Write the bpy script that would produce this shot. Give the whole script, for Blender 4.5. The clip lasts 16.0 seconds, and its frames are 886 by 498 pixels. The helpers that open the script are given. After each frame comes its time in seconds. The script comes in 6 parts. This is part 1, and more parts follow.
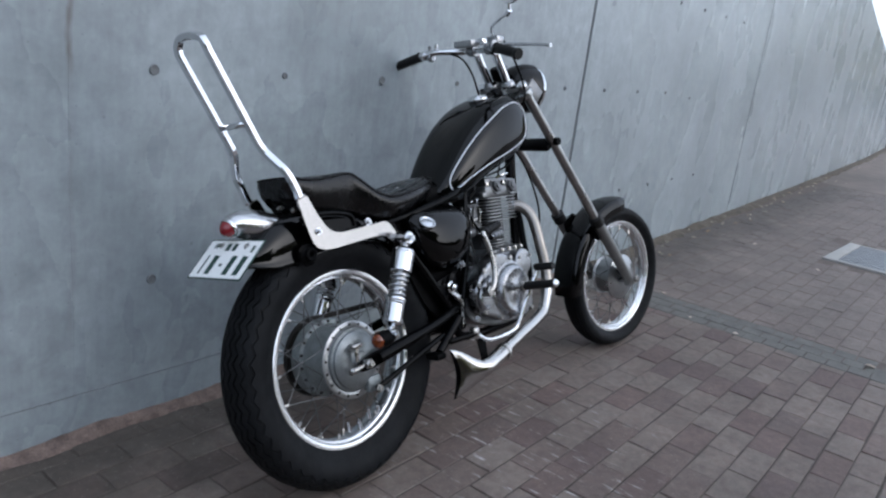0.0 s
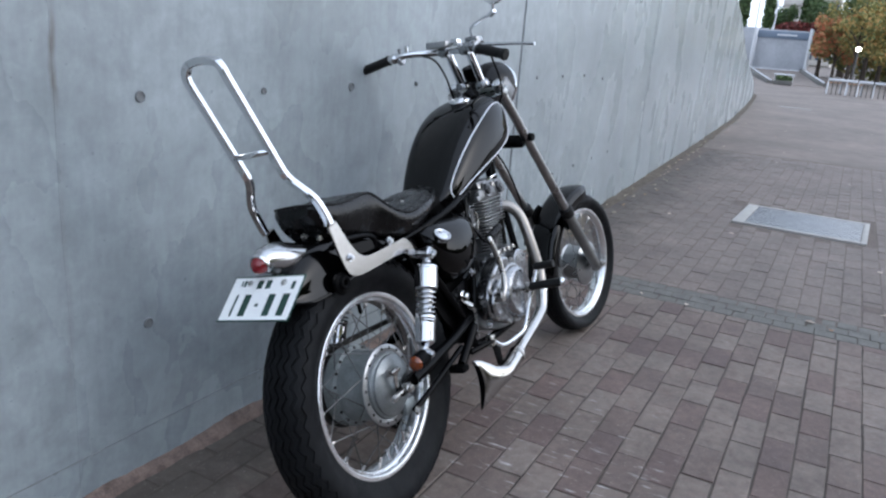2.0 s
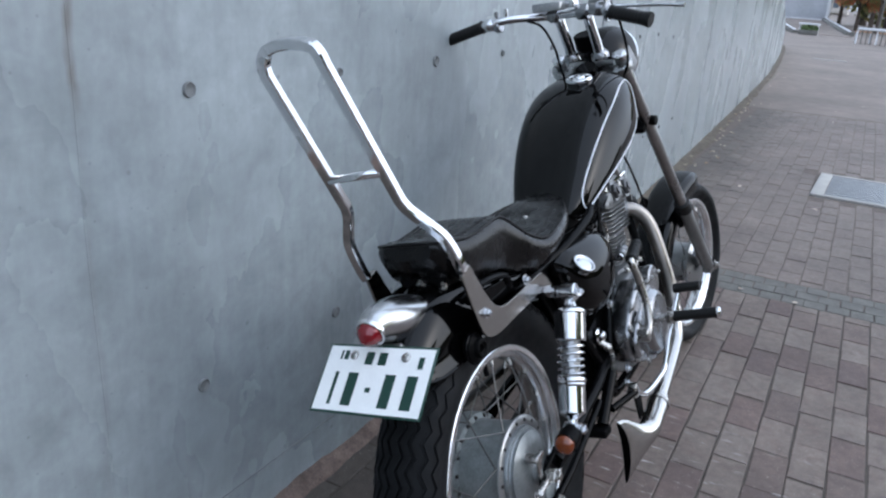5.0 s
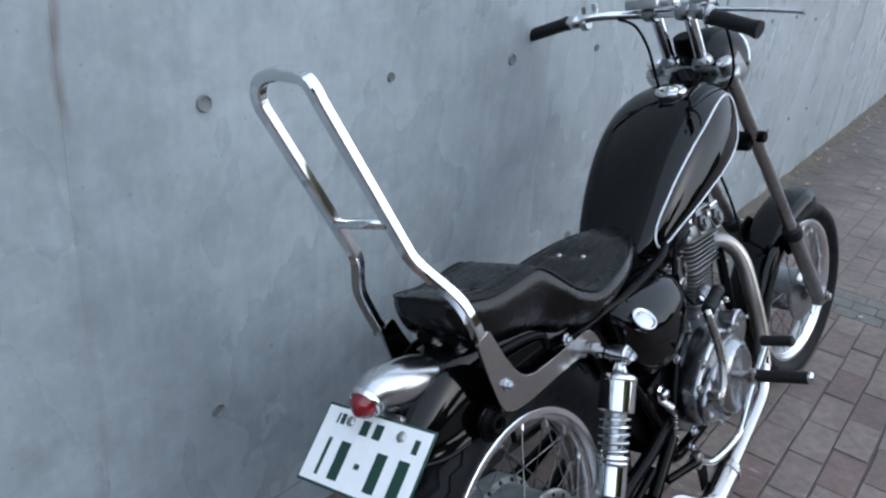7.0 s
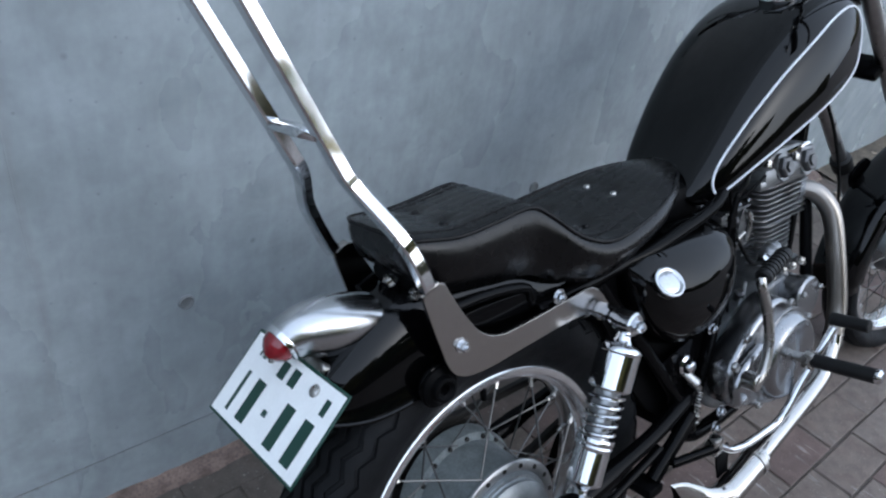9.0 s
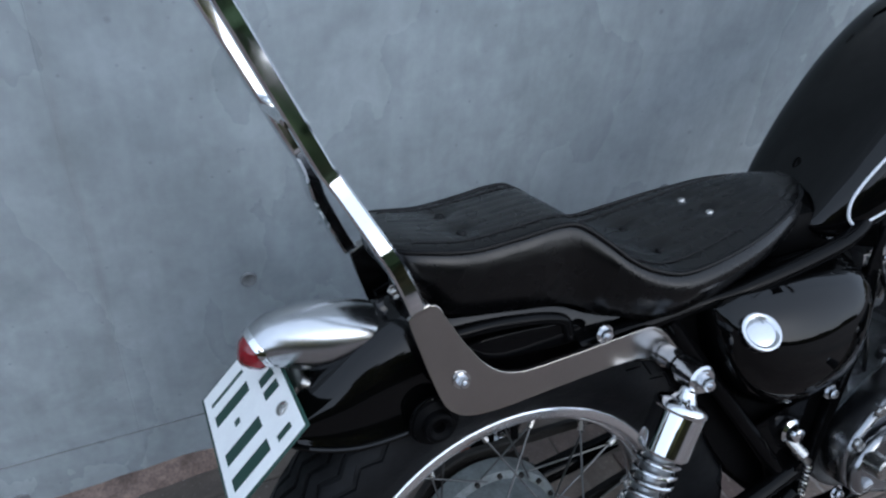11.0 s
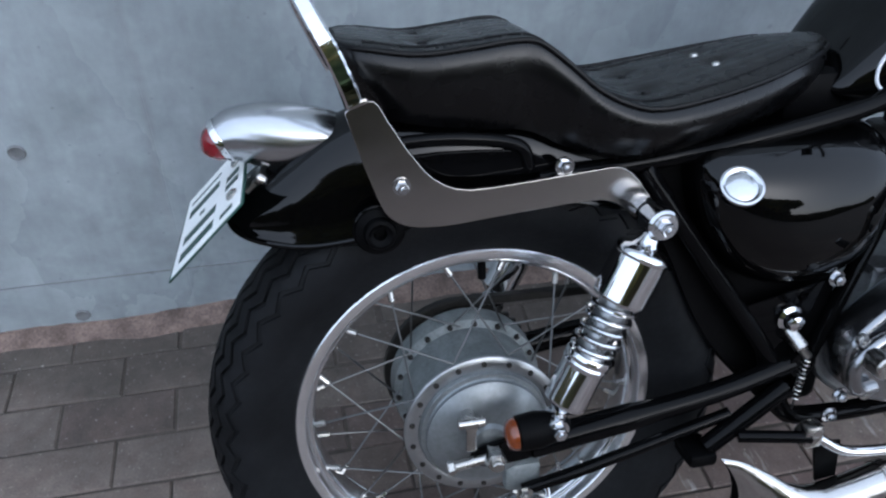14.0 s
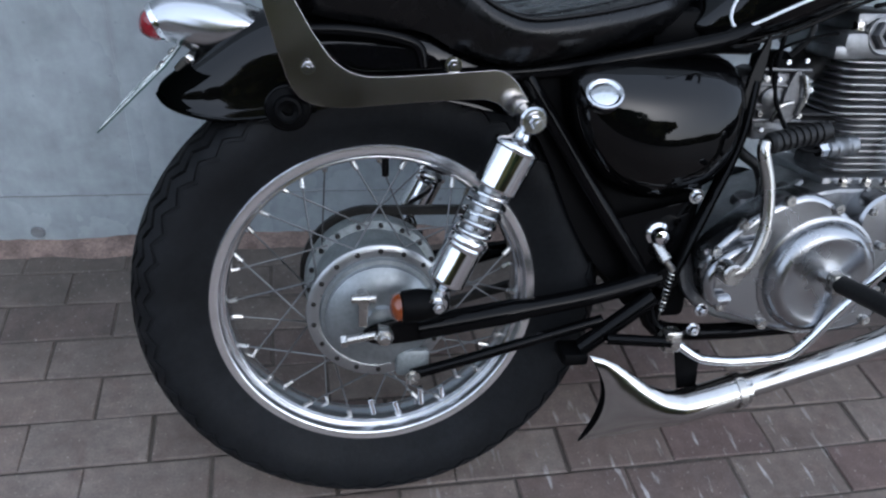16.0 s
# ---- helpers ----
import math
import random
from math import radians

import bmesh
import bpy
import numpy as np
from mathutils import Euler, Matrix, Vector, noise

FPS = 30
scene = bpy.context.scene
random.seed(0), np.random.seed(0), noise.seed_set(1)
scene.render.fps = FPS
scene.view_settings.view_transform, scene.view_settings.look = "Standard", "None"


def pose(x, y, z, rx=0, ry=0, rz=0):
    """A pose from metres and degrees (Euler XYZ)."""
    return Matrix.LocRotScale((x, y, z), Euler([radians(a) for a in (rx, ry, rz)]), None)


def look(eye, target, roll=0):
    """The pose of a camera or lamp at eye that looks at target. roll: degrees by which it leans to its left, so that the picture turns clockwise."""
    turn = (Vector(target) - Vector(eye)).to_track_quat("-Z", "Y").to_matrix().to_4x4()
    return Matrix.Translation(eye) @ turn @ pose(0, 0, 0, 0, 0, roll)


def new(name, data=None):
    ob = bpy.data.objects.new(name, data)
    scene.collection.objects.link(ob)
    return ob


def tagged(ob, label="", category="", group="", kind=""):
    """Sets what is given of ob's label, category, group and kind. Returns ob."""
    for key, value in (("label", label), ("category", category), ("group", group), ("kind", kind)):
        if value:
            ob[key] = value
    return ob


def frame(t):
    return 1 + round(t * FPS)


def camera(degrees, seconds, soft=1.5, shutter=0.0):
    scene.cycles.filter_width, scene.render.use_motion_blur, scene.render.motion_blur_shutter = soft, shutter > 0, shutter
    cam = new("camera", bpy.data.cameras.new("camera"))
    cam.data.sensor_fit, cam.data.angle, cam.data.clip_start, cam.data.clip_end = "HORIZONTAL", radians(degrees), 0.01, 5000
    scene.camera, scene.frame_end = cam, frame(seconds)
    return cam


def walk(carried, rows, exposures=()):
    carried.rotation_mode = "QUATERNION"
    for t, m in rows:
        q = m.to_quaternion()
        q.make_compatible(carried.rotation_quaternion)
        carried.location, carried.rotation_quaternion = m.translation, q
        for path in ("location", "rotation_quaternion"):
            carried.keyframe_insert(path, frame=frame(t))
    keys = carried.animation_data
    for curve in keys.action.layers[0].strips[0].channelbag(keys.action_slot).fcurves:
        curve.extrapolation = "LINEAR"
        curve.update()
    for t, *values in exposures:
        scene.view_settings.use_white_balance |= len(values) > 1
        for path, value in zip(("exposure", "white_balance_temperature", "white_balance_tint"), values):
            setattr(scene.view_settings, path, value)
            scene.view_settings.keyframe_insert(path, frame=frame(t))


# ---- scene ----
cam = camera(61.0, 16.0, soft=2.3)
PATH = [
    (0, (-1.359, 0.076, 1.224), (0.181, 1.232, 0.680), 7.16),
    (0.5, (-1.383, 0.143, 1.222), (0.173, 1.266, 0.660), 7.06),
    (1, (-1.440, 0.258, 1.231), (0.175, 1.282, 0.644), 5.60),
    (1.5, (-1.492, 0.358, 1.249), (0.185, 1.292, 0.684), 5.38),
    (2, (-1.518, 0.439, 1.250), (0.190, 1.319, 0.695), 4.42),
    (2.5, (-1.490, 0.508, 1.257), (0.214, 1.391, 0.695), 4.52),
    (3, (-1.438, 0.601, 1.255), (0.267, 1.481, 0.690), 3.34),
    (3.5, (-1.366, 0.691, 1.252), (0.340, 1.560, 0.675), 2.44),
    (4, (-1.302, 0.766, 1.243), (0.385, 1.641, 0.621), 2.15),
    (4.2, (-1.274, 0.811, 1.240), (0.408, 1.684, 0.603), 2.61),
    (6.3, (-1.043, 0.988, 1.312), (0.581, 1.926, 0.617), 5.70),
    (6.5, (-1.009, 0.977, 1.325), (0.576, 1.968, 0.612), 5.12),
    (7, (-0.928, 0.937, 1.339), (0.542, 2.038, 0.546), 4.97),
    (7.5, (-0.865, 0.898, 1.360), (0.516, 2.065, 0.505), 5.74),
    (8, (-0.796, 0.899, 1.358), (0.515, 2.087, 0.426), 5.51),
    (8.5, (-0.707, 0.931, 1.341), (0.551, 2.107, 0.324), 7.66),
    (9, (-0.624, 0.948, 1.324), (0.550, 2.126, 0.214), 9.07),
    (9.5, (-0.570, 0.963, 1.313), (0.492, 2.174, 0.128), 7.75),
    (10, (-0.511, 0.962, 1.305), (0.443, 2.222, 0.079), 6.47),
    (10.2, (-0.478, 0.955, 1.304), (0.419, 2.262, 0.083), 6.14),
    (12.3, (-0.270, 0.953, 1.270), (0.306, 2.421, 0.040), 2.90),
    (12.5, (-0.255, 0.945, 1.265), (0.280, 2.411, 0.013), 2.64),
    (13, (-0.226, 0.921, 1.238), (0.213, 2.384, -0.053), 1.97),
    (13.5, (-0.217, 0.868, 1.210), (0.192, 2.318, -0.106), 2.87),
    (14, (-0.205, 0.796, 1.191), (0.160, 2.247, -0.136), 2.74),
    (14.5, (-0.200, 0.718, 1.183), (0.137, 2.181, -0.139), 4.02),
    (15, (-0.187, 0.641, 1.181), (0.188, 2.116, -0.117), 5.70),
    (15.5, (-0.171, 0.609, 1.163), (0.243, 2.086, -0.121), 6.92),
    (16, (-0.127, 0.566, 1.132), (0.277, 2.071, -0.122), 7.49),
]
walk(cam, [(t, look(eye, target, roll)) for t, eye, target, roll in PATH],
     exposures=[(0.0, 0.94, 6050, 11), (1.0, 1.06, 6050, 11), (3.5, 1.29, 6050, 11), (7.0, 1.27, 5880, 9), (9.0, 1.18, 5840, 9), (13.0, 1.10, 5770, 9), (14.0, 1.33, 5800, 10), (16.0, 1.34, 5850, 11)])

# ---- world and light ----
world = bpy.data.worlds.new("sky")
scene.world = world
world.use_nodes = True
wn = world.node_tree.nodes
sky = wn.new("ShaderNodeTexSky")
sky.sky_type = "NISHITA"
sky.sun_disc = False
sky.sun_elevation, sky.sun_rotation = radians(30), radians(166)
sky.air_density, sky.dust_density, sky.ozone_density = 1.0, 3.0, 1.6
wn["Background"].inputs["Strength"].default_value = 0.15
grey = wn.new("ShaderNodeRGBToBW")
cloud = wn.new("ShaderNodeMix")
cloud.data_type = "RGBA"
cloud.inputs["Factor"].default_value = 0.55  # thin cloud whitens the sky
world.node_tree.links.new(sky.outputs["Color"], grey.inputs[0])
world.node_tree.links.new(sky.outputs["Color"], cloud.inputs["A"])
world.node_tree.links.new(grey.outputs[0], cloud.inputs["B"])
veil = wn.new("ShaderNodeMix")  # high even cloud
veil.data_type = "RGBA"
veil.inputs["Factor"].default_value = 0.62
veil.inputs["B"].default_value = (5.25, 5.9, 6.85, 1)
world.node_tree.links.new(cloud.outputs["Result"], veil.inputs["A"])
world.node_tree.links.new(veil.outputs["Result"], wn["Background"].inputs["Color"])
sun = new("sun", bpy.data.lights.new("sun", "SUN"))
sun.data.energy, sun.data.angle, sun.data.color = 0.1, radians(110), (1.0, 0.95, 0.90)
sun.matrix_world = look((21.0, -84.0, 50), (0, 0, 0))


# ---- materials ----
def material(name, color, rough=0.5, metal=0.0, coat=0.0, spec=0.5, vary=0.0, scale=20.0, bump=0.0, bump_scale=200.0, rough_vary=0.0, transmission=0.0):
    """A principled surface with colour variation at two scales, fine relief and uneven gloss."""
    m = bpy.data.materials.new(name)
    m.use_nodes = True
    n, l = m.node_tree.nodes, m.node_tree.links
    b = n["Principled BSDF"]
    b.inputs["Base Color"].default_value = (*color, 1)
    b.inputs["Roughness"].default_value = rough
    b.inputs["Metallic"].default_value = metal
    b.inputs["Coat Weight"].default_value = coat
    b.inputs["Coat Roughness"].default_value = 0.03
    b.inputs["Specular IOR Level"].default_value = spec
    b.inputs["Transmission Weight"].default_value = transmission
    co = n.new("ShaderNodeTexCoord")
    if vary:
        total = None
        for s, k in ((scale, 0.6), (scale * 7.3, 0.4)):
            t = n.new("ShaderNodeTexNoise")
            t.inputs["Scale"].default_value, t.inputs["Detail"].default_value = s, 6
            l.new(co.outputs["Object"], t.inputs["Vector"])
            r = n.new("ShaderNodeMapRange")
            r.inputs[1].default_value, r.inputs[2].default_value = 0.3, 0.7
            r.inputs[3].default_value, r.inputs[4].default_value = 1 - vary * k, 1 + vary * k
            l.new(t.outputs["Fac"], r.inputs[0])
            if total is None:
                total = r.outputs[0]
            else:
                x = n.new("ShaderNodeMath")
                x.operation = "MULTIPLY"
                l.new(total, x.inputs[0])
                l.new(r.outputs[0], x.inputs[1])
                total = x.outputs[0]
        mul = n.new("ShaderNodeVectorMath")
        mul.operation = "SCALE"
        mul.inputs[0].default_value = color
        l.new(total, mul.inputs["Scale"])
        l.new(mul.outputs[0], b.inputs["Base Color"])
    if rough_vary:
        t = n.new("ShaderNodeTexNoise")
        t.inputs["Scale"].default_value, t.inputs["Detail"].default_value = scale * 2.1, 5
        l.new(co.outputs["Object"], t.inputs["Vector"])
        r = n.new("ShaderNodeMapRange")
        r.inputs[1].default_value, r.inputs[2].default_value = 0.3, 0.7
        r.inputs[3].default_value, r.inputs[4].default_value = max(0.02, rough - rough_vary), min(1, rough + rough_vary)
        l.new(t.outputs["Fac"], r.inputs[0])
        l.new(r.outputs[0], b.inputs["Roughness"])
    if bump:
        t = n.new("ShaderNodeTexNoise")
        t.inputs["Scale"].default_value, t.inputs["Detail"].default_value = bump_scale, 4
        l.new(co.outputs["Object"], t.inputs["Vector"])
        p = n.new("ShaderNodeBump")
        p.inputs["Strength"].default_value, p.inputs["Distance"].default_value = bump, 0.002
        l.new(t.outputs["Fac"], p.inputs["Height"])
        l.new(p.outputs["Normal"], b.inputs["Normal"])
    return m


def concrete_wall_material():
    """Smooth fair-faced concrete: clouds, run marks down the face, fine pores, satin sealer."""
    m = bpy.data.materials.new("fair_faced_concrete")
    m.use_nodes = True
    n, l = m.node_tree.nodes, m.node_tree.links
    b = n["Principled BSDF"]
    co = n.new("ShaderNodeTexCoord")

    def tex(scale, stretch, lo, hi, detail=6.0, dist=0.0):
        mp = n.new("ShaderNodeMapping")
        mp.inputs["Scale"].default_value = stretch
        l.new(co.outputs["Object"], mp.inputs["Vector"])
        t = n.new("ShaderNodeTexNoise")
        t.inputs["Scale"].default_value, t.inputs["Detail"].default_value, t.inputs["Distortion"].default_value = scale, detail, dist
        l.new(mp.outputs[0], t.inputs["Vector"])
        r = n.new("ShaderNodeMapRange")
        r.inputs[1].default_value, r.inputs[2].default_value, r.inputs[3].default_value, r.inputs[4].default_value = 0.3, 0.7, lo, hi
        l.new(t.outputs["Fac"], r.inputs[0])
        return t.outputs["Fac"], r.outputs[0]

    parts = [tex(1.6, (1, 1, 0.8), 0.88, 1.12)[1], tex(3.0, (0.6, 1, 0.2), 0.965, 1.04)[1], tex(20, (1, 1, 0.7), 0.92, 1.085, 8, 0.6)[1], tex(5.5, (1, 1, 1.0), 0.91, 1.09, 10, 1.2)[1], tex(11, (0.8, 1, 1.3), 0.94, 1.06, 8, 1.4)[1], tex(48, (1, 1, 0.10), 0.955, 1.045, 5)[1], tex(75, (1, 1, 0.8), 0.96, 1.04, 4)[1]]
    total = parts[0]
    for p in parts[1:]:
        x = n.new("ShaderNodeMath")
        x.operation = "MULTIPLY"
        l.new(total, x.inputs[0])
        l.new(p, x.inputs[1])
        total = x.outputs[0]
    mul = n.new("ShaderNodeVectorMath")
    mul.operation = "SCALE"
    mul.inputs[0].default_value = (0.303, 0.341, 0.358)
    l.new(total, mul.inputs["Scale"])
    # small pale and dark blemishes
    pore = n.new("ShaderNodeTexVoronoi")
    pore.inputs["Scale"].default_value, pore.inputs["Randomness"].default_value = 26, 1.0
    l.new(co.outputs["Object"], pore.inputs["Vector"])
    cut = n.new("ShaderNodeMapRange")
    cut.inputs[1].default_value, cut.inputs[2].default_value, cut.inputs[3].default_value, cut.inputs[4].default_value = 0.03, 0.09, 0.78, 1.0
    l.new(pore.outputs["Distance"], cut.inputs[0])
    spot = n.new("ShaderNodeTexVoronoi")
    spot.inputs["Scale"].default_value, spot.inputs["Randomness"].default_value = 6.5, 1.0
    l.new(co.outputs["Object"], spot.inputs["Vector"])
    cut2 = n.new("ShaderNodeMapRange")
    cut2.inputs[1].default_value, cut2.inputs[2].default_value, cut2.inputs[3].default_value, cut2.inputs[4].default_value = 0.015, 0.045, 0.74, 1.0
    l.new(spot.outputs["Distance"], cut2.inputs[0])
    both_cut = n.new("ShaderNodeMath")
    both_cut.operation = "MULTIPLY"
    l.new(cut.outputs[0], both_cut.inputs[0])
    l.new(cut2.outputs[0], both_cut.inputs[1])
    pocked = n.new("ShaderNodeVectorMath")
    pocked.operation = "SCALE"
    l.new(mul.outputs[0], pocked.inputs[0])
    l.new(both_cut.outputs[0], pocked.inputs["Scale"])
    # a brownish run mark down one board joint
    xyz = n.new("ShaderNodeSeparateXYZ")
    l.new(co.outputs["Object"], xyz.inputs[0])
    wob = n.new("ShaderNodeMath")
    wob.operation = "MULTIPLY_ADD"
    wob.inputs[1].default_value, wob.inputs[2].default_value = 0.06, 0.41
    l.new(tex(3.0, (1, 1, 1), 0, 1)[0], wob.inputs[0])
    off = n.new("ShaderNodeMath")
    off.operation = "ADD"
    l.new(xyz.outputs["X"], off.inputs[0])
    l.new(wob.outputs[0], off.inputs[1])
    dist = n.new("ShaderNodeMath")
    dist.operation = "ABSOLUTE"
    l.new(off.outputs[0], dist.inputs[0])
    run = n.new("ShaderNodeMapRange")
    run.inputs[1].default_value, run.inputs[2].default_value, run.inputs[3].default_value, run.inputs[4].default_value = 0.002, 0.011, 0.28, 0.0
    l.new(dist.outputs[0], run.inputs[0])
    patchy = n.new("ShaderNodeMath")
    patchy.operation = "MULTIPLY"
    l.new(run.outputs[0], patchy.inputs[0])
    l.new(tex(9.0, (1, 1, 0.5), 0, 1.3)[1], patchy.inputs[1])
    # darkest over a short height, where rusty water ran out of the joint
    high = n.new("ShaderNodeMath")
    high.operation = "SUBTRACT"
    high.inputs[1].default_value = 1.12
    l.new(xyz.outputs["Z"], high.inputs[0])
    reach = n.new("ShaderNodeMath")
    reach.operation = "ABSOLUTE"
    l.new(high.outputs[0], reach.inputs[0])
    band = n.new("ShaderNodeMapRange")
    band.inputs[1].default_value, band.inputs[2].default_value, band.inputs[3].default_value, band.inputs[4].default_value = 0.05, 0.12, 3.2, 0.55
    l.new(reach.outputs[0], band.inputs[0])
    stain = n.new("ShaderNodeMath")
    stain.operation = "MULTIPLY"
    l.new(patchy.outputs[0], stain.inputs[0])
    l.new(band.outputs[0], stain.inputs[1])
    stained = n.new("ShaderNodeMix")
    stained.data_type = "RGBA"
    stained.inputs["B"].default_value = (0.145, 0.130, 0.118, 1)
    l.new(stain.outputs[0], stained.inputs["Factor"])
    l.new(pocked.outputs[0], stained.inputs["A"])
    l.new(stained.outputs["Result"], b.inputs["Base Color"])
    l.new(tex(2.0, (1, 1, 0.6), 0.22, 0.33)[1], b.inputs["Roughness"])
    bp = n.new("ShaderNodeBump")
    bp.inputs["Strength"].default_value, bp.inputs["Distance"].default_value = 0.025, 0.003
    l.new(tex(22, (1, 1, 0.7), 0, 1, 8)[0], bp.inputs["Height"])
    l.new(bp.outputs["Normal"], b.inputs["Normal"])
    return m


def paver_material(name, per_island, dust=0.0):
    """Two clay tones, dusty and worn; each block takes its own tone."""
    m = bpy.data.materials.new(name)
    m.use_nodes = True
    n, l = m.node_tree.nodes, m.node_tree.links
    b = n["Principled BSDF"]
    if per_island:
        rnd = n.new("ShaderNodeNewGeometry").outputs["Random Per Island"]
    else:
        # fewer red blocks were laid under the rear of the row
        info = n.new("ShaderNodeObjectInfo")
        at = n.new("ShaderNodeSeparateXYZ")
        l.new(info.outputs["Location"], at.inputs[0])
        lean = n.new("ShaderNodeMapRange")
        lean.inputs[1].default_value, lean.inputs[2].default_value, lean.inputs[3].default_value, lean.inputs[4].default_value = -0.1, 0.5, 0.34, 0.0
        l.new(at.outputs["X"], lean.inputs[0])
        tone = n.new("ShaderNodeMath")
        tone.operation = "ADD"
        tone.use_clamp = True
        l.new(info.outputs["Random"], tone.inputs[0])
        l.new(lean.outputs[0], tone.inputs[1])
        rnd = tone.outputs[0]
    ramp = n.new("ShaderNodeValToRGB")
    e = ramp.color_ramp.elements
    e[0].position, e[0].color = 0.0, (0.095, 0.067, 0.061, 1)
    e[1].position, e[1].color = 1.0, (0.157, 0.128, 0.109, 1)
    for pos, c in ((0.18, (0.116, 0.078, 0.067, 1)), (0.36, (0.103, 0.076, 0.066, 1)), (0.46, (0.121, 0.088, 0.075, 1)), (0.54, (0.138, 0.108, 0.091, 1)), (0.78, (0.148, 0.117, 0.098, 1))):
        k = e.new(pos)
        k.color = c
    l.new(rnd, ramp.inputs["Fac"])
    co = n.new("ShaderNodeNewGeometry")
    total = None
    for s, lo, hi in ((38, 0.84, 1.15), (0.9, 0.82, 1.18), (3.2, 0.84, 1.15), (9, 0.88, 1.11), (240, 0.86, 1.13)):
        t = n.new("ShaderNodeTexNoise")
        t.inputs["Scale"].default_value, t.inputs["Detail"].default_value = s, 6
        l.new(co.outputs["Position"], t.inputs["Vector"])
        r = n.new("ShaderNodeMapRange")
        r.inputs[1].default_value, r.inputs[2].default_value, r.inputs[3].default_value, r.inputs[4].default_value = 0.3, 0.7, lo, hi
        l.new(t.outputs["Fac"], r.inputs[0])
        if total is None:
            total = r.outputs[0]
        else:
            x = n.new("ShaderNodeMath")
            x.operation = "MULTIPLY"
            l.new(total, x.inputs[0])
            l.new(r.outputs[0], x.inputs[1])
            total = x.outputs[0]
    mul = n.new("ShaderNodeVectorMath")
    mul.operation = "SCALE"
    dusty = n.new("ShaderNodeMix")
    dusty.data_type = "RGBA"
    dusty.inputs["Factor"].default_value = dust
    dusty.inputs["B"].default_value = (0.142, 0.117, 0.101, 1)
    # reddish and sooty mottling inside each block
    mot_at = n.new("ShaderNodeTexNoise")
    mot_at.inputs["Scale"].default_value, mot_at.inputs["Detail"].default_value, mot_at.inputs["Distortion"].default_value = 17, 7, 0.6
    l.new(co.outputs["Position"], mot_at.inputs["Vector"])
    mot = n.new("ShaderNodeMapRange")
    mot.inputs[1].default_value, mot.inputs[2].default_value, mot.inputs[3].default_value, mot.inputs[4].default_value = 0.45, 0.72, 0.0, 0.6
    l.new(mot_at.outputs["Fac"], mot.inputs[0])
    mottled = n.new("ShaderNodeMix")
    mottled.data_type = "RGBA"
    mottled.inputs["B"].default_value = (0.108, 0.074, 0.060, 1)
    l.new(mot.outputs[0], mottled.inputs["Factor"])
    l.new(ramp.outputs["Color"], mottled.inputs["A"])
    l.new(mottled.outputs["Result"], dusty.inputs["A"])
    # pale scrapes on the blocks under the exhaust side
    mp = n.new("ShaderNodeMapping")
    mp.inputs["Rotation"].default_value, mp.inputs["Scale"].default_value = (0, 0, 0.35), (1.0, 0.22, 1.0)
    l.new(co.outputs["Position"], mp.inputs["Vector"])
    sc = n.new("ShaderNodeTexNoise")
    sc.inputs["Scale"].default_value, sc.inputs["Detail"].default_value = 52, 5
    l.new(mp.outputs[0], sc.inputs["Vector"])
    cut = n.new("ShaderNodeMapRange")
    cut.inputs[1].default_value, cut.inputs[2].default_value = 0.61, 0.70
    l.new(sc.outputs["Fac"], cut.inputs[0])
    away = n.new("ShaderNodeVectorMath")
    away.operation = "DISTANCE"
    away.inputs[1].default_value = (0.55, 1.12, 0.0)
    l.new(co.outputs["Position"], away.inputs[0])
    reach = n.new("ShaderNodeMapRange")
    reach.inputs[1].default_value, reach.inputs[2].default_value, reach.inputs[3].default_value, reach.inputs[4].default_value = 0.20, 0.62, 0.75, 0.03
    l.new(away.outputs["Value"], reach.inputs[0])
    both = n.new("ShaderNodeMath")
    both.operation = "MULTIPLY"
    l.new(cut.outputs[0], both.inputs[0])
    l.new(reach.outputs[0], both.inputs[1])
    scraped = n.new("ShaderNodeMix")
    scraped.data_type = "RGBA"
    scraped.inputs["B"].default_value = (0.42, 0.40, 0.39, 1)
    l.new(both.outputs[0], scraped.inputs["Factor"])
    l.new(dusty.outputs["Result"], scraped.inputs["A"])
    xyz = n.new("ShaderNodeSeparateXYZ")
    l.new(co.outputs["Position"], xyz.inputs[0])
    soil_at = n.new("ShaderNodeTexNoise")
    soil_at.inputs["Scale"].default_value, soil_at.inputs["Detail"].default_value = 6.0, 8
    l.new(co.outputs["Position"], soil_at.inputs["Vector"])
    edge = n.new("ShaderNodeMath")
    edge.operation = "MULTIPLY_ADD"
    edge.inputs[1].default_value = 0.9
    l.new(soil_at.outputs["Fac"], edge.inputs[0])
    l.new(xyz.outputs["Y"], edge.inputs[2])
    soil = n.new("ShaderNodeMapRange")
    soil.inputs[1].default_value, soil.inputs[2].default_value, soil.inputs[3].default_value, soil.inputs[4].default_value = 1.98, 2.30, 0.0, 0.74
    l.new(edge.outputs[0], soil.inputs[0])
    soiled = n.new("ShaderNodeMix")
    soiled.data_type = "RGBA"
    soiled.inputs["B"].default_value = (0.055, 0.047, 0.038, 1)
    l.new(soil.outputs[0], soiled.inputs["Factor"])
    l.new(scraped.outputs["Result"], soiled.inputs["A"])
    grit_at = n.new("ShaderNodeTexNoise")
    grit_at.inputs["Scale"].default_value, grit_at.inputs["Detail"].default_value = 150, 2
    l.new(co.outputs["Position"], grit_at.inputs["Vector"])
    grit = n.new("ShaderNodeMapRange")
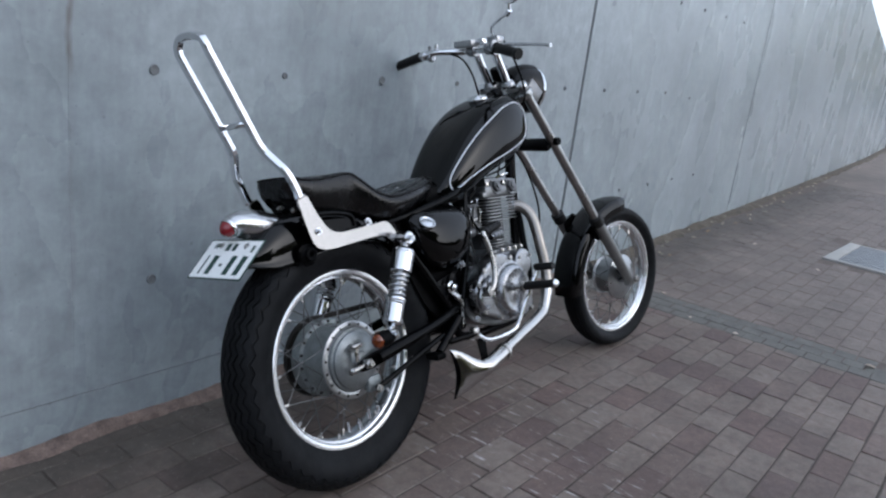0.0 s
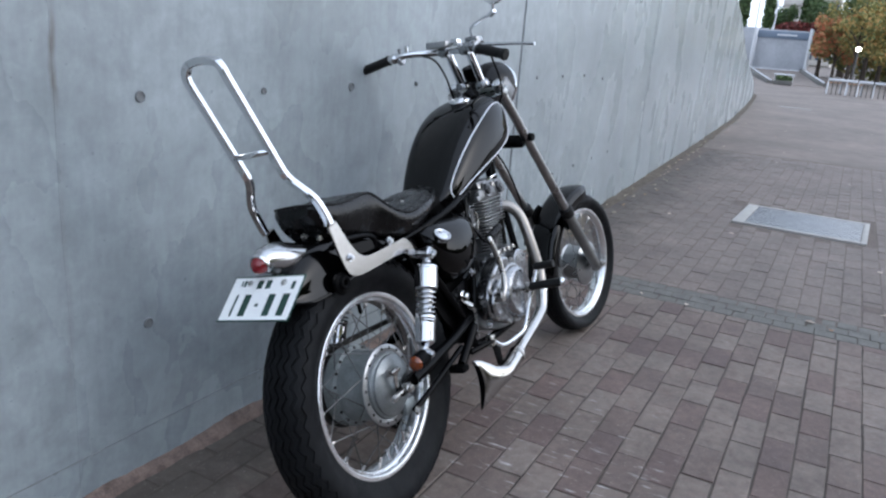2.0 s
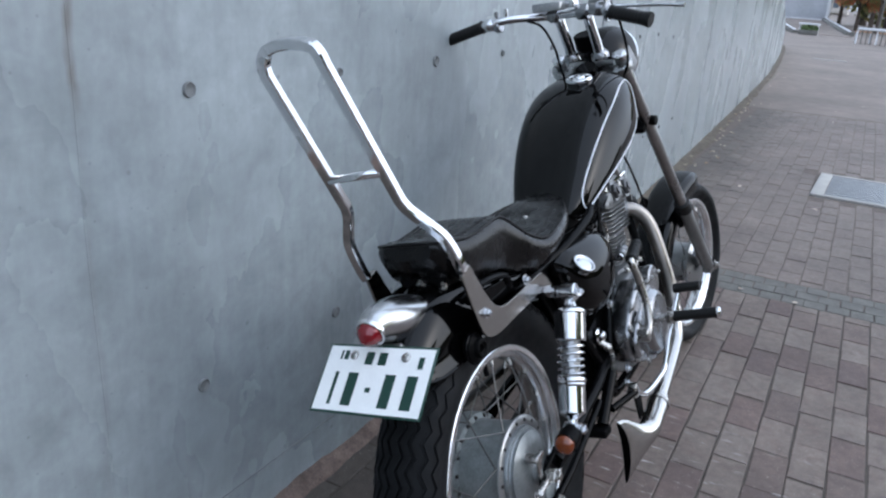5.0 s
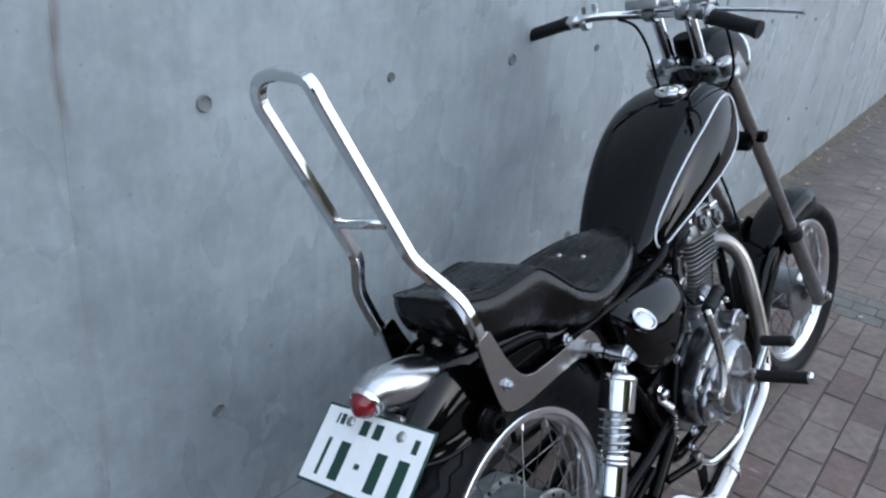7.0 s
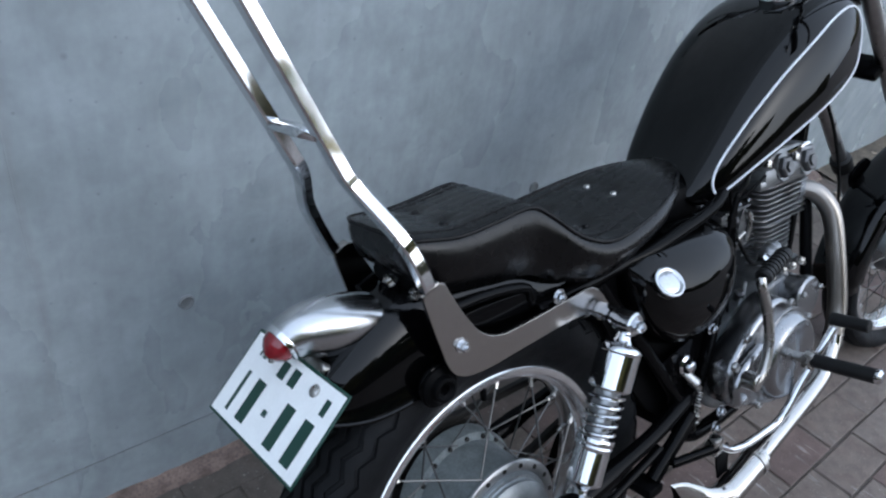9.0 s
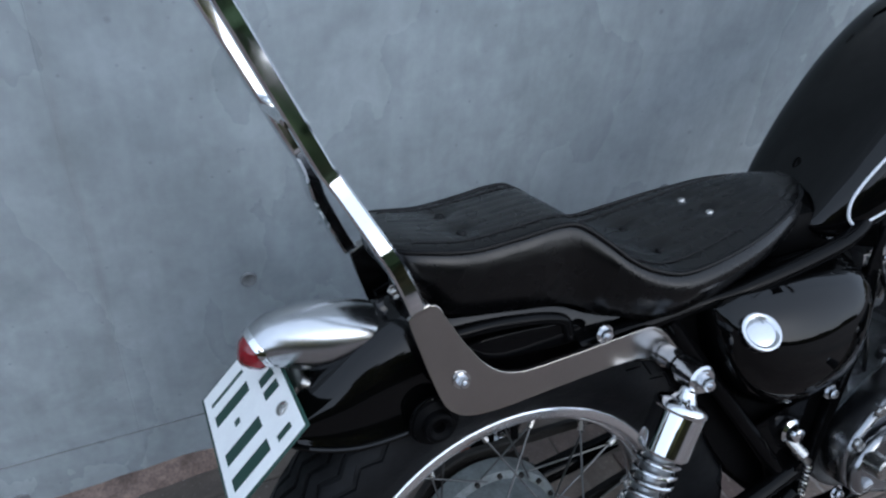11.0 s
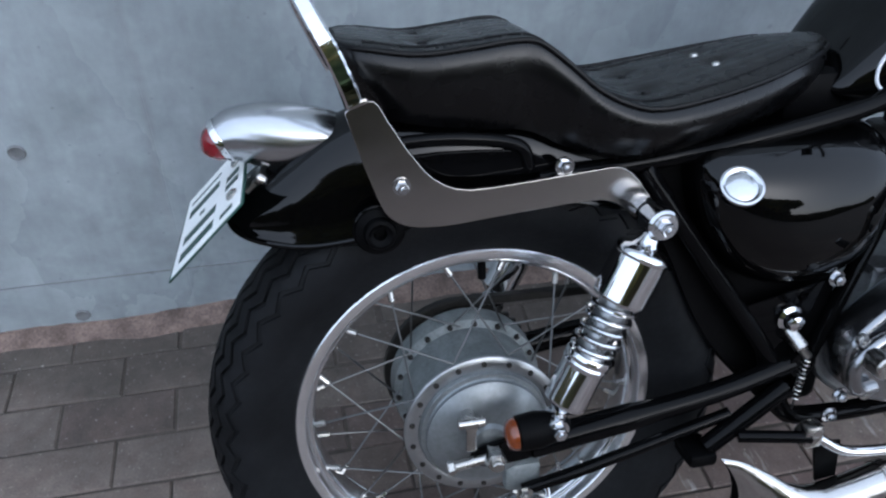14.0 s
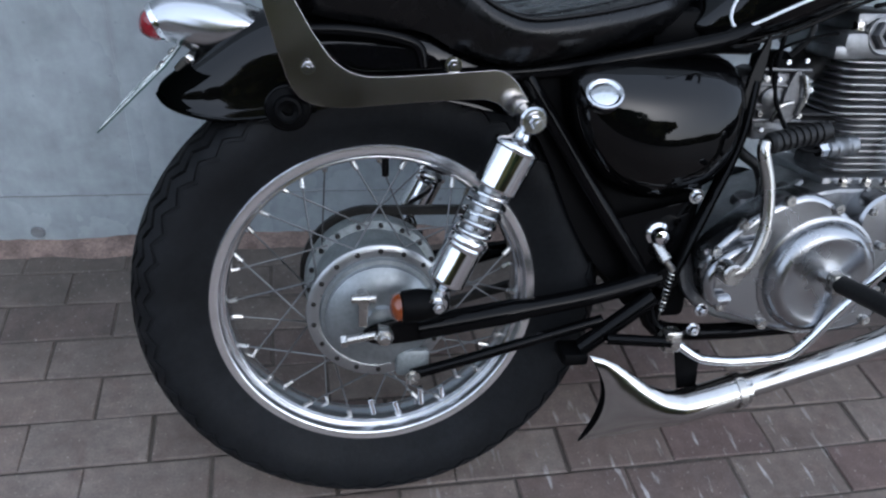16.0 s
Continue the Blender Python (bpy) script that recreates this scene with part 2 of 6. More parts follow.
    grit.inputs[1].default_value, grit.inputs[2].default_value, grit.inputs[3].default_value, grit.inputs[4].default_value = 0.66, 0.74, 0.0, 0.55
    l.new(grit_at.outputs["Fac"], grit.inputs[0])
    gritty = n.new("ShaderNodeMix")
    gritty.data_type = "RGBA"
    gritty.inputs["B"].default_value = (0.34, 0.31, 0.28, 1)
    l.new(grit.outputs[0], gritty.inputs["Factor"])
    l.new(soiled.outputs["Result"], gritty.inputs["A"])
    l.new(gritty.outputs["Result"], mul.inputs[0])
    l.new(total, mul.inputs["Scale"])
    l.new(mul.outputs[0], b.inputs["Base Color"])
    b.inputs["Roughness"].default_value = 0.72
    bp = n.new("ShaderNodeBump")
    t = n.new("ShaderNodeTexNoise")
    t.inputs["Scale"].default_value, t.inputs["Detail"].default_value = 260, 5
    l.new(co.outputs["Position"], t.inputs["Vector"])
    bp.inputs["Strength"].default_value, bp.inputs["Distance"].default_value = 0.35, 0.002
    l.new(t.outputs["Fac"], bp.inputs["Height"])
    l.new(bp.outputs["Normal"], b.inputs["Normal"])
    return m


WALL = concrete_wall_material()
PAVER = paver_material("clay_paver", False)
PAVER_STUFF = paver_material("clay_paver_field", True)
PAVER_DUSTY = paver_material("dusty_clay_paver", True, 0.72)
FAR_JOINT = material("dusty_joint", (0.105, 0.083, 0.070), 0.9, vary=0.4, scale=20, bump=0.4)
JOINT = material("sandy_joint", (0.066, 0.054, 0.045), 0.9, vary=0.4, scale=30, bump=0.5)
SETT = material("grey_green_sett", (0.112, 0.108, 0.097), 0.8, vary=0.35, scale=12, bump=0.5)
FAR_GROUND = material("worn_paving", (0.150, 0.123, 0.106), 0.8, vary=0.4, scale=0.7, bump=0.4, bump_scale=60)
RUBBLE = material("crumbled_mortar", (0.150, 0.108, 0.090), 0.9, vary=0.7, scale=25, bump=1.0, bump_scale=90)
DIRT = material("soil_and_litter", (0.085, 0.070, 0.052), 0.95, vary=0.9, scale=14, bump=1.0, bump_scale=60)
SEAM = material("dark_wall_joint", (0.06, 0.065, 0.07), 0.8)
HOLE = material("tie_hole_mortar", (0.17, 0.178, 0.182), 0.85, vary=0.3, scale=60)
CHROME = material("chrome", (0.70, 0.71, 0.725), 0.06, 1.0, rough_vary=0.04, scale=9)
SHOCKCHROME = material("hazed_chrome", (0.56, 0.57, 0.585), 0.15, 1.0, rough_vary=0.03, scale=9)
STEEL = material("brushed_steel", (0.42, 0.41, 0.39), 0.26, 1.0, vary=0.12, scale=14, rough_vary=0.08)
RIMMETAL = material("rim_aluminium", (0.88, 0.89, 0.905), 0.25, 1.0)
ALU = material("cast_aluminium", (0.23, 0.235, 0.24), 0.46, 1.0, vary=0.25, scale=22, bump=0.25, bump_scale=240, rough_vary=0.12)
FINALU = material("weathered_fin_aluminium", (0.42, 0.425, 0.43), 0.40, 1.0, vary=0.25, scale=22, bump=0.25, bump_scale=240, rough_vary=0.12)
POLISHED = material("polished_alloy", (0.31, 0.315, 0.325), 0.25, 1.0, vary=0.06, scale=12, rough_vary=0.04)
HUBMETAL = material("dull_hub_alloy", (0.215, 0.235, 0.238), 0.5, 0.6, vary=0.35, scale=30, bump=0.25)
PIPE = material("heat_hazed_chrome", (0.44, 0.432, 0.42), 0.14, 1.0, vary=0.06, scale=9, rough_vary=0.03)
HEADER = material("heat_browned_steel", (0.31, 0.285, 0.26), 0.32, 1.0, vary=0.08, scale=9)
YOKE = material("polished_yoke_alloy", (0.30, 0.31, 0.31), 0.28, 1.0, vary=0.2, scale=18, rough_vary=0.06)
LEVER = material("bright_lever_alloy", (0.66, 0.67, 0.68), 0.25, 1.0)
DRUMALLOY = material("polished_drum_alloy", (0.36, 0.37, 0.375), 0.32, 0.95, vary=0.15, scale=16, rough_vary=0.06)
FORKMETAL = material("tarnished_fork_tube", (0.31, 0.308, 0.305), 0.32, 1.0, vary=0.2, scale=12, rough_vary=0.08)
SLIDER = material("grey_fork_slider", (0.19, 0.19, 0.185), 0.45, 0.7, vary=0.2, scale=25)
PAINT = material("black_gloss_paint", (0.0012, 0.0012, 0.0013), 0.2, 0.0, coat=0.55, spec=0.0)
PAINT.node_tree.nodes["Principled BSDF"].inputs["Coat IOR"].default_value = 1.52
GUARDPAINT = material("black_mudguard_paint", (0.0012, 0.0012, 0.0013), 0.25, 0.0, coat=0.56, spec=0.0)
GUARDPAINT.node_tree.nodes["Principled BSDF"].inputs["Coat Roughness"].default_value = 0.06
FRAMEPAINT = material("black_frame_enamel", (0.002, 0.002, 0.0022), 0.24, 0.0, coat=0.20, spec=0.0, rough_vary=0.08, scale=20)
SATIN = material("satin_black", (0.0018, 0.0018, 0.0020), 0.5, spec=0.05, vary=0.4, scale=30, bump=0.2)
LEATHER = material("black_vinyl", (0.0013, 0.0013, 0.0015), 0.27, spec=0.32, vary=0.3, scale=18, bump=0.12, bump_scale=60, rough_vary=0.05)
PIPING = material("seat_welt", (0.003, 0.003, 0.0035), 0.42, spec=0.18)
RUBBER = material("tyre_rubber", (0.0066, 0.0071, 0.0080), 0.6, spec=0.13, vary=0.5, scale=14, bump=0.3, bump_scale=160, rough_vary=0.1)
BRACKET = material("polished_plate_steel", (0.36, 0.342, 0.325), 0.18, 1.0, vary=0.06, scale=9, rough_vary=0.03)
GRIP = material("grip_rubber", (0.005, 0.005, 0.005), 0.55, spec=0.3, bump=0.3)
GREASE = material("oily_chain", (0.02, 0.018, 0.016), 0.5, 0.5, vary=0.4, scale=60)
TAILMETAL = material("polished_tail_light_alloy", (0.47, 0.48, 0.495), 0.22, 1.0, vary=0.03, scale=9, rough_vary=0.03)
CARBMETAL = material("dull_carburettor_alloy", (0.13, 0.13, 0.132), 0.42, 0.9, vary=0.4, scale=35, bump=0.4, bump_scale=160)
# Dark colour paints in the shade between the cooling fins.
FIN_SHADE = material("shade_dark_barrel", (0.05, 0.05, 0.052), 0.7, 0.3, vary=0.4, scale=30)
PANELMETAL = material("grey_brake_panel_alloy", (0.205, 0.22, 0.226), 0.42, 0.75, vary=0.25, scale=22, rough_vary=0.08)
STRIPE = material("silver_white_pinstripe", (0.72, 0.74, 0.78), 0.3)
RED = material("red_lens", (0.17, 0.004, 0.009), 0.12, coat=0.6, vary=0.3, scale=160)
AMBER = material("amber_lens", (0.15, 0.030, 0.005), 0.15, coat=0.6, vary=0.2, scale=160)
PLATE_WHITE = material("number_plate_white", (0.93, 0.94, 0.93), 0.4, vary=0.05, scale=30)
PLATE_GREEN = material("number_plate_green", (0.008, 0.045, 0.032), 0.45)
SPOKE = material("dull_spoke_wire", (0.13, 0.13, 0.13), 0.4, 1.0)
GRATE = material("galvanised_grate", (0.36, 0.37, 0.38), 0.5, 0.6, vary=0.2, scale=20)
KERB = material("pale_concrete_surround", (0.36, 0.35, 0.33), 0.8, vary=0.15, scale=12)
LEAF_RED = material("dry_leaf", (0.30, 0.17, 0.09), 0.7, vary=0.4, scale=60)
LEAF_PALE = material("pale_leaf", (0.52, 0.44, 0.36), 0.7, vary=0.3, scale=60)
MIRROR = material("mirror_glass", (0.9, 0.9, 0.9), 0.02, 1.0)


# ---- building helpers ----
def part(name, bm, mat, parent=None, label="", sharp=38, recalc=True):
    """One mesh object made of bm, under parent."""
    if recalc:
        bmesh.ops.recalc_face_normals(bm, faces=bm.faces[:])
    me = bpy.data.meshes.new(name)
    bm.to_mesh(me)
    bm.free()
    for p in me.polygons:
        p.use_smooth = True
    me.set_sharp_from_angle(angle=radians(sharp))
    for p in me.polygons:
        p.use_smooth = len(p.vertices) <= 4
    me.materials.append(mat)
    ob = new(name, me)
    ob.parent = parent
    if label:
        ob["label"] = label
    return ob


def thing(name, label, category, m=None, group="", kind=""):
    ob = new(name)
    if m is not None:
        ob.matrix_basis = m
    return tagged(ob, label, category, group, kind)


def spline(pts, n=8, closed=False):
    """A smooth line through the points."""
    pts = [Vector(p) for p in pts]
    c, out = len(pts), []
    for i in range(c if closed else c - 1):
        if closed:
            p0, p1, p2, p3 = pts[i - 1], pts[i], pts[(i + 1) % c], pts[(i + 2) % c]
        else:
            p0, p1, p2, p3 = pts[max(i - 1, 0)], pts[i], pts[i + 1], pts[min(i + 2, c - 1)]
        for k in range(n):
            t = k / n
            out.append(0.5 * (2 * p1 + (p2 - p0) * t + (2 * p0 - 5 * p1 + 4 * p2 - p3) * t * t + (3 * p1 - p0 - 3 * p2 + p3) * t ** 3))
    if not closed:
        out.append(pts[-1])
    return out


def sweep(bm, pts, radius, seg=12, closed=False, caps=True, square=0.0, flat=1.0, start=None):
    """A tube along the points. radius: one number or one for each point. square: side of a square bar instead."""
    pts = [Vector(p) for p in pts]
    c = len(pts)
    rad = radius if isinstance(radius, (list, tuple)) else [radius] * c
    tang = []
    for i in range(c):
        a = pts[i - 1] if (i or closed) else pts[i]
        b = pts[(i + 1) % c] if (i < c - 1 or closed) else pts[i]
        tang.append((b - a).normalized())
    side = Vector(start) if start else (Vector((0, 1, 0)) if abs(tang[0].y) < 0.9 else Vector((1, 0, 0)))
    rings = []
    for i in range(c):
        side = (side - tang[i] * side.dot(tang[i])).normalized()
        up = tang[i].cross(side)
        ring = []
        if square:
            h, k = square / 2, square / 2 * 0.72
            prof = [(h, -k), (h, k), (k, h), (-k, h), (-h, k), (-h, -k), (-k, -h), (k, -h)]
            for a, b in prof:
                ring.append(bm.verts.new(pts[i] + side * a + up * b * flat))
        else:
            for j in range(seg):
                w = 2 * math.pi * j / seg
                ring.append(bm.verts.new(pts[i] + (side * math.cos(w) + up * math.sin(w) * flat) * rad[i]))
        rings.append(ring)
    k = len(rings[0])
    for i in range(c if closed else c - 1):
        r0, r1 = rings[i], rings[(i + 1) % c]
        for j in range(k):
            bm.faces.new((r0[j], r0[(j + 1) % k], r1[(j + 1) % k], r1[j]))
    if caps and not closed:
        bm.faces.new(rings[0])
        bm.faces.new(rings[-1])
    return bm


def tube(pts, radius, seg=12, **kw):
    return sweep(bmesh.new(), pts, radius, seg, **kw)


def lathe(profile, origin=(0, 0, 0), axis=(0, 1, 0), seg=32, bm=None, closed=False):
    """Turns (along, radius) pairs about an axis."""
    bm = bm or bmesh.new()
    o, d = Vector(origin), Vector(axis).normalized()
    u = d.orthogonal().normalized()
    if abs(d.y) > 0.9:
        u = Vector((1, 0, 0))
    v = d.cross(u)
    rings = []
    for a, r in profile:
        if r < 1e-6:
            rings.append([bm.verts.new(o + d * a)])
        else:
            rings.append([bm.verts.new(o + d * a + (u * math.cos(2 * math.pi * j / seg) + v * math.sin(2 * math.pi * j / seg)) * r) for j in range(seg)])
    pairs = list(zip(rings, rings[1:])) + ([(rings[-1], rings[0])] if closed else [])
    for a, b in pairs:
        for j in range(seg):
            k = (j + 1) % seg
            if len(a) == 1 and len(b) == 1:
                continue
            if len(a) == 1:
                bm.faces.new((a[0], b[k], b[j]))
            elif len(b) == 1:
                bm.faces.new((a[j], a[k], b[0]))
            else:
                bm.faces.new((a[j], a[k], b[k], b[j]))
    return bm


def rod(a, b, r, seg=14, bm=None, bevel=0.15):
    """A solid cylinder from a to b with eased ends."""
    a, b = Vector(a), Vector(b)
    n = (b - a).length
    e = min(r * bevel, n * 0.3)
    return lathe([(0, 0), (0, r - e), (e, r), (n - e, r), (n, r - e), (n, 0)], a, b - a, seg, bm)


def block(center, size, bevel=0.004, m=None, bm=None, seg=2):
    """A box with rounded edges."""
    own = bmesh.new()
    bmesh.ops.create_cube(own, size=1.0)
    bmesh.ops.scale(own, vec=size, verts=own.verts[:])
    if bevel:
        bmesh.ops.bevel(own, geom=own.edges[:], offset=bevel, segments=seg, affect="EDGES", profile=0.5)
    mm = Matrix.Translation(center) @ (m or Matrix.Identity(4))
    own.transform(mm)
    if bm is None:
        return own
    me = bpy.data.meshes.new("tmp")
    own.to_mesh(me)
    own.free()
    bm.from_mesh(me)
    bpy.data.meshes.remove(me)
    return bm


def prism(outline, y0, y1, bevel=0.0015, seg=2):
    """An (x, z) outline given thickness from y0 to y1, with eased edges."""
    bm = bmesh.new()
    f = bm.faces.new([bm.verts.new((x, y0, z)) for x, z in outline])
    r = bmesh.ops.extrude_face_region(bm, geom=[f])
    bmesh.ops.translate(bm, vec=(0, y1 - y0, 0), verts=[v for v in r["geom"] if isinstance(v, bmesh.types.BMVert)])
    if bevel:
        edge = [e for e in bm.edges if abs(e.verts[0].co.y - e.verts[1].co.y) < 1e-6]
        bmesh.ops.bevel(bm, geom=edge, offset=bevel, segments=seg, affect="EDGES", profile=0.5)
    return bm


def smooth2(pts, n=5, closed=True):
    return [(p.x, p.z) for p in spline([(x, 0, z) for x, z in pts], n, closed)]


def table(rows, x):
    """Value at x of a smooth table of (x, value)."""
    if x <= rows[0][0]:
        return rows[0][1]
    for i in range(len(rows) - 1):
        (a, p), (b, q) = rows[i], rows[i + 1]
        if x <= b:
            m0 = (q - rows[i - 1][1]) / (b - rows[i - 1][0]) if i else (q - p) / (b - a)
            m1 = (rows[i + 2][1] - p) / (rows[i + 2][0] - a) if i + 2 < len(rows) else (q - p) / (b - a)
            t, h = (x - a) / (b - a), b - a
            return (2 * t ** 3 - 3 * t * t + 1) * p + (t ** 3 - 2 * t * t + t) * h * m0 + (3 * t * t - 2 * t ** 3) * q + (t ** 3 - t * t) * h * m1
    return rows[-1][1]


def loft(rings, caps=True, bm=None):
    bm = bm or bmesh.new()
    made = [[bm.verts.new(p) for p in r] for r in rings]
    k = len(made[0])
    for a, b in zip(made, made[1:]):
        for j in range(k):
            bm.faces.new((a[j], a[(j + 1) % k], b[(j + 1) % k], b[j]))
    if caps:
        bm.faces.new(made[0])
        bm.faces.new(made[-1])
    return bm


def hexbolt(origin, axis, r=0.008, h=0.007, washer=True):
    """A hexagon head on a washer."""
    bm = lathe([(0, 0), (0, r * 1.45), (0.002, r * 1.45), (0.002, 0)], origin, axis, 16) if washer else bmesh.new()
    o = Vector(origin) + Vector(axis).normalized() * 0.002
    lathe([(0, 0), (0, r), (h * 0.8, r), (h, r * 0.85), (h, r * 0.4), (h + 0.003, r * 0.35), (h + 0.003, 0)], o, axis, 6, bm)
    return bm


# ---- ground ----
def grid_sheet(x0, x1, y0, y1, z):
    bm = bmesh.new()
    bm.faces.new([bm.verts.new(p) for p in ((x0, y0, z), (x1, y0, z), (x1, y1, z), (x0, y1, z))])
    return bm


ground = part("ground", grid_sheet(-400, 600, -400, 400, -0.012), FAR_GROUND)
tagged(ground, "worn grey-brown paving reaching to the far trees", "ground", kind="structure")
joint_bed = part("joint_bed", grid_sheet(-8.1, 2.42, -7.1, 2.0, -0.0035), JOINT, None)
far_bed = part("joint_bed", grid_sheet(2.42, 9.2, -7.1, 2.2, -0.0022), FAR_JOINT, None)
tagged(far_bed, "dusty sand filling the joints of the far pavers", "ground", kind="structure")
tagged(joint_bed, "dark sandy bed in the joints between pavers", "ground", kind="structure")


# ---- wall ----
WALL_LINE = [(-14.0, 1.985), (0.0, 1.985), (1.2, 1.988), (2.2, 1.998), (3.7, 2.035), (5.5, 2.100), (8.5, 2.215), (11.5, 2.345), (15.0, 2.525), (23.0, 3.13), (30.0, 3.86)]


def wall_y(x):
    """The wall's face, bending gently away from the paving."""
    return table(WALL_LINE, x)


WALL_TOP = [(-14.0, 5.0), (-6.0, 4.7), (0.0, 4.0), (5.0, 3.25), (9.3, 2.52), (11.0, 2.19), (12.9, 1.86), (14.0, 1.58), (15.4, 1.28), (18.6, 0.90), (21.9, 0.53), (26.0, 0.10), (27.0, 0.02)]


def wall_top(x):
    """The top falls in a long slope to the ground at the far end."""
    for (a, p), (b, q) in zip(WALL_TOP, WALL_TOP[1:]):
        if x <= b:
            return p + (q - p) * (x - a) / (b - a)
    return 0.02


COLS = [-0.66 + 0.45 * i for i in range(10)]
LOWS = [(-0.66, 0.04), (-1.11, 0.04), (-1.56, 0.04)]


def build_wall():
    """A long concrete wall, slightly curved in plan, its top falling to the ground at the far end; form joints are grooves."""
    bm = bmesh.new()
    xs = [-14.0]
    grooves = (-8.4, -3.1, 2.225, 5.48)
    while xs[-1] < 26.8:
        xs.append(xs[-1] + 0.4)
    xs = sorted([x for x in xs if all(abs(x - g) > 0.05 for g in grooves)] + [g + d for g in grooves for d in (-0.014, -0.009, 0.009, 0.014)])
    rows = []
    for x in xs:
        inset = 0.008 if any(abs(x - g) < 0.010 for g in grooves) else 0.0
        y, top = wall_y(x) + inset, wall_top(x)
        zs = [-0.3] + [top * k / 6 for k in range(1, 7)]
        front = [bm.verts.new((x, y, z)) for z in zs]
        back = [bm.verts.new((x, wall_y(x) + 0.35, z)) for z in (zs[-1], zs[0])]
        rows.append(front + back)
    for a, b in zip(rows, rows[1:]):
        for j in range(len(a) - 1):
            bm.faces.new((a[j], b[j], b[j + 1], a[j + 1]))
    bm.faces.new(rows[0])
    bm.faces.new(rows[-1])
    return bm


wall = part("wall_north", build_wall(), WALL, sharp=25)
tagged(wall, "smooth grey fair-faced concrete wall with tie holes and form joints", "wall", kind="structure")


def tie_hole(x, z, r=0.0125):
    """A round recess plug: dark dished mortar disc inside a raised worn lip."""
    bm = lathe([(-0.0002, 0), (-0.0006, r * 0.5), (-0.0014, r * 0.80), (-0.0042, r * 0.97), (-0.0046, r * 1.03), (-0.0036, r * 1.10), (0.001, r * 1.20)], (x, wall_y(x) - 0.0005, z), (0, 1, 0), 24)
    return part("tie_hole", bm, HOLE, wall)


for x in COLS:
    tie_hole(x, 1.04, 0.0125 if x < 0 or 0.5 < x < 0.9 else 0.0085)
for x in (-0.66, -0.21, 0.24, 0.69, 1.14):
    tie_hole(x, 0.44)
for x, z in LOWS:
    tie_hole(x, z)
for x in (-1.11, -1.56):
    tie_hole(x, 0.44)
    tie_hole(x, 1.04)
for x in (3.36, 3.81, 4.28, 4.74):
    tie_hole(x, 1.59, 0.0095)
for x in (2.94, 3.39, 3.84, 4.29):
    tie_hole(x, 0.44, 0.0085)
tie_hole(3.86, 1.01, 0.0085)
# faint lift line and the vertical board mark
part("lift_line", block((-1.7, 1.9845, 0.135), (5.6, 0.003, 0.0013), 0), HOLE, wall)
bm = tube(spline([(-0.44, 1.9855, 0.0), (-0.437, 1.9855, 0.4), (-0.443, 1.9855, 0.8), (-0.439, 1.9855, 1.2), (-0.442, 1.9855, 2.2)], 6), 0.0012, 6)
part("board_mark", bm, WALL, wall)
for g in (2.225, 5.48):
    part("form_joint", block((g, wall_y(g) + 0.0055, wall_top(g) / 2 - 0.02), (0.020, 0.004, wall_top(g) - 0.06), 0), SEAM, wall)


def foot_strip(x0, x1, step, wide, high, seed):
    """Loose stuff heaped unevenly along the foot of the wall."""
    bm = bmesh.new()
    rng = random.Random(seed)
    rings = []
    x = x0
    while x < x1:
        n1 = noise.noise((x * 2.3, 0.2, 0.0)) * 0.5 + noise.noise((x * 9.0, 1.7, 0.0)) * 0.5
        n2 = noise.noise((x * 4.0, 5.1, 0.0))
        w = wide * (1 + 0.8 * n1)
        h = max(0.006, high * (1 + 0.8 * n2 + 0.25 * rng.random()))
        y = wall_y(x)
        rings.append([bm.verts.new(p) for p in ((x, y + 0.01, -0.01), (x, y + 0.005, h), (x, y - w * 0.3, max(0.004, h * 0.8)), (x, y - w * 0.65, max(0.003, h * 0.45 * (1 + 0.5 * n2))), (x, y - w, 0.001), (x, y - w - 0.004, -0.01))])
        x += step
    for a, b in zip(rings, rings[1:]):
        for j in range(5):
            bm.faces.new((a[j], a[j + 1], b[j + 1], b[j]))
    return bm


strip = part("mortar_strip", foot_strip(-8.0, 2.6, 0.025, 0.038, 0.022, 5), RUBBLE)
tagged(strip, "crumbling reddish mortar strip along the wall foot", "mortar", kind="structure")
dirt = part("dirt_strip", foot_strip(2.6, 26.0, 0.06, 0.085, 0.014, 6), DIRT)
tagged(dirt, "brown soil and leaf litter along the wall foot", "soil", kind="stuff")


# ---- motorcycle: built upright, x ahead, y to its left, z up; leant onto its side towards the wall ----
BIKE = Matrix.Translation((0, 1.3098, 0.0104)) @ Matrix.Rotation(radians(-1.1), 4, "Z") @ Matrix.Rotation(radians(-16.8), 4, "X")
bike = thing("motorcycle", "black single-cylinder chopper motorcycle leaning beside the concrete wall", "motorcycle", BIKE)
RAKE = radians(40.5)
STEER_AXIS = Vector((-math.sin(RAKE), 0, math.cos(RAKE)))
STEER_AT = Vector((0.90, 0.0, 1.09))
FRONT = Matrix.Translation((0, 0.02, 0)) @ Matrix.Translation(STEER_AT) @ Matrix.Rotation(radians(-9.5), 4, STEER_AXIS) @ Matrix.Translation(-STEER_AT)


def front(bm):
    """Turns a piece of the front end with the steering."""
    bm.transform(FRONT)
    return bm


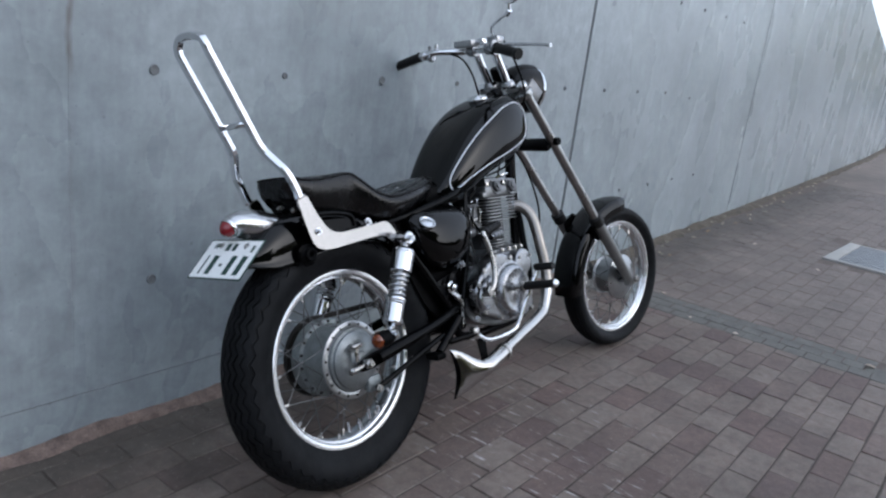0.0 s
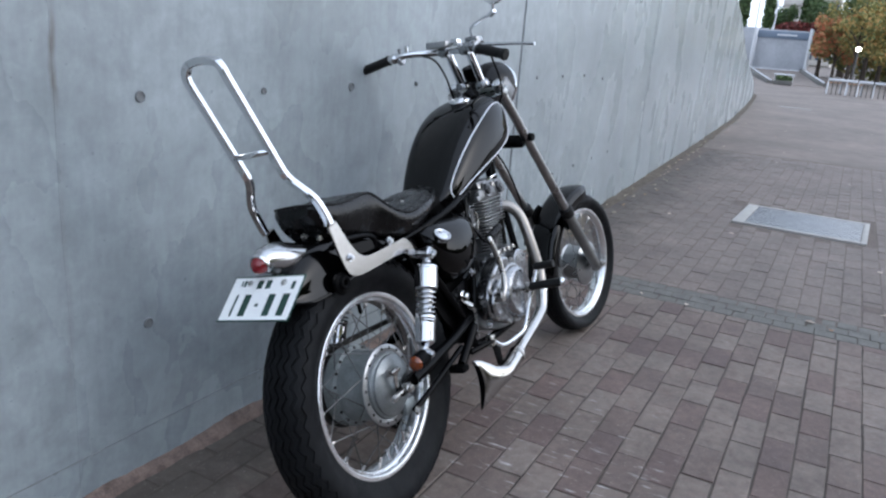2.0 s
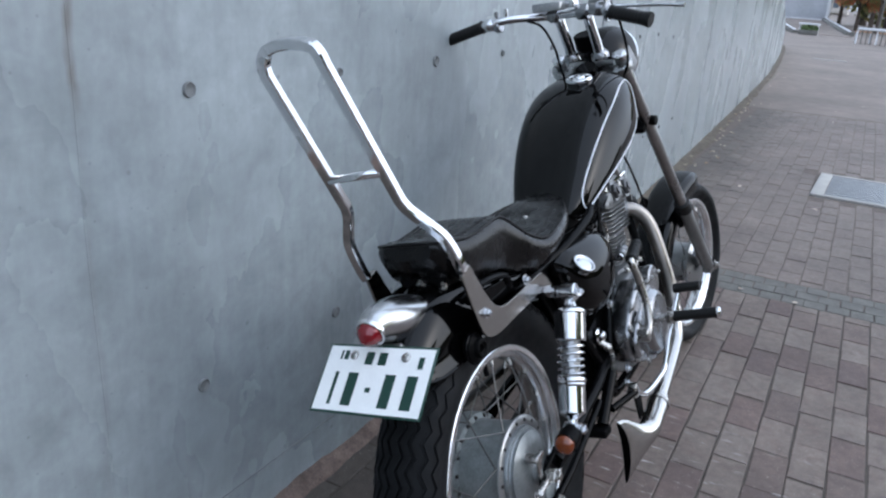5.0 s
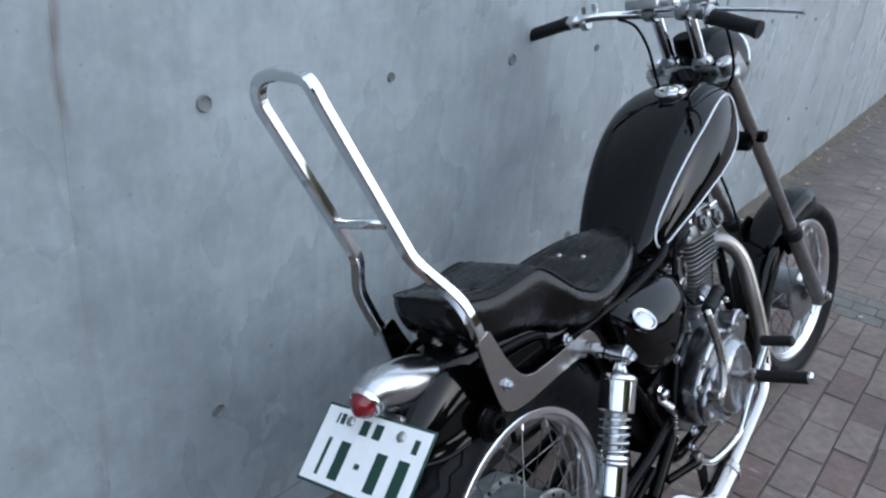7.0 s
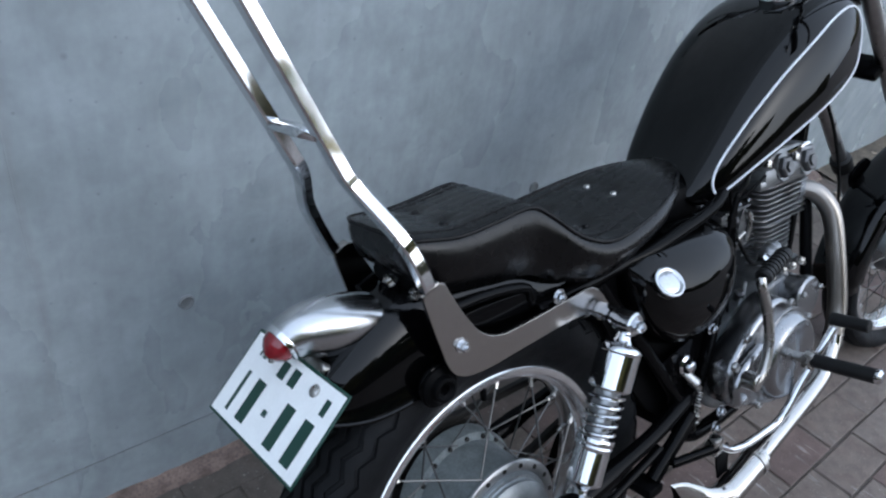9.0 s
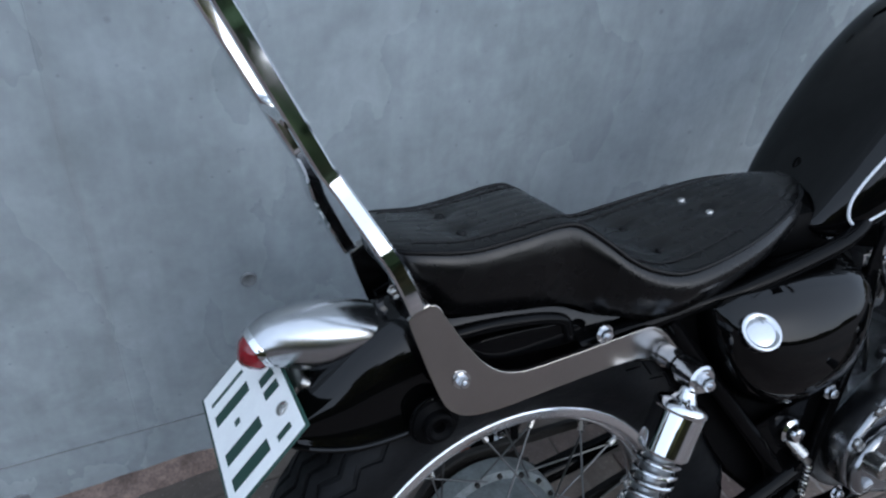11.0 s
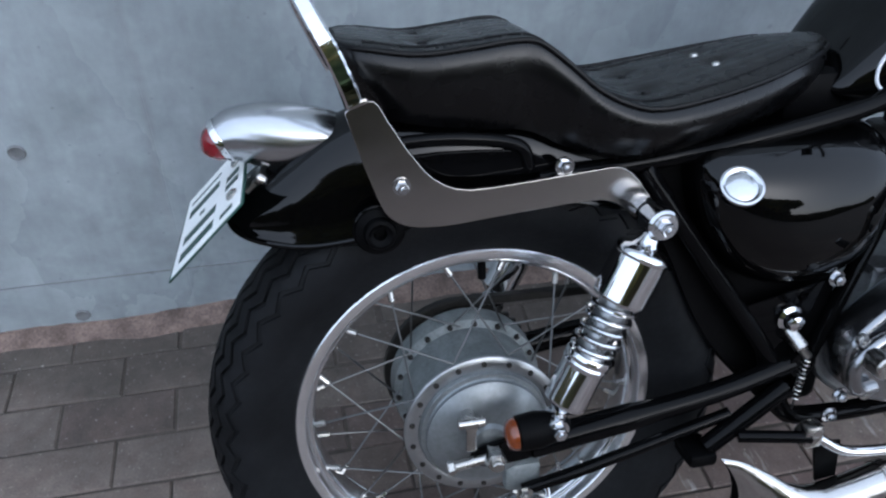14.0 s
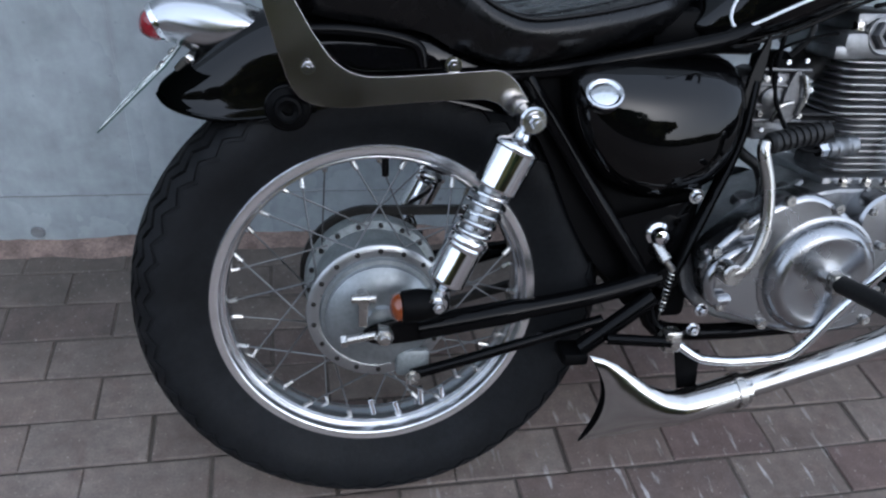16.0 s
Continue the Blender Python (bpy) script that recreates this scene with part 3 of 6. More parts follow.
def tyre_mesh(R, half, rim_r, zig, cycles, grooves, seg):
    """Tyre carcass; wavy grooves run round it at the given distances from the crown, over the tread and the shoulders."""
    H = R - rim_r
    side = [(half * 0.90, rim_r + H * 0.785), (half * 0.965, rim_r + H * 0.69), (half, rim_r + H * 0.54), (half * 0.93, rim_r + H * 0.36), (half * 0.74, rim_r + H * 0.16), (half * 0.58, rim_r - 0.002), (half * 0.50, rim_r - 0.012)]
    top = [(half * k / 10, R - H * 0.215 * (k / 9.0) ** 2.4) for k in range(9)]
    line = [(p.x, p.z) for p in spline([(y, 0, r) for y, r in top + side], 8)]
    arc = [0.0]
    for p, q in zip(line, line[1:]):
        arc.append(arc[-1] + math.hypot(q[0] - p[0], q[1] - p[1]))

    def at(u, deep=0.0):
        i = 0
        while i < len(arc) - 2 and arc[i + 1] < u:
            i += 1
        (y0, r0), (y1, r1) = line[i], line[i + 1]
        f = min(1.0, (u - arc[i]) / (arc[i + 1] - arc[i]))
        n = math.hypot(y1 - y0, r1 - r0)
        return y0 + (y1 - y0) * f + deep * (r1 - r0) / n, r0 + (r1 - r0) * f - deep * (y1 - y0) / n

    cols = []  # distance from the crown, depth, share of the wave
    for g, deep in grooves:
        cols += [(g - 0.0036, 0.0, 1.0), (g - 0.0028, deep, 1.0), (g + 0.0028, deep, 1.0), (g + 0.0036, 0.0, 1.0)]
    last = grooves[-1][0] + 0.012
    cols += [(last + (arc[-1] - last) * k / 8, 0.0, 0.0) for k in range(9)]
    bm = bmesh.new()
    rings = []
    for i in range(seg):
        a = 2 * math.pi * i / seg
        ph = (i * cycles / seg) % 1.0
        w = (abs(ph * 2 - 1) * 2 - 1) * zig
        one = [at(u + w * k, d) for u, d, k in cols]
        two = [at(u - w * k, d) for u, d, k in cols]
        ring = [(-y, r) for y, r in reversed(one)] + two
        rings.append([bm.verts.new((math.cos(a) * r, y, math.sin(a) * r)) for y, r in ring])
    for i in range(seg):
        a, b = rings[i], rings[(i + 1) % seg]
        for j in range(len(a) - 1):
            bm.faces.new((a[j], b[j], b[j + 1], a[j + 1]))
    return bm


def wheel(name, label, at, R, half, zig, cycles, grooves, seg, place, flange, hub_profile, hub_mat):
    """Spoked wheel: rim, tyre, hub and crossed spokes with nipples."""
    m = place @ Matrix.Translation(at)
    rr = 0.242
    w = half * 0.60
    # flat flange, groove, rolled bead, shallow well; then back over the tyre side
    k = w / 0.0372
    near = [(-0.008 * k, 0.2162), (-0.016 * k, 0.2175), (-0.0195 * k, 0.2195), (-0.0215 * k, 0.2222), (-0.0235 * k, 0.2250), (-0.0265 * k, 0.2262), (-w + 0.001, 0.2284), (-w - 0.0008, 0.2295), (-w - 0.0015, 0.2312), (-w - 0.0015, 0.2412), (-w, 0.2430), (-w + 0.003, 0.2430), (-w + 0.006, 0.2400), (-w + 0.0065, 0.2340), (-0.024 * k, 0.2285), (-0.008 * k, 0.2195)]
    prof = near + [(0, 0.2185)] + [(-y, q) for y, q in reversed(near)] + [(0, 0.2150)]
    bm = lathe(prof, seg=96, closed=True)
    bm.transform(m)
    rim = part(name, bm, RIMMETAL, bike, label)
    for side in (-1, 1):
        bm = lathe([(side * 0.0222 * k + 0.0032 * math.cos(2 * math.pi * i / 10), 0.2222 + 0.0032 * math.sin(2 * math.pi * i / 10)) for i in range(10)], seg=96, closed=True)
        bm.transform(m)
        part("rim_bead", bm, CHROME, rim, "bright rolled bead")
    bm = tyre_mesh(R, half, rr, zig, cycles, grooves, seg)
    bm.transform(m)
    part("tyre", bm, RUBBER, rim, "black ribbed rubber tyre", sharp=30)
    bm = lathe(hub_profile, seg=56)
    bm.transform(m)
    hub = part("hub", bm, hub_mat, rim, "dull grey alloy drum hub", sharp=30)
    # spokes: four sorts, nine of each
    for sort in range(4):
        sgn = 1 if sort % 2 else -1
        lean = 1 if sort < 2 else -1
        fy = flange[0] if sgn < 0 else flange[1]
        a0 = lean * radians(34)
        p0 = Vector((math.cos(a0) * flange[2], fy + (0.003 * lean), math.sin(a0) * flange[2]))
        p1 = Vector((0.2160, sgn * 0.013 * w / 0.0372, 0.0))
        d = (p1 - p0).normalized()
        bm = sweep(bmesh.new(), [p0, p1], 0.0014, 6)
        wires = len(bm.faces)
        sweep(bm, [p1 - d * 0.014, p1 - d * 0.013, p1 + d * 0.003], [0.0024, 0.0038, 0.0038], 8)
        me = None
        for k in range(9):
            turn = Matrix.Rotation(2 * math.pi * (k + sort * 0.25) / 9, 4, "Y")
            if me is None:
                ob = part("spoke", bm, SPOKE, rim)
                me = ob.data
                me.materials.append(STEEL)
                for p in me.polygons:
                    p.material_index = 1 if p.index >= wires else 0
            else:
                ob = new("spoke", me)
                ob.parent = rim
            ob.matrix_basis = m @ turn
    return rim, hub


HUB_R = [(0.078, 0.0), (0.078, 0.050), (0.070, 0.062), (0.067, 0.102), (0.064, 0.106), (0.036, 0.1065), (0.033, 0.1050), (0.0305, 0.0935), (0.020, 0.0925), (-0.050, 0.0925), (-0.054, 0.097), (-0.056, 0.104), (-0.060, 0.105), (-0.062, 0.102), (-0.064, 0.086), (-0.066, 0.0)]
rear_rim, rear_hub = wheel("rear_wheel", "spoked rear wheel with a bright alloy rim and fat tyre", (0, 0, 0.35), 0.351, 0.062, 0.0060, 46, ((0.011, 0.006), (0.030, 0.006), (0.0500, 0.005), (0.0710, 0.0035)), 368, Matrix.Identity(4), (-0.058, 0.032, 0.098), HUB_R, HUBMETAL)

for k in range(18):
    a = 2 * math.pi * (k + 0.2) / 18
    part("spoke_head", lathe([(0.0325, 0), (0.0325, 0.0042), (0.0285, 0.0038), (0.0280, 0)], (math.cos(a) * 0.0990, 0, 0.35 + math.sin(a) * 0.0990), (0, 1, 0), 8), GREASE, rear_hub)

# rear brake panel on the hub
bm = lathe([(-0.060, 0.0), (-0.060, 0.0865), (-0.067, 0.0862), (-0.070, 0.0845), (-0.071, 0.079), (-0.073, 0.0775), (-0.079, 0.078), (-0.088, 0.064), (-0.092, 0.046), (-0.094, 0.026), (-0.099, 0.022), (-0.101, 0.0)], (0, 0, 0.35), (0, 1, 0), 48)
part("brake_panel", bm, PANELMETAL, rear_rim, "domed grey brake panel", sharp=30)
part("flange_ring", lathe([(-0.0615, 0.0870), (-0.0645, 0.0875), (-0.0655, 0.0900), (-0.0645, 0.1035), (-0.0630, 0.1052), (-0.0600, 0.1055), (-0.0600, 0.0870)], (0, 0, 0.35), (0, 1, 0), 56, closed=True), DRUMALLOY, rear_rim, "bright spoke flange")
for k in range(18):
    a = 2 * math.pi * (k + 0.5) / 18
    part("rivet", lathe([(0, 0), (0, 0.0042), (-0.002, 0.0035), (-0.003, 0)], (math.cos(a) * 0.0960, -0.0646, 0.35 + math.sin(a) * 0.0960), (0, 1, 0), 8), GREASE, rear_rim)
bm = rod((-0.028, -0.085, 0.392), (-0.028, -0.118, 0.392), 0.009)
block((-0.028, -0.112, 0.378), (0.014, 0.007, 0.05), 0.003, bm=bm)
rod((-0.045, -0.114, 0.397), (-0.011, -0.114, 0.397), 0.0065, bm=bm)
part("brake_arm", bm, STEEL, rear_rim, "small chromed brake arm")

# balance weights clipped to spokes, and the valve
for a, b in (((-0.0003, 0.1432), (-0.0071, 0.1728)), ((0.0394, 0.1402), (0.0313, 0.1668)), ((0.0759, 0.1571), (0.0728, 0.1897)), ((0.1101, 0.1677), (0.1061, 0.1896))):
    part("balance_weight", rod((a[0], -0.020, a[1]), (b[0], -0.022, b[1]), 0.0045, 10), CHROME, rear_rim, "small bright spoke weight")
part("valve", rod((0.0095, -0.012, 0.570), (0.0100, -0.014, 0.541), 0.0055, 10), SATIN, rear_rim, "black valve cap")

# sprocket and chain on the wall side
bm = bmesh.new()
teeth = 42
rings = []
for y in (0.080, 0.087):
    rings.append([bm.verts.new((math.cos(2 * math.pi * i / (teeth * 2)) * (0.108 if i % 2 else 0.101), y, 0.35 + math.sin(2 * math.pi * i / (teeth * 2)) * (0.108 if i % 2 else 0.101))) for i in range(teeth * 2)])
for j in range(teeth * 2):
    k = (j + 1) % (teeth * 2)
    bm.faces.new((rings[0][j], rings[0][k], rings[1][k], rings[1][j]))
bm.faces.new(rings[0])
bm.faces.new(rings[1])
part("sprocket", bm, GREASE, rear_rim, "dark oily rear sprocket")
loop = []
for k in range(19):
    a = radians(97 + 166 * k / 18)
    loop.append((math.cos(a) * 0.106, 0.0835, 0.35 + math.sin(a) * 0.106))
for k in range(9):
    a = radians(-85 + 170 * k / 8)
    loop.append((0.46 + math.cos(a) * 0.036, 0.0835, 0.415 + math.sin(a) * 0.036))
part("chain", sweep(bmesh.new(), loop, 0.0075, 6, closed=True, square=0.014), GREASE, bike, "greasy drive chain")

# axle, adjusters, swingarm
swing = part("swingarm", tube([(0.42, -0.112, 0.412), (0.42, 0.112, 0.412)], 0.019, 16), FRAMEPAINT, bike, "black tubular swingarm")
for s in (-1, 1):
    bm = tube(spline([(0.41, s * 0.10, 0.41), (0.30, s * 0.108, 0.385), (0.16, s * 0.108, 0.362), (0.05, s * 0.108, 0.345)], 5), [0.0142] * 8 + [0.0150] + [0.0178] * 7, 14)
    bm2 = prism(smooth2([(0.075, 0.368), (0.10, 0.345), (0.06, 0.328), (0.0, 0.322), (-0.024, 0.330), (-0.026, 0.345), (0.0, 0.356)], 4), s * 0.104, s * 0.112, 0.002)
    part("arm", bm, FRAMEPAINT, swing)
    part("dropout", bm2, FRAMEPAINT, swing)
    bm = rod((-0.055, s * 0.116, 0.334), (0.0, s * 0.116, 0.343), 0.0065)
    rod((0.0, s * 0.106, 0.343), (0.0, s * 0.132, 0.343), 0.0135, 6, bm=bm)
    rod((0.0, s * 0.130, 0.343), (0.0, s * 0.140, 0.343), 0.008, 10, bm=bm)
    rod((-0.060, s * 0.116, 0.3335), (-0.050, s * 0.116, 0.3345), 0.0095, 6, bm=bm)
    part("chain_adjuster", bm, STEEL, swing, "bright chain adjuster with axle nut")
bm = tube([(0.045, -0.098, 0.262), (0.12, -0.105, 0.286), (0.33, -0.103, 0.343)], 0.0085, 10)
part("torque_rod", bm, FRAMEPAINT, swing, "thin black brake torque rod")
part("bolt", hexbolt((0.045, -0.106, 0.262), (0, -1, 0), 0.008), STEEL, swing)
bm = block((0.048, -0.08, 0.275), (0.05, 0.02, 0.045), 0.008)
part("torque_lug", bm, HUBMETAL, rear_rim)


def shock(s):
    """Chrome shock absorber: covers, coil, damper, eyes."""
    top, bot = Vector((0.177, s * 0.140, 0.654)), Vector((0.065, s * 0.150, 0.410))
    d = (bot - top).normalized()
    n = (bot - top).length
    body = part("shock_absorber", lathe([(0.014, 0), (0.014, 0.009), (0.024, 0.012), (0.031, 0.0175), (0.0335, 0.0275), (0.037, 0.0310), (0.040, 0.0322), (0.043, 0.0318), (0.0438, 0.0312), (0.0445, 0.0312), (0.0465, 0.0312), (0.070, 0.0312), (0.0945, 0.0312), (0.0960, 0.0312), (0.0980, 0.0300), (0.098, 0.0)], top, d, 28), CHROME, bike, "chrome shock absorber with exposed coil spring")
    turns, coil = 6.2, []
    for k in range(131):
        f = k / 130
        u = d.orthogonal().normalized()
        v = d.cross(u)
        a = 2 * math.pi * turns * f
        coil.append(top + d * (0.096 + f * 0.084) + (u * math.cos(a) + v * math.sin(a)) * 0.0243)
    part("spring", tube(coil, 0.0031, 8), SHOCKCHROME, body, "bright coil spring")
    part("damper", lathe([(0.098, 0), (0.098, 0.0185), (0.19, 0.0185), (0.19, 0)], top, d, 24), DRUMALLOY, body, "bright damper tube")
    part("lower_cover", lathe([(0.170, 0.0), (0.170, 0.027), (0.174, 0.0285), (0.177, 0.0285), (0.180, 0.0265), (0.183, 0.0280), (0.187, 0.0262), (0.189, 0.0262), (0.20, 0.0262), (n - 0.034, 0.0262), (n - 0.031, 0.0262), (n - 0.030, 0.0258), (n - 0.026, 0.020), (n - 0.018, 0.010), (n, 0.009), (n, 0)], top, d, 28), CHROME, body, "chrome lower tube")
    for p, r in ((top, 0.018), (bot, 0.014)):
        part("eye", lathe([(-0.016, 0), (-0.016, r * 0.85), (-0.013, r), (0.013, r), (0.016, r * 0.85), (0.016, 0)], p, (0, 1, 0), 20), SHOCKCHROME, body)
    part("mount_nut", hexbolt(top + Vector((0, s * 0.016, 0)), (0, s, 0), 0.008, 0.010), SHOCKCHROME, body)
    part("mount_nut", hexbolt(bot + Vector((0, s * 0.015, 0)), (0, s, 0), 0.009, 0.010), SHOCKCHROME, body)
    part("mount_stud", rod(top + Vector((0, -s * 0.044, 0.003)), top + Vector((0, -s * 0.012, 0)), 0.0130, 20), SHOCKCHROME, body)
    part("mount_spacer", rod(top + Vector((0, -s * 0.029, 0.002)), top + Vector((0, -s * 0.023, 0.001)), 0.0138, 20), FRAMEPAINT, body)


shock(-1)
shock(1)

# turn signal at the foot of the shock
for s in (-1, 1):
    o = (0.056, s * 0.150, 0.404)
    sig = part("turn_signal", lathe([(-0.030, 0), (-0.026, 0.010), (-0.010, 0.0185), (0.012, 0.0225), (0.036, 0.0215), (0.038, 0)], o, (-1, 0, -0.08), 24), SATIN, bike, "small black bullet turn signal")
    part("lens", lathe([(0.038, 0.0), (0.038, 0.0195), (0.044, 0.0190), (0.049, 0.015), (0.052, 0.007), (0.0525, 0)], o, (-1, 0, -0.08), 24), AMBER, sig, "amber lens")

# frame
frame_ob = part("frame", tube(spline([(0.46, 0, 0.765), (0.56, 0, 0.80), (0.70, 0, 0.86), (0.80, 0, 0.92), (0.88, 0, 0.99)], 5), 0.022, 14), FRAMEPAINT, bike, "black enamelled steel tube frame")
part("steering_head", lathe([(-0.11, 0), (-0.11, 0.030), (-0.09, 0.032), (-0.08, 0.027), (0.06, 0.027), (0.07, 0.032), (0.085, 0.030), (0.085, 0)], (0.905, 0, 1.02), STEER_AXIS, 20), FRAMEPAINT, frame_ob)
part("down_tube", tube(spline([(0.93, 0, 0.97), (0.91, 0, 0.80), (0.90, 0, 0.55), (0.86, 0, 0.36)], 5), 0.019, 12), FRAMEPAINT, frame_ob)
for s in (-1, 1):
    part("seat_rail", tube(spline([(0.50, s * 0.085, 0.775), (0.44, s * 0.100, 0.752), (0.30, s * 0.096, 0.722), (0.22, s * 0.080, 0.706), (0.06, s * 0.076, 0.690)], 5), 0.0115, 12), FRAMEPAINT, frame_ob)
    part("rear_tube", tube([(0.185, s * 0.078, 0.695), (0.29, s * 0.092, 0.545), (0.395, s * 0.095, 0.40)], 0.0125, 12), FRAMEPAINT, frame_ob)
    part("front_strut", tube(spline([(0.503, s * 0.098, 0.70), (0.495, s * 0.102, 0.62), (0.462, s * 0.103, 0.51), (0.415, s * 0.10, 0.36)], 5), 0.0125, 12, flat=0.6), FRAMEPAINT, frame_ob)
    part("strut_blade", prism(smooth2([(0.5120, 0.758), (0.5115, 0.726), (0.5090, 0.688), (0.5040, 0.648), (0.4940, 0.606), (0.4850, 0.600), (0.4850, 0.650), (0.4870, 0.687), (0.4940, 0.725), (0.5065, 0.757)], 3), s * 0.100, s * 0.106, 0.0015), FRAMEPAINT, frame_ob)
    part("cradle_tube", tube(spline([(0.86, s * 0.03, 0.36), (0.80, s * 0.07, 0.315), (0.62, s * 0.085, 0.305), (0.44, s * 0.095, 0.315), (0.40, s * 0.095, 0.36)], 5), 0.0135, 12), FRAMEPAINT, frame_ob)
    part("gusset", prism([(0.33, 0.50), (0.46, 0.53), (0.435, 0.40), (0.40, 0.35), (0.375, 0.39)], s * 0.090, s * 0.094, 0.001), FRAMEPAINT, frame_ob)
    part("inner_guard", prism(smooth2([(0.19, 0.69), (0.40, 0.735), (0.49, 0.70), (0.475, 0.56), (0.445, 0.43), (0.415, 0.37), (0.35, 0.39), (0.29, 0.46), (0.235, 0.57)], 4), s * 0.066, s * 0.072, 0.001), SATIN, frame_ob)
# Black block added to fill the gap between seat and tank.
part("seat_gap_block", block((0.445, 0, 0.758), (0.17, 0.13, 0.06), 0.015), SATIN, frame_ob)
part("battery_box", block((0.36, 0, 0.60), (0.20, 0.125, 0.20), 0.01), SATIN, frame_ob)
# Black block added to close the see-through gap behind the engine.
part("rear_gap_block", block((0.432, 0, 0.415), (0.085, 0.17, 0.17), 0.012), SATIN, frame_ob)
part("cross_tube", tube([(0.40, -0.115, 0.385), (0.295, -0.115, 0.302)], 0.0135, 12), FRAMEPAINT, frame_ob)
part("stand_foot", block((0.285, -0.108, 0.292), (0.04, 0.05, 0.02), 0.006), SATIN, frame_ob)
part("pedal_shaft", tube([(0.415, -0.16, 0.332), (0.33, -0.13, 0.325)], 0.0085, 10), FRAMEPAINT, frame_ob)
bm = tube(spline([(0.40, 0.11, 0.32), (0.39, 0.17, 0.22), (0.38, 0.205, 0.10), (0.375, 0.215, 0.078)], 4), 0.010, 10)
stand = part("side_stand", bm, FRAMEPAINT, bike, "black side stand propped on the paving")
part("foot_pad", block((0.375, 0.222, 0.073), (0.05, 0.03, 0.008), 0.003, Matrix.Rotation(radians(16.8), 4, "X")), FRAMEPAINT, stand)

# chrome fittings on the frame
part("frame_bolt", lathe([(0, 0), (0, 0.017), (-0.004, 0.018), (-0.007, 0.013), (-0.012, 0.013), (-0.018, 0.010), (-0.022, 0)], (0.399, -0.095, 0.477), (0, 1, 0), 20), CHROME, frame_ob, "chromed domed bolt")
bm = rod((0.40, -0.092, 0.462), (0.412, -0.115, 0.44), 0.010)
rod((0.408, -0.11, 0.445), (0.425, -0.112, 0.425), 0.006, bm=bm)
part("brake_switch", bm, STEEL, frame_ob, "small metal switch with a spring")
bm = tube([Vector((0.424, -0.114, 0.425)).lerp(Vector((0.415, -0.116, 0.362)), k / 90) + Vector((0.0048 * math.cos(k * 0.7), 0.0048 * math.sin(k * 0.7), 0)) for k in range(91)], 0.0011, 5)
rod((0.415, -0.116, 0.362), (0.414, -0.116, 0.345), 0.0016, 6, bm=bm)
part("spring_wire", bm, STEEL, frame_ob)
for p in ((0.436, -0.118, 0.542), (0.475, -0.125, 0.365), (0.470, -0.12, 0.330), (0.083, -0.094, 0.711)):
    part("bolt", hexbolt(p, (0, -1, 0), 0.0075, 0.008), SHOCKCHROME, frame_ob)

# rear mudguard
def mudguard(c, R, a0, a1, half, skirt, steps, thick=0.0025, taper=None):
    """A curved guard with a rounded crown and side skirts."""
    bm = bmesh.new()
    rings = []
    for i in range(steps + 1):
        f = i / steps
        a = radians(a0 + (a1 - a0) * f)
        k = taper(f) if taper else 1.0
        cross = []
        for y, dr in ((-1.0, -1.0), (-1.0, -0.55), (-0.97, -0.25), (-0.86, -0.08), (-0.6, 0.0), (-0.25, 0.035), (0.25, 0.035), (0.6, 0.0), (0.86, -0.08), (0.97, -0.25), (1.0, -0.55), (1.0, -1.0)):
            cross.append((y * half * (0.55 + 0.45 * k), R + dr * skirt(f)))
        outer = [(y, r) for y, r in cross]
        inner = [(y * 0.96, r - thick) for y, r in reversed(cross)]
        rings.append([(c[0] + math.cos(a) * r, c[1] + y, c[2] + math.sin(a) * r) for y, r in outer + inner])
    return loft(rings, True, bm)


G_TOP = [(-0.288, 0.660), (-0.284, 0.668), (-0.273, 0.677), (-0.250, 0.694), (-0.229, 0.713), (-0.19, 0.743), (-0.149, 0.767), (-0.09, 0.780), (-0.03, 0.780), (0.05, 0.770), (0.12, 0.750), (0.17, 0.725)]
G_BOT = [(-0.288, 0.655), (-0.284, 0.650), (-0.273, 0.643), (-0.250, 0.636), (-0.208, 0.630), (-0.168, 0.632), (-0.108, 0.642), (-0.05, 0.655), (0.05, 0.665), (0.12, 0.655), (0.17, 0.640)]
G_WID = [(-0.288, 0.014), (-0.284, 0.026), (-0.273, 0.038), (-0.250, 0.050), (-0.208, 0.060), (-0.15, 0.066), (-0.05, 0.074), (0.17, 0.076)]
rings = []
for i in range(41):
    f = i / 40
    x = -0.288 + 0.458 * f ** 1.6
    h = min(0.012, (x + 0.288) * 0.25)
    t, b, w = (sum(table(g, x + h * k) for k in range(-3, 4)) / 7 for g in (G_TOP, G_BOT, G_WID))
    half = [(1.02, 0.0), (1.015, 0.03), (0.97, 0.10), (0.935, 0.18), (0.925, 0.28), (0.92, 0.40), (0.90, 0.52), (0.85, 0.64), (0.75, 0.77), (0.58, 0.89), (0.36, 0.96), (0.12, 0.995)]
    outer = [(-w * y, b + (t - b) * k) for y, k in half] + [(w * y, b + (t - b) * k) for y, k in reversed(half)]
    inner = [(y * 0.95, max(b, z - 0.0035)) for y, z in reversed(outer)]
    rings.append([(x, y, z) for y, z in outer + inner])
bm = loft(rings)
guard = part("rear_mudguard", bm, GUARDPAINT, bike, "gloss black rear mudguard with flared end", sharp=50)
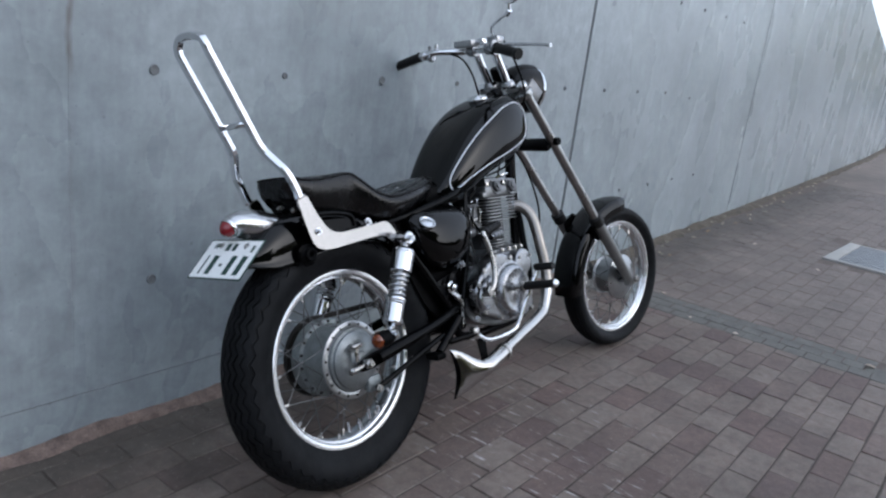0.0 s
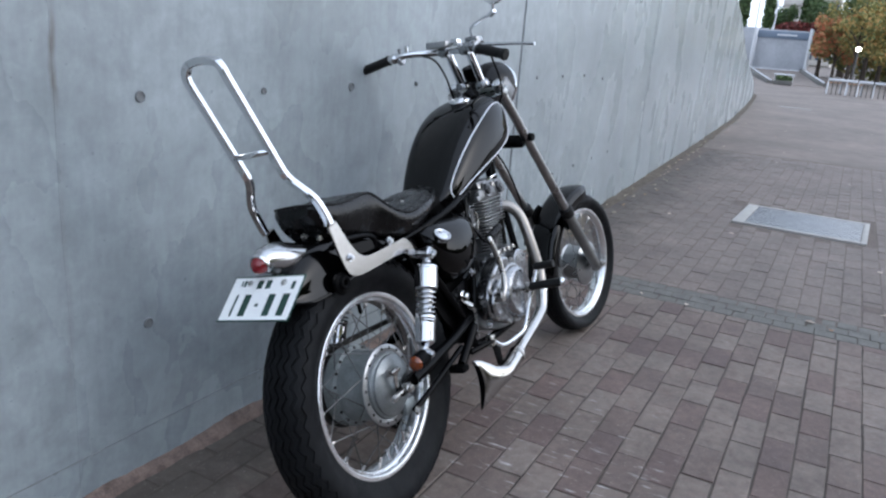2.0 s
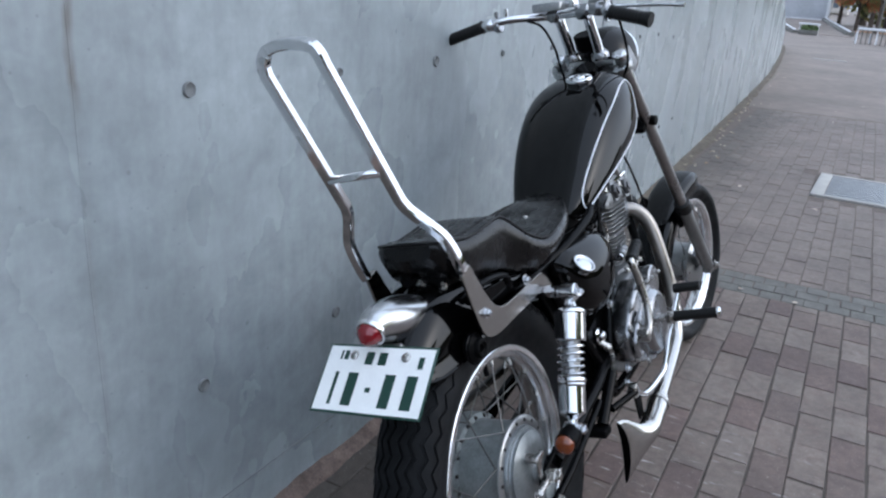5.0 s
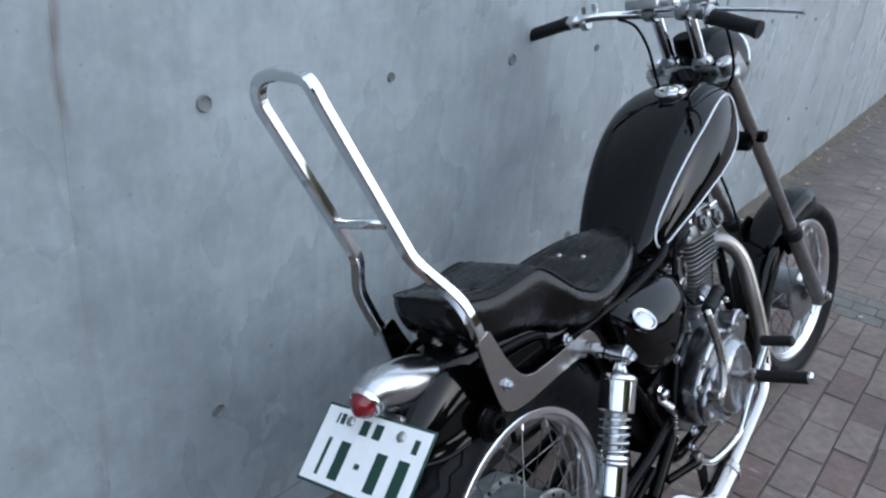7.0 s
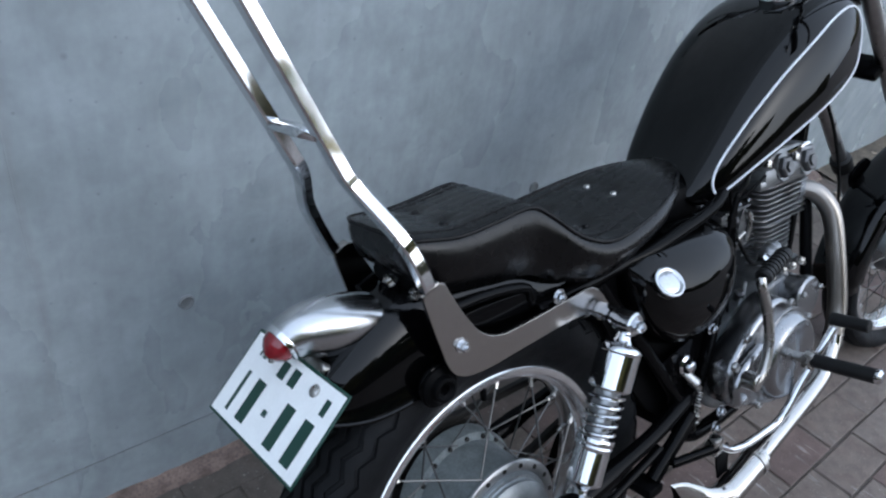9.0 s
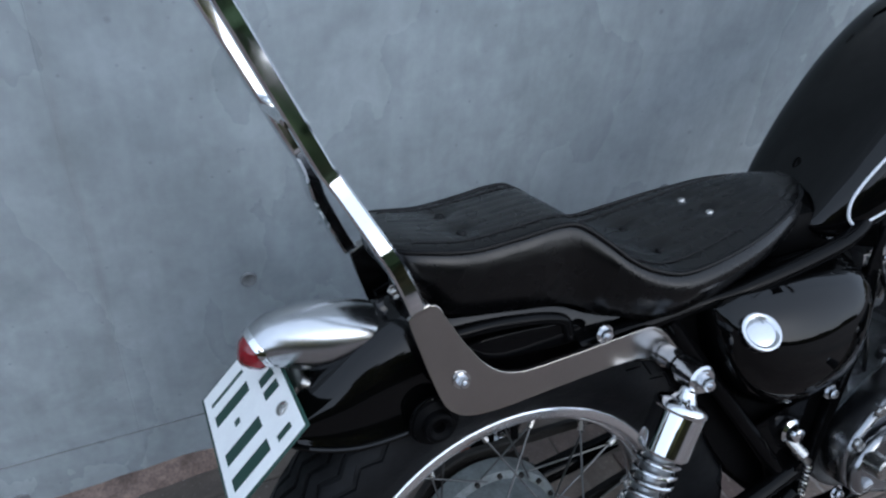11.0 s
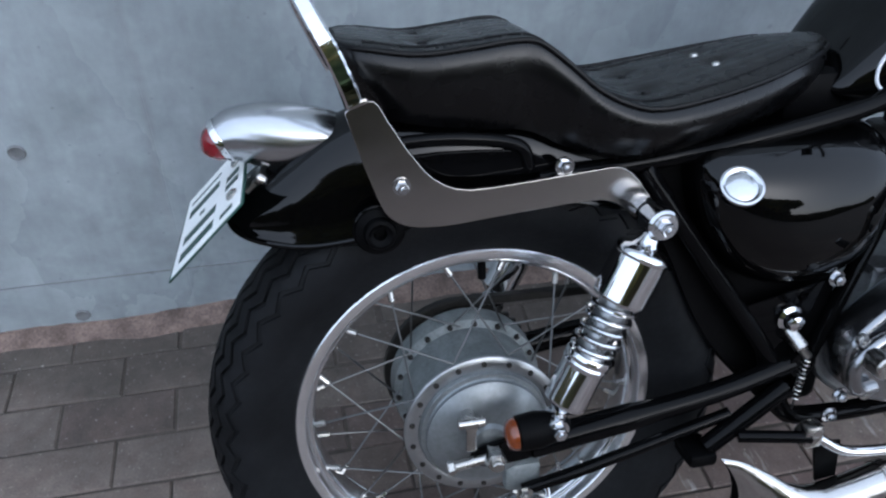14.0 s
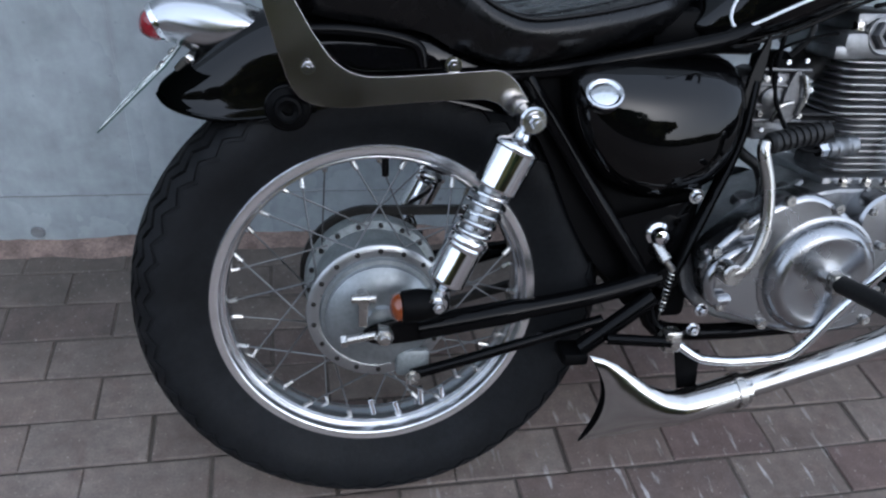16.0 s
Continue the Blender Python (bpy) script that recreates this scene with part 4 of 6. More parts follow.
for s in (-1, 1):
    bm = tube(spline([(-0.13, s * 0.076, 0.738), (-0.10, s * 0.079, 0.746), (-0.055, s * 0.080, 0.748), (-0.005, s * 0.080, 0.744), (0.030, s * 0.079, 0.736), (0.043, s * 0.078, 0.726), (0.048, s * 0.077, 0.706)], 5), 0.0072, 14)
    part("loop_tube", bm, FRAMEPAINT, frame_ob)
    part("loop_plate", prism(smooth2([(-0.08, 0.730), (0.03, 0.728), (0.07, 0.712), (0.06, 0.700), (-0.05, 0.705)], 3), s * 0.074, s * 0.078, 0.001), FRAMEPAINT, frame_ob)
for s in (-1, 1):
    part("rubber_bobbin", lathe([(0, 0), (0, 0.019), (0.006, 0.0265), (0.012, 0.0275), (0.017, 0.0265), (0.019, 0.022), (0.021, 0.0185), (0.026, 0.0180), (0.029, 0.0165), (0.030, 0.013), (0.027, 0.0105), (0.026, 0.0075), (0.018, 0.006), (0.018, 0)], (-0.1225, s * 0.068, 0.651), (0, s, 0), 28), SATIN, guard, "black rubber mounting bobbin")
    part("bobbin_ring", lathe([(0.012 + 0.0022 * math.cos(2 * math.pi * k / 8), 0.0275 + 0.0022 * math.sin(2 * math.pi * k / 8)) for k in range(8)], (-0.1225, s * 0.068, 0.651), (0, s, 0), 28, closed=True), FRAMEPAINT, guard)
for s in (-1, 1):
    lip = [(x, s * table(G_WID, x) * 1.03, table(G_BOT, x) + 0.001) for x in [-0.287 + 0.2 * k / 30 for k in range(31)]]
    part("lip", tube(lip, 0.0032, 8), PAINT, guard)
part("guard_bolt", hexbolt((-0.128, 0.0, 0.770), (-0.45, 0, 0.9), 0.008), STEEL, guard)
part("guard_bolt", hexbolt((-0.118, -0.040, 0.763), (-0.35, -0.2, 0.9), 0.007), STEEL, guard)

# sissy bar
OUT = [(-0.1515, 0.788), (-0.1475, 0.772), (-0.1355, 0.730), (-0.1235, 0.693), (-0.1175, 0.6795), (-0.111, 0.671), (-0.1025, 0.6645), (-0.092, 0.6600), (-0.080, 0.6575), (-0.060, 0.6565), (-0.040, 0.657), (0.012, 0.662), (0.085, 0.668), (0.125, 0.6695), (0.141, 0.6655), (0.152, 0.658), (0.161, 0.649), (0.172, 0.644), (0.183, 0.647), (0.189, 0.656), (0.186, 0.666), (0.170, 0.688), (0.159, 0.699), (0.148, 0.7055), (0.136, 0.7070), (0.050, 0.6995), (0.000, 0.6960), (-0.024, 0.6955), (-0.040, 0.6985), (-0.052, 0.7035), (-0.0635, 0.7115), (-0.074, 0.7225), (-0.092, 0.7480), (-0.108, 0.776), (-0.117, 0.7935), (-0.1215, 0.7985), (-0.128, 0.7985), (-0.146, 0.7925)]
sissy = None


lo_r = spline([(-0.1405, -0.0955, 0.795), (-0.1465, -0.0955, 0.814), (-0.159, -0.092, 0.846), (-0.171, -0.084, 0.870), (-0.192, -0.051, 0.914), (-0.204, -0.045, 0.935)], 4)
lo_l = spline([(-0.150, 0.0975, 0.794), (-0.156, 0.099, 0.805), (-0.174, 0.097, 0.846), (-0.185, 0.091, 0.874), (-0.196, 0.072, 0.914), (-0.206, 0.064, 0.935)], 4)
arch = spline([(-0.302, -0.033, 1.156), (-0.308, -0.031, 1.174), (-0.312, -0.021, 1.187), (-0.315, 0.018, 1.197), (-0.316, 0.052, 1.195), (-0.315, 0.069, 1.180), (-0.311, 0.073, 1.160)], 4)
path = lo_r + arch + list(reversed(lo_l))
sissy = part("sissy_bar", sweep(bmesh.new(), path, 0, square=0.0175), CHROME, bike, "tall chromed square-section sissy bar", sharp=30)
part("crossbar", tube([(-0.2290, -0.040, 0.984), (-0.2310, 0.064, 0.984)], 0, square=0.0135), CHROME, sissy, "short chromed crossbar")
for s in (-1, 1):
    part("bracket", prism(OUT, s * 0.095, s * 0.101, 0.0007), BRACKET, sissy, "flat satin steel bracket plate", sharp=25)
    part("bolt", hexbolt((-0.098, s * 0.101, 0.7065), (0, s, 0), 0.0068, 0.008), SHOCKCHROME, sissy)
    part("foot_weld", block((-0.138, s * 0.096, 0.797), (0.021, 0.017, 0.006), 0.002, Matrix.Rotation(radians(-20), 4, "Y")), BRACKET, sissy)

# tail light and number plate
TL_AX = Vector((1, 0, 0.50)).normalized()
TL_TOP = [(-0.282, 0.762), (-0.270, 0.771), (-0.254, 0.777), (-0.225, 0.779), (-0.190, 0.773), (-0.163, 0.765), (-0.147, 0.757), (-0.137, 0.748), (-0.132, 0.741)]
TL_BOT = [(-0.282, 0.718), (-0.270, 0.713), (-0.245, 0.703), (-0.222, 0.699), (-0.200, 0.702), (-0.170, 0.715), (-0.150, 0.724), (-0.137, 0.730), (-0.132, 0.736)]
TL_WID = [(-0.282, 0.0250), (-0.250, 0.0335), (-0.21, 0.0395), (-0.170, 0.0395), (-0.150, 0.034), (-0.141, 0.027), (-0.135, 0.017), (-0.132, 0.006)]
rings = []
for i in range(25):
    x = -0.282 + 0.150 * i / 24
    t, b, w = table(TL_TOP, x), table(TL_BOT, x), table(TL_WID, x)
    lean = -0.50 * max(0.0, 1 - i / 12)
    ring = []
    for j in range(40):
        v = (t - b) / 2 * math.sin(2 * math.pi * j / 40)
        ring.append((x + lean * v, 0.006 + w * math.cos(2 * math.pi * j / 40), (t + b) / 2 + v))
    rings.append(ring)
bm = loft(rings)
tail = part("tail_light", bm, TAILMETAL, bike, "polished alloy bullet tail light with red lens", sharp=60)
part("lens", lathe([(0.006, 0.0), (0.006, 0.0215), (-0.005, 0.0215), (-0.012, 0.0195), (-0.019, 0.0130), (-0.0240, 0.0055), (-0.0255, 0.0)], (-0.283, 0.006, 0.740), TL_AX, 28), RED, tail, "red plastic lens")
part("bezel", lathe([(-0.0015, 0.0215), (-0.0035, 0.0230), (-0.0030, 0.0255), (0.001, 0.0268), (0.005, 0.0260), (0.0, 0.0215)], (-0.283, 0.006, 0.740), TL_AX, 32, closed=True), CHROME, tail, "bright lens ring")
bm = block((-0.252, 0.006, 0.694), (0.03, 0.05, 0.010), 0.003, Matrix.Rotation(radians(-44), 4, "Y"))
rod((-0.236, -0.016, 0.692), (-0.250, -0.016, 0.702), 0.0075, bm=bm)
part("plate_bracket", bm, STEEL, tail, "small bent metal bracket")
PL = Matrix.Translation((-0.303, 0.006, 0.667)) @ Matrix.Rotation(radians(1.8), 4, "X") @ Matrix(((0, 0.72, -0.69, 0), (-1, 0, 0, 0), (0, 0.69, 0.72, 0), (0, 0, 0, 1)))


def on_plate(bm):
    bm.transform(PL)
    return bm


plate = part("number_plate", on_plate(block((0, 0, 0), (0.216, 0.120, 0.0022), 0.0009, seg=1)), PLATE_GREEN, bike, "white number plate with dark green marks")
part("plate_face", on_plate(block((0, 0, 0.0012), (0.208, 0.112, 0.0008), 0.0003, seg=1)), PLATE_WHITE, plate, "white enamelled face")
for x, y, w, h in ((-0.074, -0.018, 0.007, 0.056), (-0.040, -0.018, 0.020, 0.056), (-0.004, -0.018, 0.010, 0.008), (0.033, -0.018, 0.020, 0.056), (0.075, -0.018, 0.020, 0.056), (-0.076, 0.040, 0.004, 0.016), (-0.066, 0.040, 0.009, 0.016), (-0.018, 0.036, 0.016, 0.022), (0.008, 0.036, 0.016, 0.022), (0.083, 0.032, 0.010, 0.020)):
    part("mark", on_plate(block((x, y, 0.0017), (w, h, 0.0006), 0.0002, seg=1)), PLATE_GREEN, plate)
for x in (-0.05, 0.052):
    bm = lathe([(0, 0.008), (0.002, 0.008), (0.0045, 0.005), (0.005, 0)], (x, 0.040, 0.0015), (0, 0, 1), 14)
    part("plate_bolt", on_plate(bm), STEEL, plate)

# seat
SEAT_W = [(-0.150, 0.045), (-0.142, 0.062), (-0.125, 0.070), (-0.071, 0.077), (0.0, 0.080), (0.05, 0.082), (0.085, 0.090), (0.115, 0.100), (0.15, 0.108), (0.185, 0.113), (0.228, 0.112), (0.30, 0.101), (0.367, 0.078), (0.41, 0.052), (0.43, 0.03)]
SEAT_P = [(-0.150, 0.846), (-0.125, 0.843), (-0.071, 0.836), (-0.015, 0.840), (0.03, 0.845), (0.055, 0.842), (0.085, 0.820), (0.115, 0.794), (0.145, 0.778), (0.175, 0.771), (0.228, 0.776), (0.30, 0.788), (0.367, 0.801), (0.43, 0.810)]
SEAT_D = [(-0.150, 0.006), (-0.12, 0.008), (0.0, 0.006), (0.05, 0.005), (0.12, 0.004), (0.18, 0.004), (0.25, 0.008), (0.36, 0.012), (0.43, 0.010)]
SEAT_B = [(-0.150, 0.820), (-0.137, 0.798), (-0.10, 0.768), (0.0, 0.752), (0.05, 0.746), (0.09, 0.727), (0.157, 0.712), (0.225, 0.722), (0.36, 0.752), (0.43, 0.775)]
SEAT_XS = [-0.150 + 0.58 * i / 96 for i in range(97)]


BUTTONS = ((0.297, 0.041), (0.296, -0.014), (0.20, 0.035), (0.195, -0.045), (-0.06, 0.03), (-0.06, -0.03))
DOME = [(0.0, 1.0), (0.30, 0.985), (0.55, 0.90), (0.68, 0.78), (0.72, 0.66), (0.76, 0.66), (0.84, 0.56), (0.93, 0.30), (1.0, 0.0)]


def seat_top(x, y):
    """Height of the padded top: domed, pleated lengthwise, drawn in at the buttons."""
    w, p, d = table(SEAT_W, x), table(SEAT_P, x), table(SEAT_D, x)
    u = abs(y) / w
    fade = min(1.0, max(0.0, (x + 0.14) / 0.05), max(0.0, (0.40 - x) / 0.05))
    pleat = sum(math.exp(-((u - c) / 0.035) ** 2) for c in (0.12, 0.33, 0.53)) * 0.0005 * fade
    dip = sum(0.005 * math.exp(-((x - bx) ** 2 + (y - by) ** 2) / 0.00022) for bx, by in BUTTONS)
    return p + d * table(DOME, min(1.0, u)) - pleat - dip


def seat_rings():
    rings = []
    for x in SEAT_XS:
        w, p, b = (table(t, x) for t in (SEAT_W, SEAT_P, SEAT_B))
        low = [(w * (1 + 0.085 * math.sin(math.pi * f ** 0.62) - 0.13 * f * f), p - 0.003 - (p - b - 0.003) * f) for f in (0.04, 0.1, 0.18, 0.28, 0.4, 0.54, 0.7, 0.85, 1.0)]
        top = [(w * (1 - k / 30), seat_top(x, w * (1 - k / 30))) for k in range(61)]
        rings.append([(x, y, z) for y, z in [(-y, z) for y, z in reversed(low)] + list(reversed(top)) + low])
    return rings


seat = part("seat", loft(seat_rings()), LEATHER, bike, "black vinyl king-and-queen seat with buttons", sharp=60)
for s in (-1, 1):
    edge = [(x, s * table(SEAT_W, x) * 1.005, table(SEAT_P, x) + 0.001) for x in SEAT_XS]
    part("piping", tube(edge, 0.0028, 8), PIPING, seat)
    seam = [(x, s * table(SEAT_W, x) * 0.74, table(SEAT_P, x) + table(SEAT_D, x) * 0.62 + 0.0008) for x in SEAT_XS[4:-7]]
    part("stitching", tube(seam, 0.0014, 6), PIPING, seat)
part("piping", tube([(-0.1505, y / 10 * 0.045, 0.8475) for y in range(-10, 11)], 0.0028, 8), PIPING, seat)
for x, y in BUTTONS:
    part("button", lathe([(-0.004, 0.0), (-0.004, 0.0062), (0.001, 0.0058), (0.003, 0.004), (0.0035, 0)], (x, y, seat_top(x, y) + 0.0005), (-0.15, 0, 1), 14), STEEL if x > 0.25 else PIPING, seat)
part("seat_pan", tube([(-0.12, 0, 0.775), (0.0, 0, 0.745), (0.2, 0, 0.715), (0.38, 0, 0.75)], 0.05, 12, flat=0.35), SATIN, seat)

# fuel tank
T_TOP = [(0.4126, 0.772), (0.4186, 0.780), (0.4306, 0.795), (0.4506, 0.820), (0.4806, 0.858), (0.5206, 0.906), (0.5806, 0.9655), (0.6506, 1.0185), (0.7206, 1.0545), (0.8006, 1.0735), (0.8606, 1.0705), (0.9006, 1.0492), (0.9256, 1.0072), (0.9326, 0.9702)]
T_BOT = [(0.4126, 0.765), (0.4186, 0.755), (0.4306, 0.745), (0.4506, 0.737), (0.4806, 0.733), (0.5606, 0.7545), (0.6406, 0.7905), (0.7206, 0.821), (0.8006, 0.8475), (0.8606, 0.8685), (0.9006, 0.8918), (0.9256, 0.9268), (0.9326, 0.9568)]
T_WID = [(0.4126, 0.0547), (0.4186, 0.0668), (0.4306, 0.0771), (0.4506, 0.0867), (0.4806, 0.1000), (0.5606, 0.1214), (0.6406, 0.1348), (0.7206, 0.1408), (0.8006, 0.1346), (0.8606, 0.1182), (0.9006, 0.0925), (0.9256, 0.0502), (0.9326, 0.0151)]
T_MID, T_UP, T_LOW = 0.42, 3.0, 2.3


def tank_side(x, z):
    """Half the tank's width at that place."""
    t, b, w = table(T_TOP, x), table(T_BOT, x), table(T_WID, x)
    zc = b + T_MID * (t - b)
    h, n = (t - zc, T_UP) if z > zc else (zc - b, T_LOW)
    u = min(0.999, abs(z - zc) / h)
    return w * (1 - u ** n) ** (1 / n)


def tank_rings():
    rings = []
    for i in range(71):
        f = i / 70
        x = 0.4126 + 0.52 * (0.5 - 0.5 * math.cos(math.pi * f))
        t, b, w = table(T_TOP, x), table(T_BOT, x), table(T_WID, x)
        zc = b + T_MID * (t - b)
        ring = []
        for j in range(64):
            a = 2 * math.pi * j / 64
            c, s = math.cos(a), math.sin(a)
            n = T_UP if s > 0 else T_LOW
            h = (t - zc) if s > 0 else (zc - b)
            k = (abs(c) ** n + abs(s) ** n) ** (-1 / n)
            ring.append((x, w * c * k, zc + h * s * k))
        rings.append(ring)
    return rings


tank = part("fuel_tank", loft(tank_rings()), PAINT, bike, "gloss black teardrop fuel tank with silver pinstripe", sharp=60)
STRIPE_XZ = [(0.458, 0.798), (0.456, 0.779), (0.466, 0.768), (0.488, 0.776), (0.548, 0.809), (0.634, 0.843), (0.750, 0.879), (0.827, 0.909), (0.852, 0.943), (0.856, 0.990), (0.846, 1.019), (0.824, 1.035), (0.780, 1.033), (0.724, 1.016), (0.660, 0.982), (0.603, 0.945), (0.548, 0.900), (0.509, 0.862), (0.474, 0.823)]
line = spline([(x, 0, z) for x, z in STRIPE_XZ], 6, True)
pts = [(p.x, -(tank_side(p.x, p.z) + 0.0004), p.z) for p in line]
part("pinstripe", sweep(bmesh.new(), pts, 0.0021, 8, closed=True), STRIPE, tank, "thin silver-white pinstripe")
low = [(x, -(tank_side(x, z)), z) for x, z in ((0.43 + 0.465 * i / 24, table(T_BOT, 0.43 + 0.465 * i / 24) + 0.012) for i in range(25))]
part("tank_seam", tube([(x, y * 1.0, z - 0.004) for x, y, z in low], 0.0028, 6), PAINT, tank)
part("fuel_cap", lathe([(-0.012, 0), (-0.012, 0.030), (0.000, 0.031), (0.004, 0.034), (0.010, 0.035), (0.014, 0.033), (0.016, 0.028), (0.0145, 0.024), (0.0145, 0.016), (0.018, 0.014), (0.0195, 0.008), (0.020, 0)], (0.726, -0.024, 1.052), (-0.22, -0.12, 1), 32), CHROME, tank, "round chrome fuel cap with stepped top")

# oil tank / side cover
O_X = [(0.232, 0.03, 0.69, 0.715), (0.245, 0.075, 0.640, 0.722), (0.27, 0.100, 0.592, 0.728), (0.31, 0.112, 0.548, 0.732), (0.36, 0.118, 0.526, 0.734), (0.41, 0.116, 0.526, 0.734), (0.456, 0.107, 0.543, 0.729), (0.484, 0.086, 0.578, 0.718), (0.497, 0.045, 0.63, 0.69)]


def oil_rings():
    rings = []
    for i in range(33):
        x = 0.232 + 0.265 * (0.5 - 0.5 * math.cos(math.pi * i / 32))
        w, b, t = (table([(r[0], r[k]) for r in O_X], x) for k in (1, 2, 3))
        ring = []
        for j in range(32):
            a = 2 * math.pi * j / 32
            c, s = math.cos(a), math.sin(a)
            k = (abs(c) ** 2.6 + abs(s) ** 2.6) ** (-1 / 2.6)
            ring.append((x, -0.035 - w * c * k if c > 0 else -0.035 - 0.02 * c, (b + t) / 2 + (t - b) / 2 * s * k))
        rings.append(ring)
    return rings


oil = part("oil_tank", loft(oil_rings()), PAINT, bike, "rounded gloss black side oil tank", sharp=60)
part("filler_cap", lathe([(-0.012, 0), (-0.012, 0.021), (-0.001, 0.0225), (0.002, 0.0245), (0.0042, 0.0240), (0.0048, 0.0215), (0.0036, 0.0190), (0.0024, 0.0176), (0.0030, 0.0165), (0.0044, 0.0090), (0.0050, 0)], (0.2695, -0.1425, 0.6860), (-0.14, -0.64, 0.75), 32), SHOCKCHROME, oil, "round chrome filler cap with a raised rim")

# engine
engine = part("engine", prism(smooth2([(0.445, 0.455), (0.50, 0.495), (0.58, 0.520), (0.68, 0.545), (0.78, 0.525), (0.80, 0.42), (0.77, 0.335), (0.66, 0.31), (0.52, 0.335), (0.455, 0.385)], 4), -0.10, 0.045, 0.006), ALU, bike, "air-cooled single-cylinder engine in cast aluminium", sharp=35)
part("left_case", prism(smooth2([(0.46, 0.42), (0.56, 0.455), (0.68, 0.50), (0.78, 0.49), (0.80, 0.42), (0.77, 0.335), (0.66, 0.31), (0.52, 0.335), (0.465, 0.375)], 4), 0.041, 0.122, 0.006), ALU, engine)
part("case_boss", lathe([(0, 0), (0, 0.020), (0.012, 0.019), (0.018, 0.014), (0.018, 0)], (0.555, -0.055, 0.505), (-0.25, -0.15, 1), 18), CARBMETAL, engine)
part("case_boss", lathe([(0, 0), (0, 0.012), (0.016, 0.011), (0.020, 0.007), (0.020, 0)], (0.605, -0.070, 0.525), (-0.2, -0.2, 1), 14), CARBMETAL, engine)
part("breather_pipe", tube(spline([(0.600, -0.030, 0.520), (0.585, -0.030, 0.555), (0.560, -0.020, 0.575), (0.530, 0.0, 0.60)], 5), 0.0085, 12), GRIP, engine, "black rubber breather hose")
for x0, z0, x1, z1 in ((0.515, 0.492, 0.545, 0.500), (0.57, 0.513, 0.64, 0.532)):
    part("case_rib", rod((x0, -0.090, z0 + 0.004), (x1, -0.060, z1 + 0.012), 0.0055, 8), ALU, engine)
part("right_cover", prism(smooth2([(0.452, 0.452), (0.485, 0.497), (0.54, 0.535), (0.60, 0.553), (0.665, 0.52), (0.71, 0.47), (0.745, 0.41), (0.752, 0.355), (0.70, 0.330), (0.61, 0.332), (0.53, 0.358), (0.468, 0.388)], 4), -0.098, -0.152, 0.009, 3), POLISHED, engine, "polished clutch-side cover", sharp=40)
part("clutch_dome", lathe([(-0.148, 0.0), (-0.148, 0.095), (-0.1535, 0.094), (-0.1550, 0.090), (-0.1550, 0.087), (-0.1600, 0.0855), (-0.1690, 0.081), (-0.1745, 0.075), (-0.1765, 0.068), (-0.1755, 0.062), (-0.1745, 0.058), (-0.1745, 0.030), (-0.1765, 0.024), (-0.177, 0.0)], (0.632, 0, 0.427), (0, 1, 0), 48), POLISHED, engine, "round polished clutch cover")
part("left_cover", lathe([(0.118, 0.0), (0.118, 0.085), (0.15, 0.08), (0.16, 0.06), (0.16, 0.0)], (0.64, 0, 0.43), (0, 1, 0), 40), POLISHED, engine)
part("kick_boss", tube(spline([(0.531, -0.158, 0.486), (0.512, -0.161, 0.481), (0.478, -0.163, 0.468), (0.456, -0.163, 0.446), (0.454, -0.163, 0.421), (0.466, -0.162, 0.401), (0.491, -0.159, 0.399)], 5), [0.0075] * 6 + [0.0095] * 19 + [0.0085] * 6, 12), POLISHED, engine, "raised cast rib round the kick shaft")
for p in ((0.462, 0.470), (0.495, 0.512), (0.56, 0.545), (0.64, 0.532), (0.70, 0.475), (0.738, 0.40), (0.735, 0.350), (0.66, 0.340), (0.56, 0.352), (0.485, 0.385)):
    part("cover_screw", lathe([(0, 0.0085), (-0.004, 0.0085), (-0.007, 0.007), (-0.007, 0.003), (-0.005, 0.003), (-0.005, 0)], (p[0], -0.151, p[1]), (0, 1, 0), 12), STEEL, engine)
part("oil_filter", lathe([(-0.03, 0), (-0.03, 0.040), (-0.125, 0.040), (-0.128, 0.044), (-0.138, 0.044), (-0.142, 0.040), (-0.144, 0.0)], (0.735, 0, 0.505), (0, 1, 0), 32), POLISHED, engine, "round cast oil filter housing")
for k in range(3):
    a = 2 * math.pi * k / 3 + 0.5
    part("cover_screw", hexbolt((0.735 + math.cos(a) * 0.036, -0.142, 0.505 + math.sin(a) * 0.036), (0, -1, 0), 0.006, 0.006, False), STEEL, engine)
part("upper_case", block((0.745, 0.0, 0.540), (0.16, 0.15, 0.03), 0.010), ALU, engine)
# cylinder: barrel and cooling fins
CX = 0.736
# Core coloured dark to put shade into the fin gaps.
barrel = part("cylinder", lathe([(0.50, 0.0), (0.50, 0.058), (0.75, 0.058), (0.75, 0.0)], (CX, 0, 0), (0, 0, 1), 28), FIN_SHADE, engine, "finned aluminium cylinder")


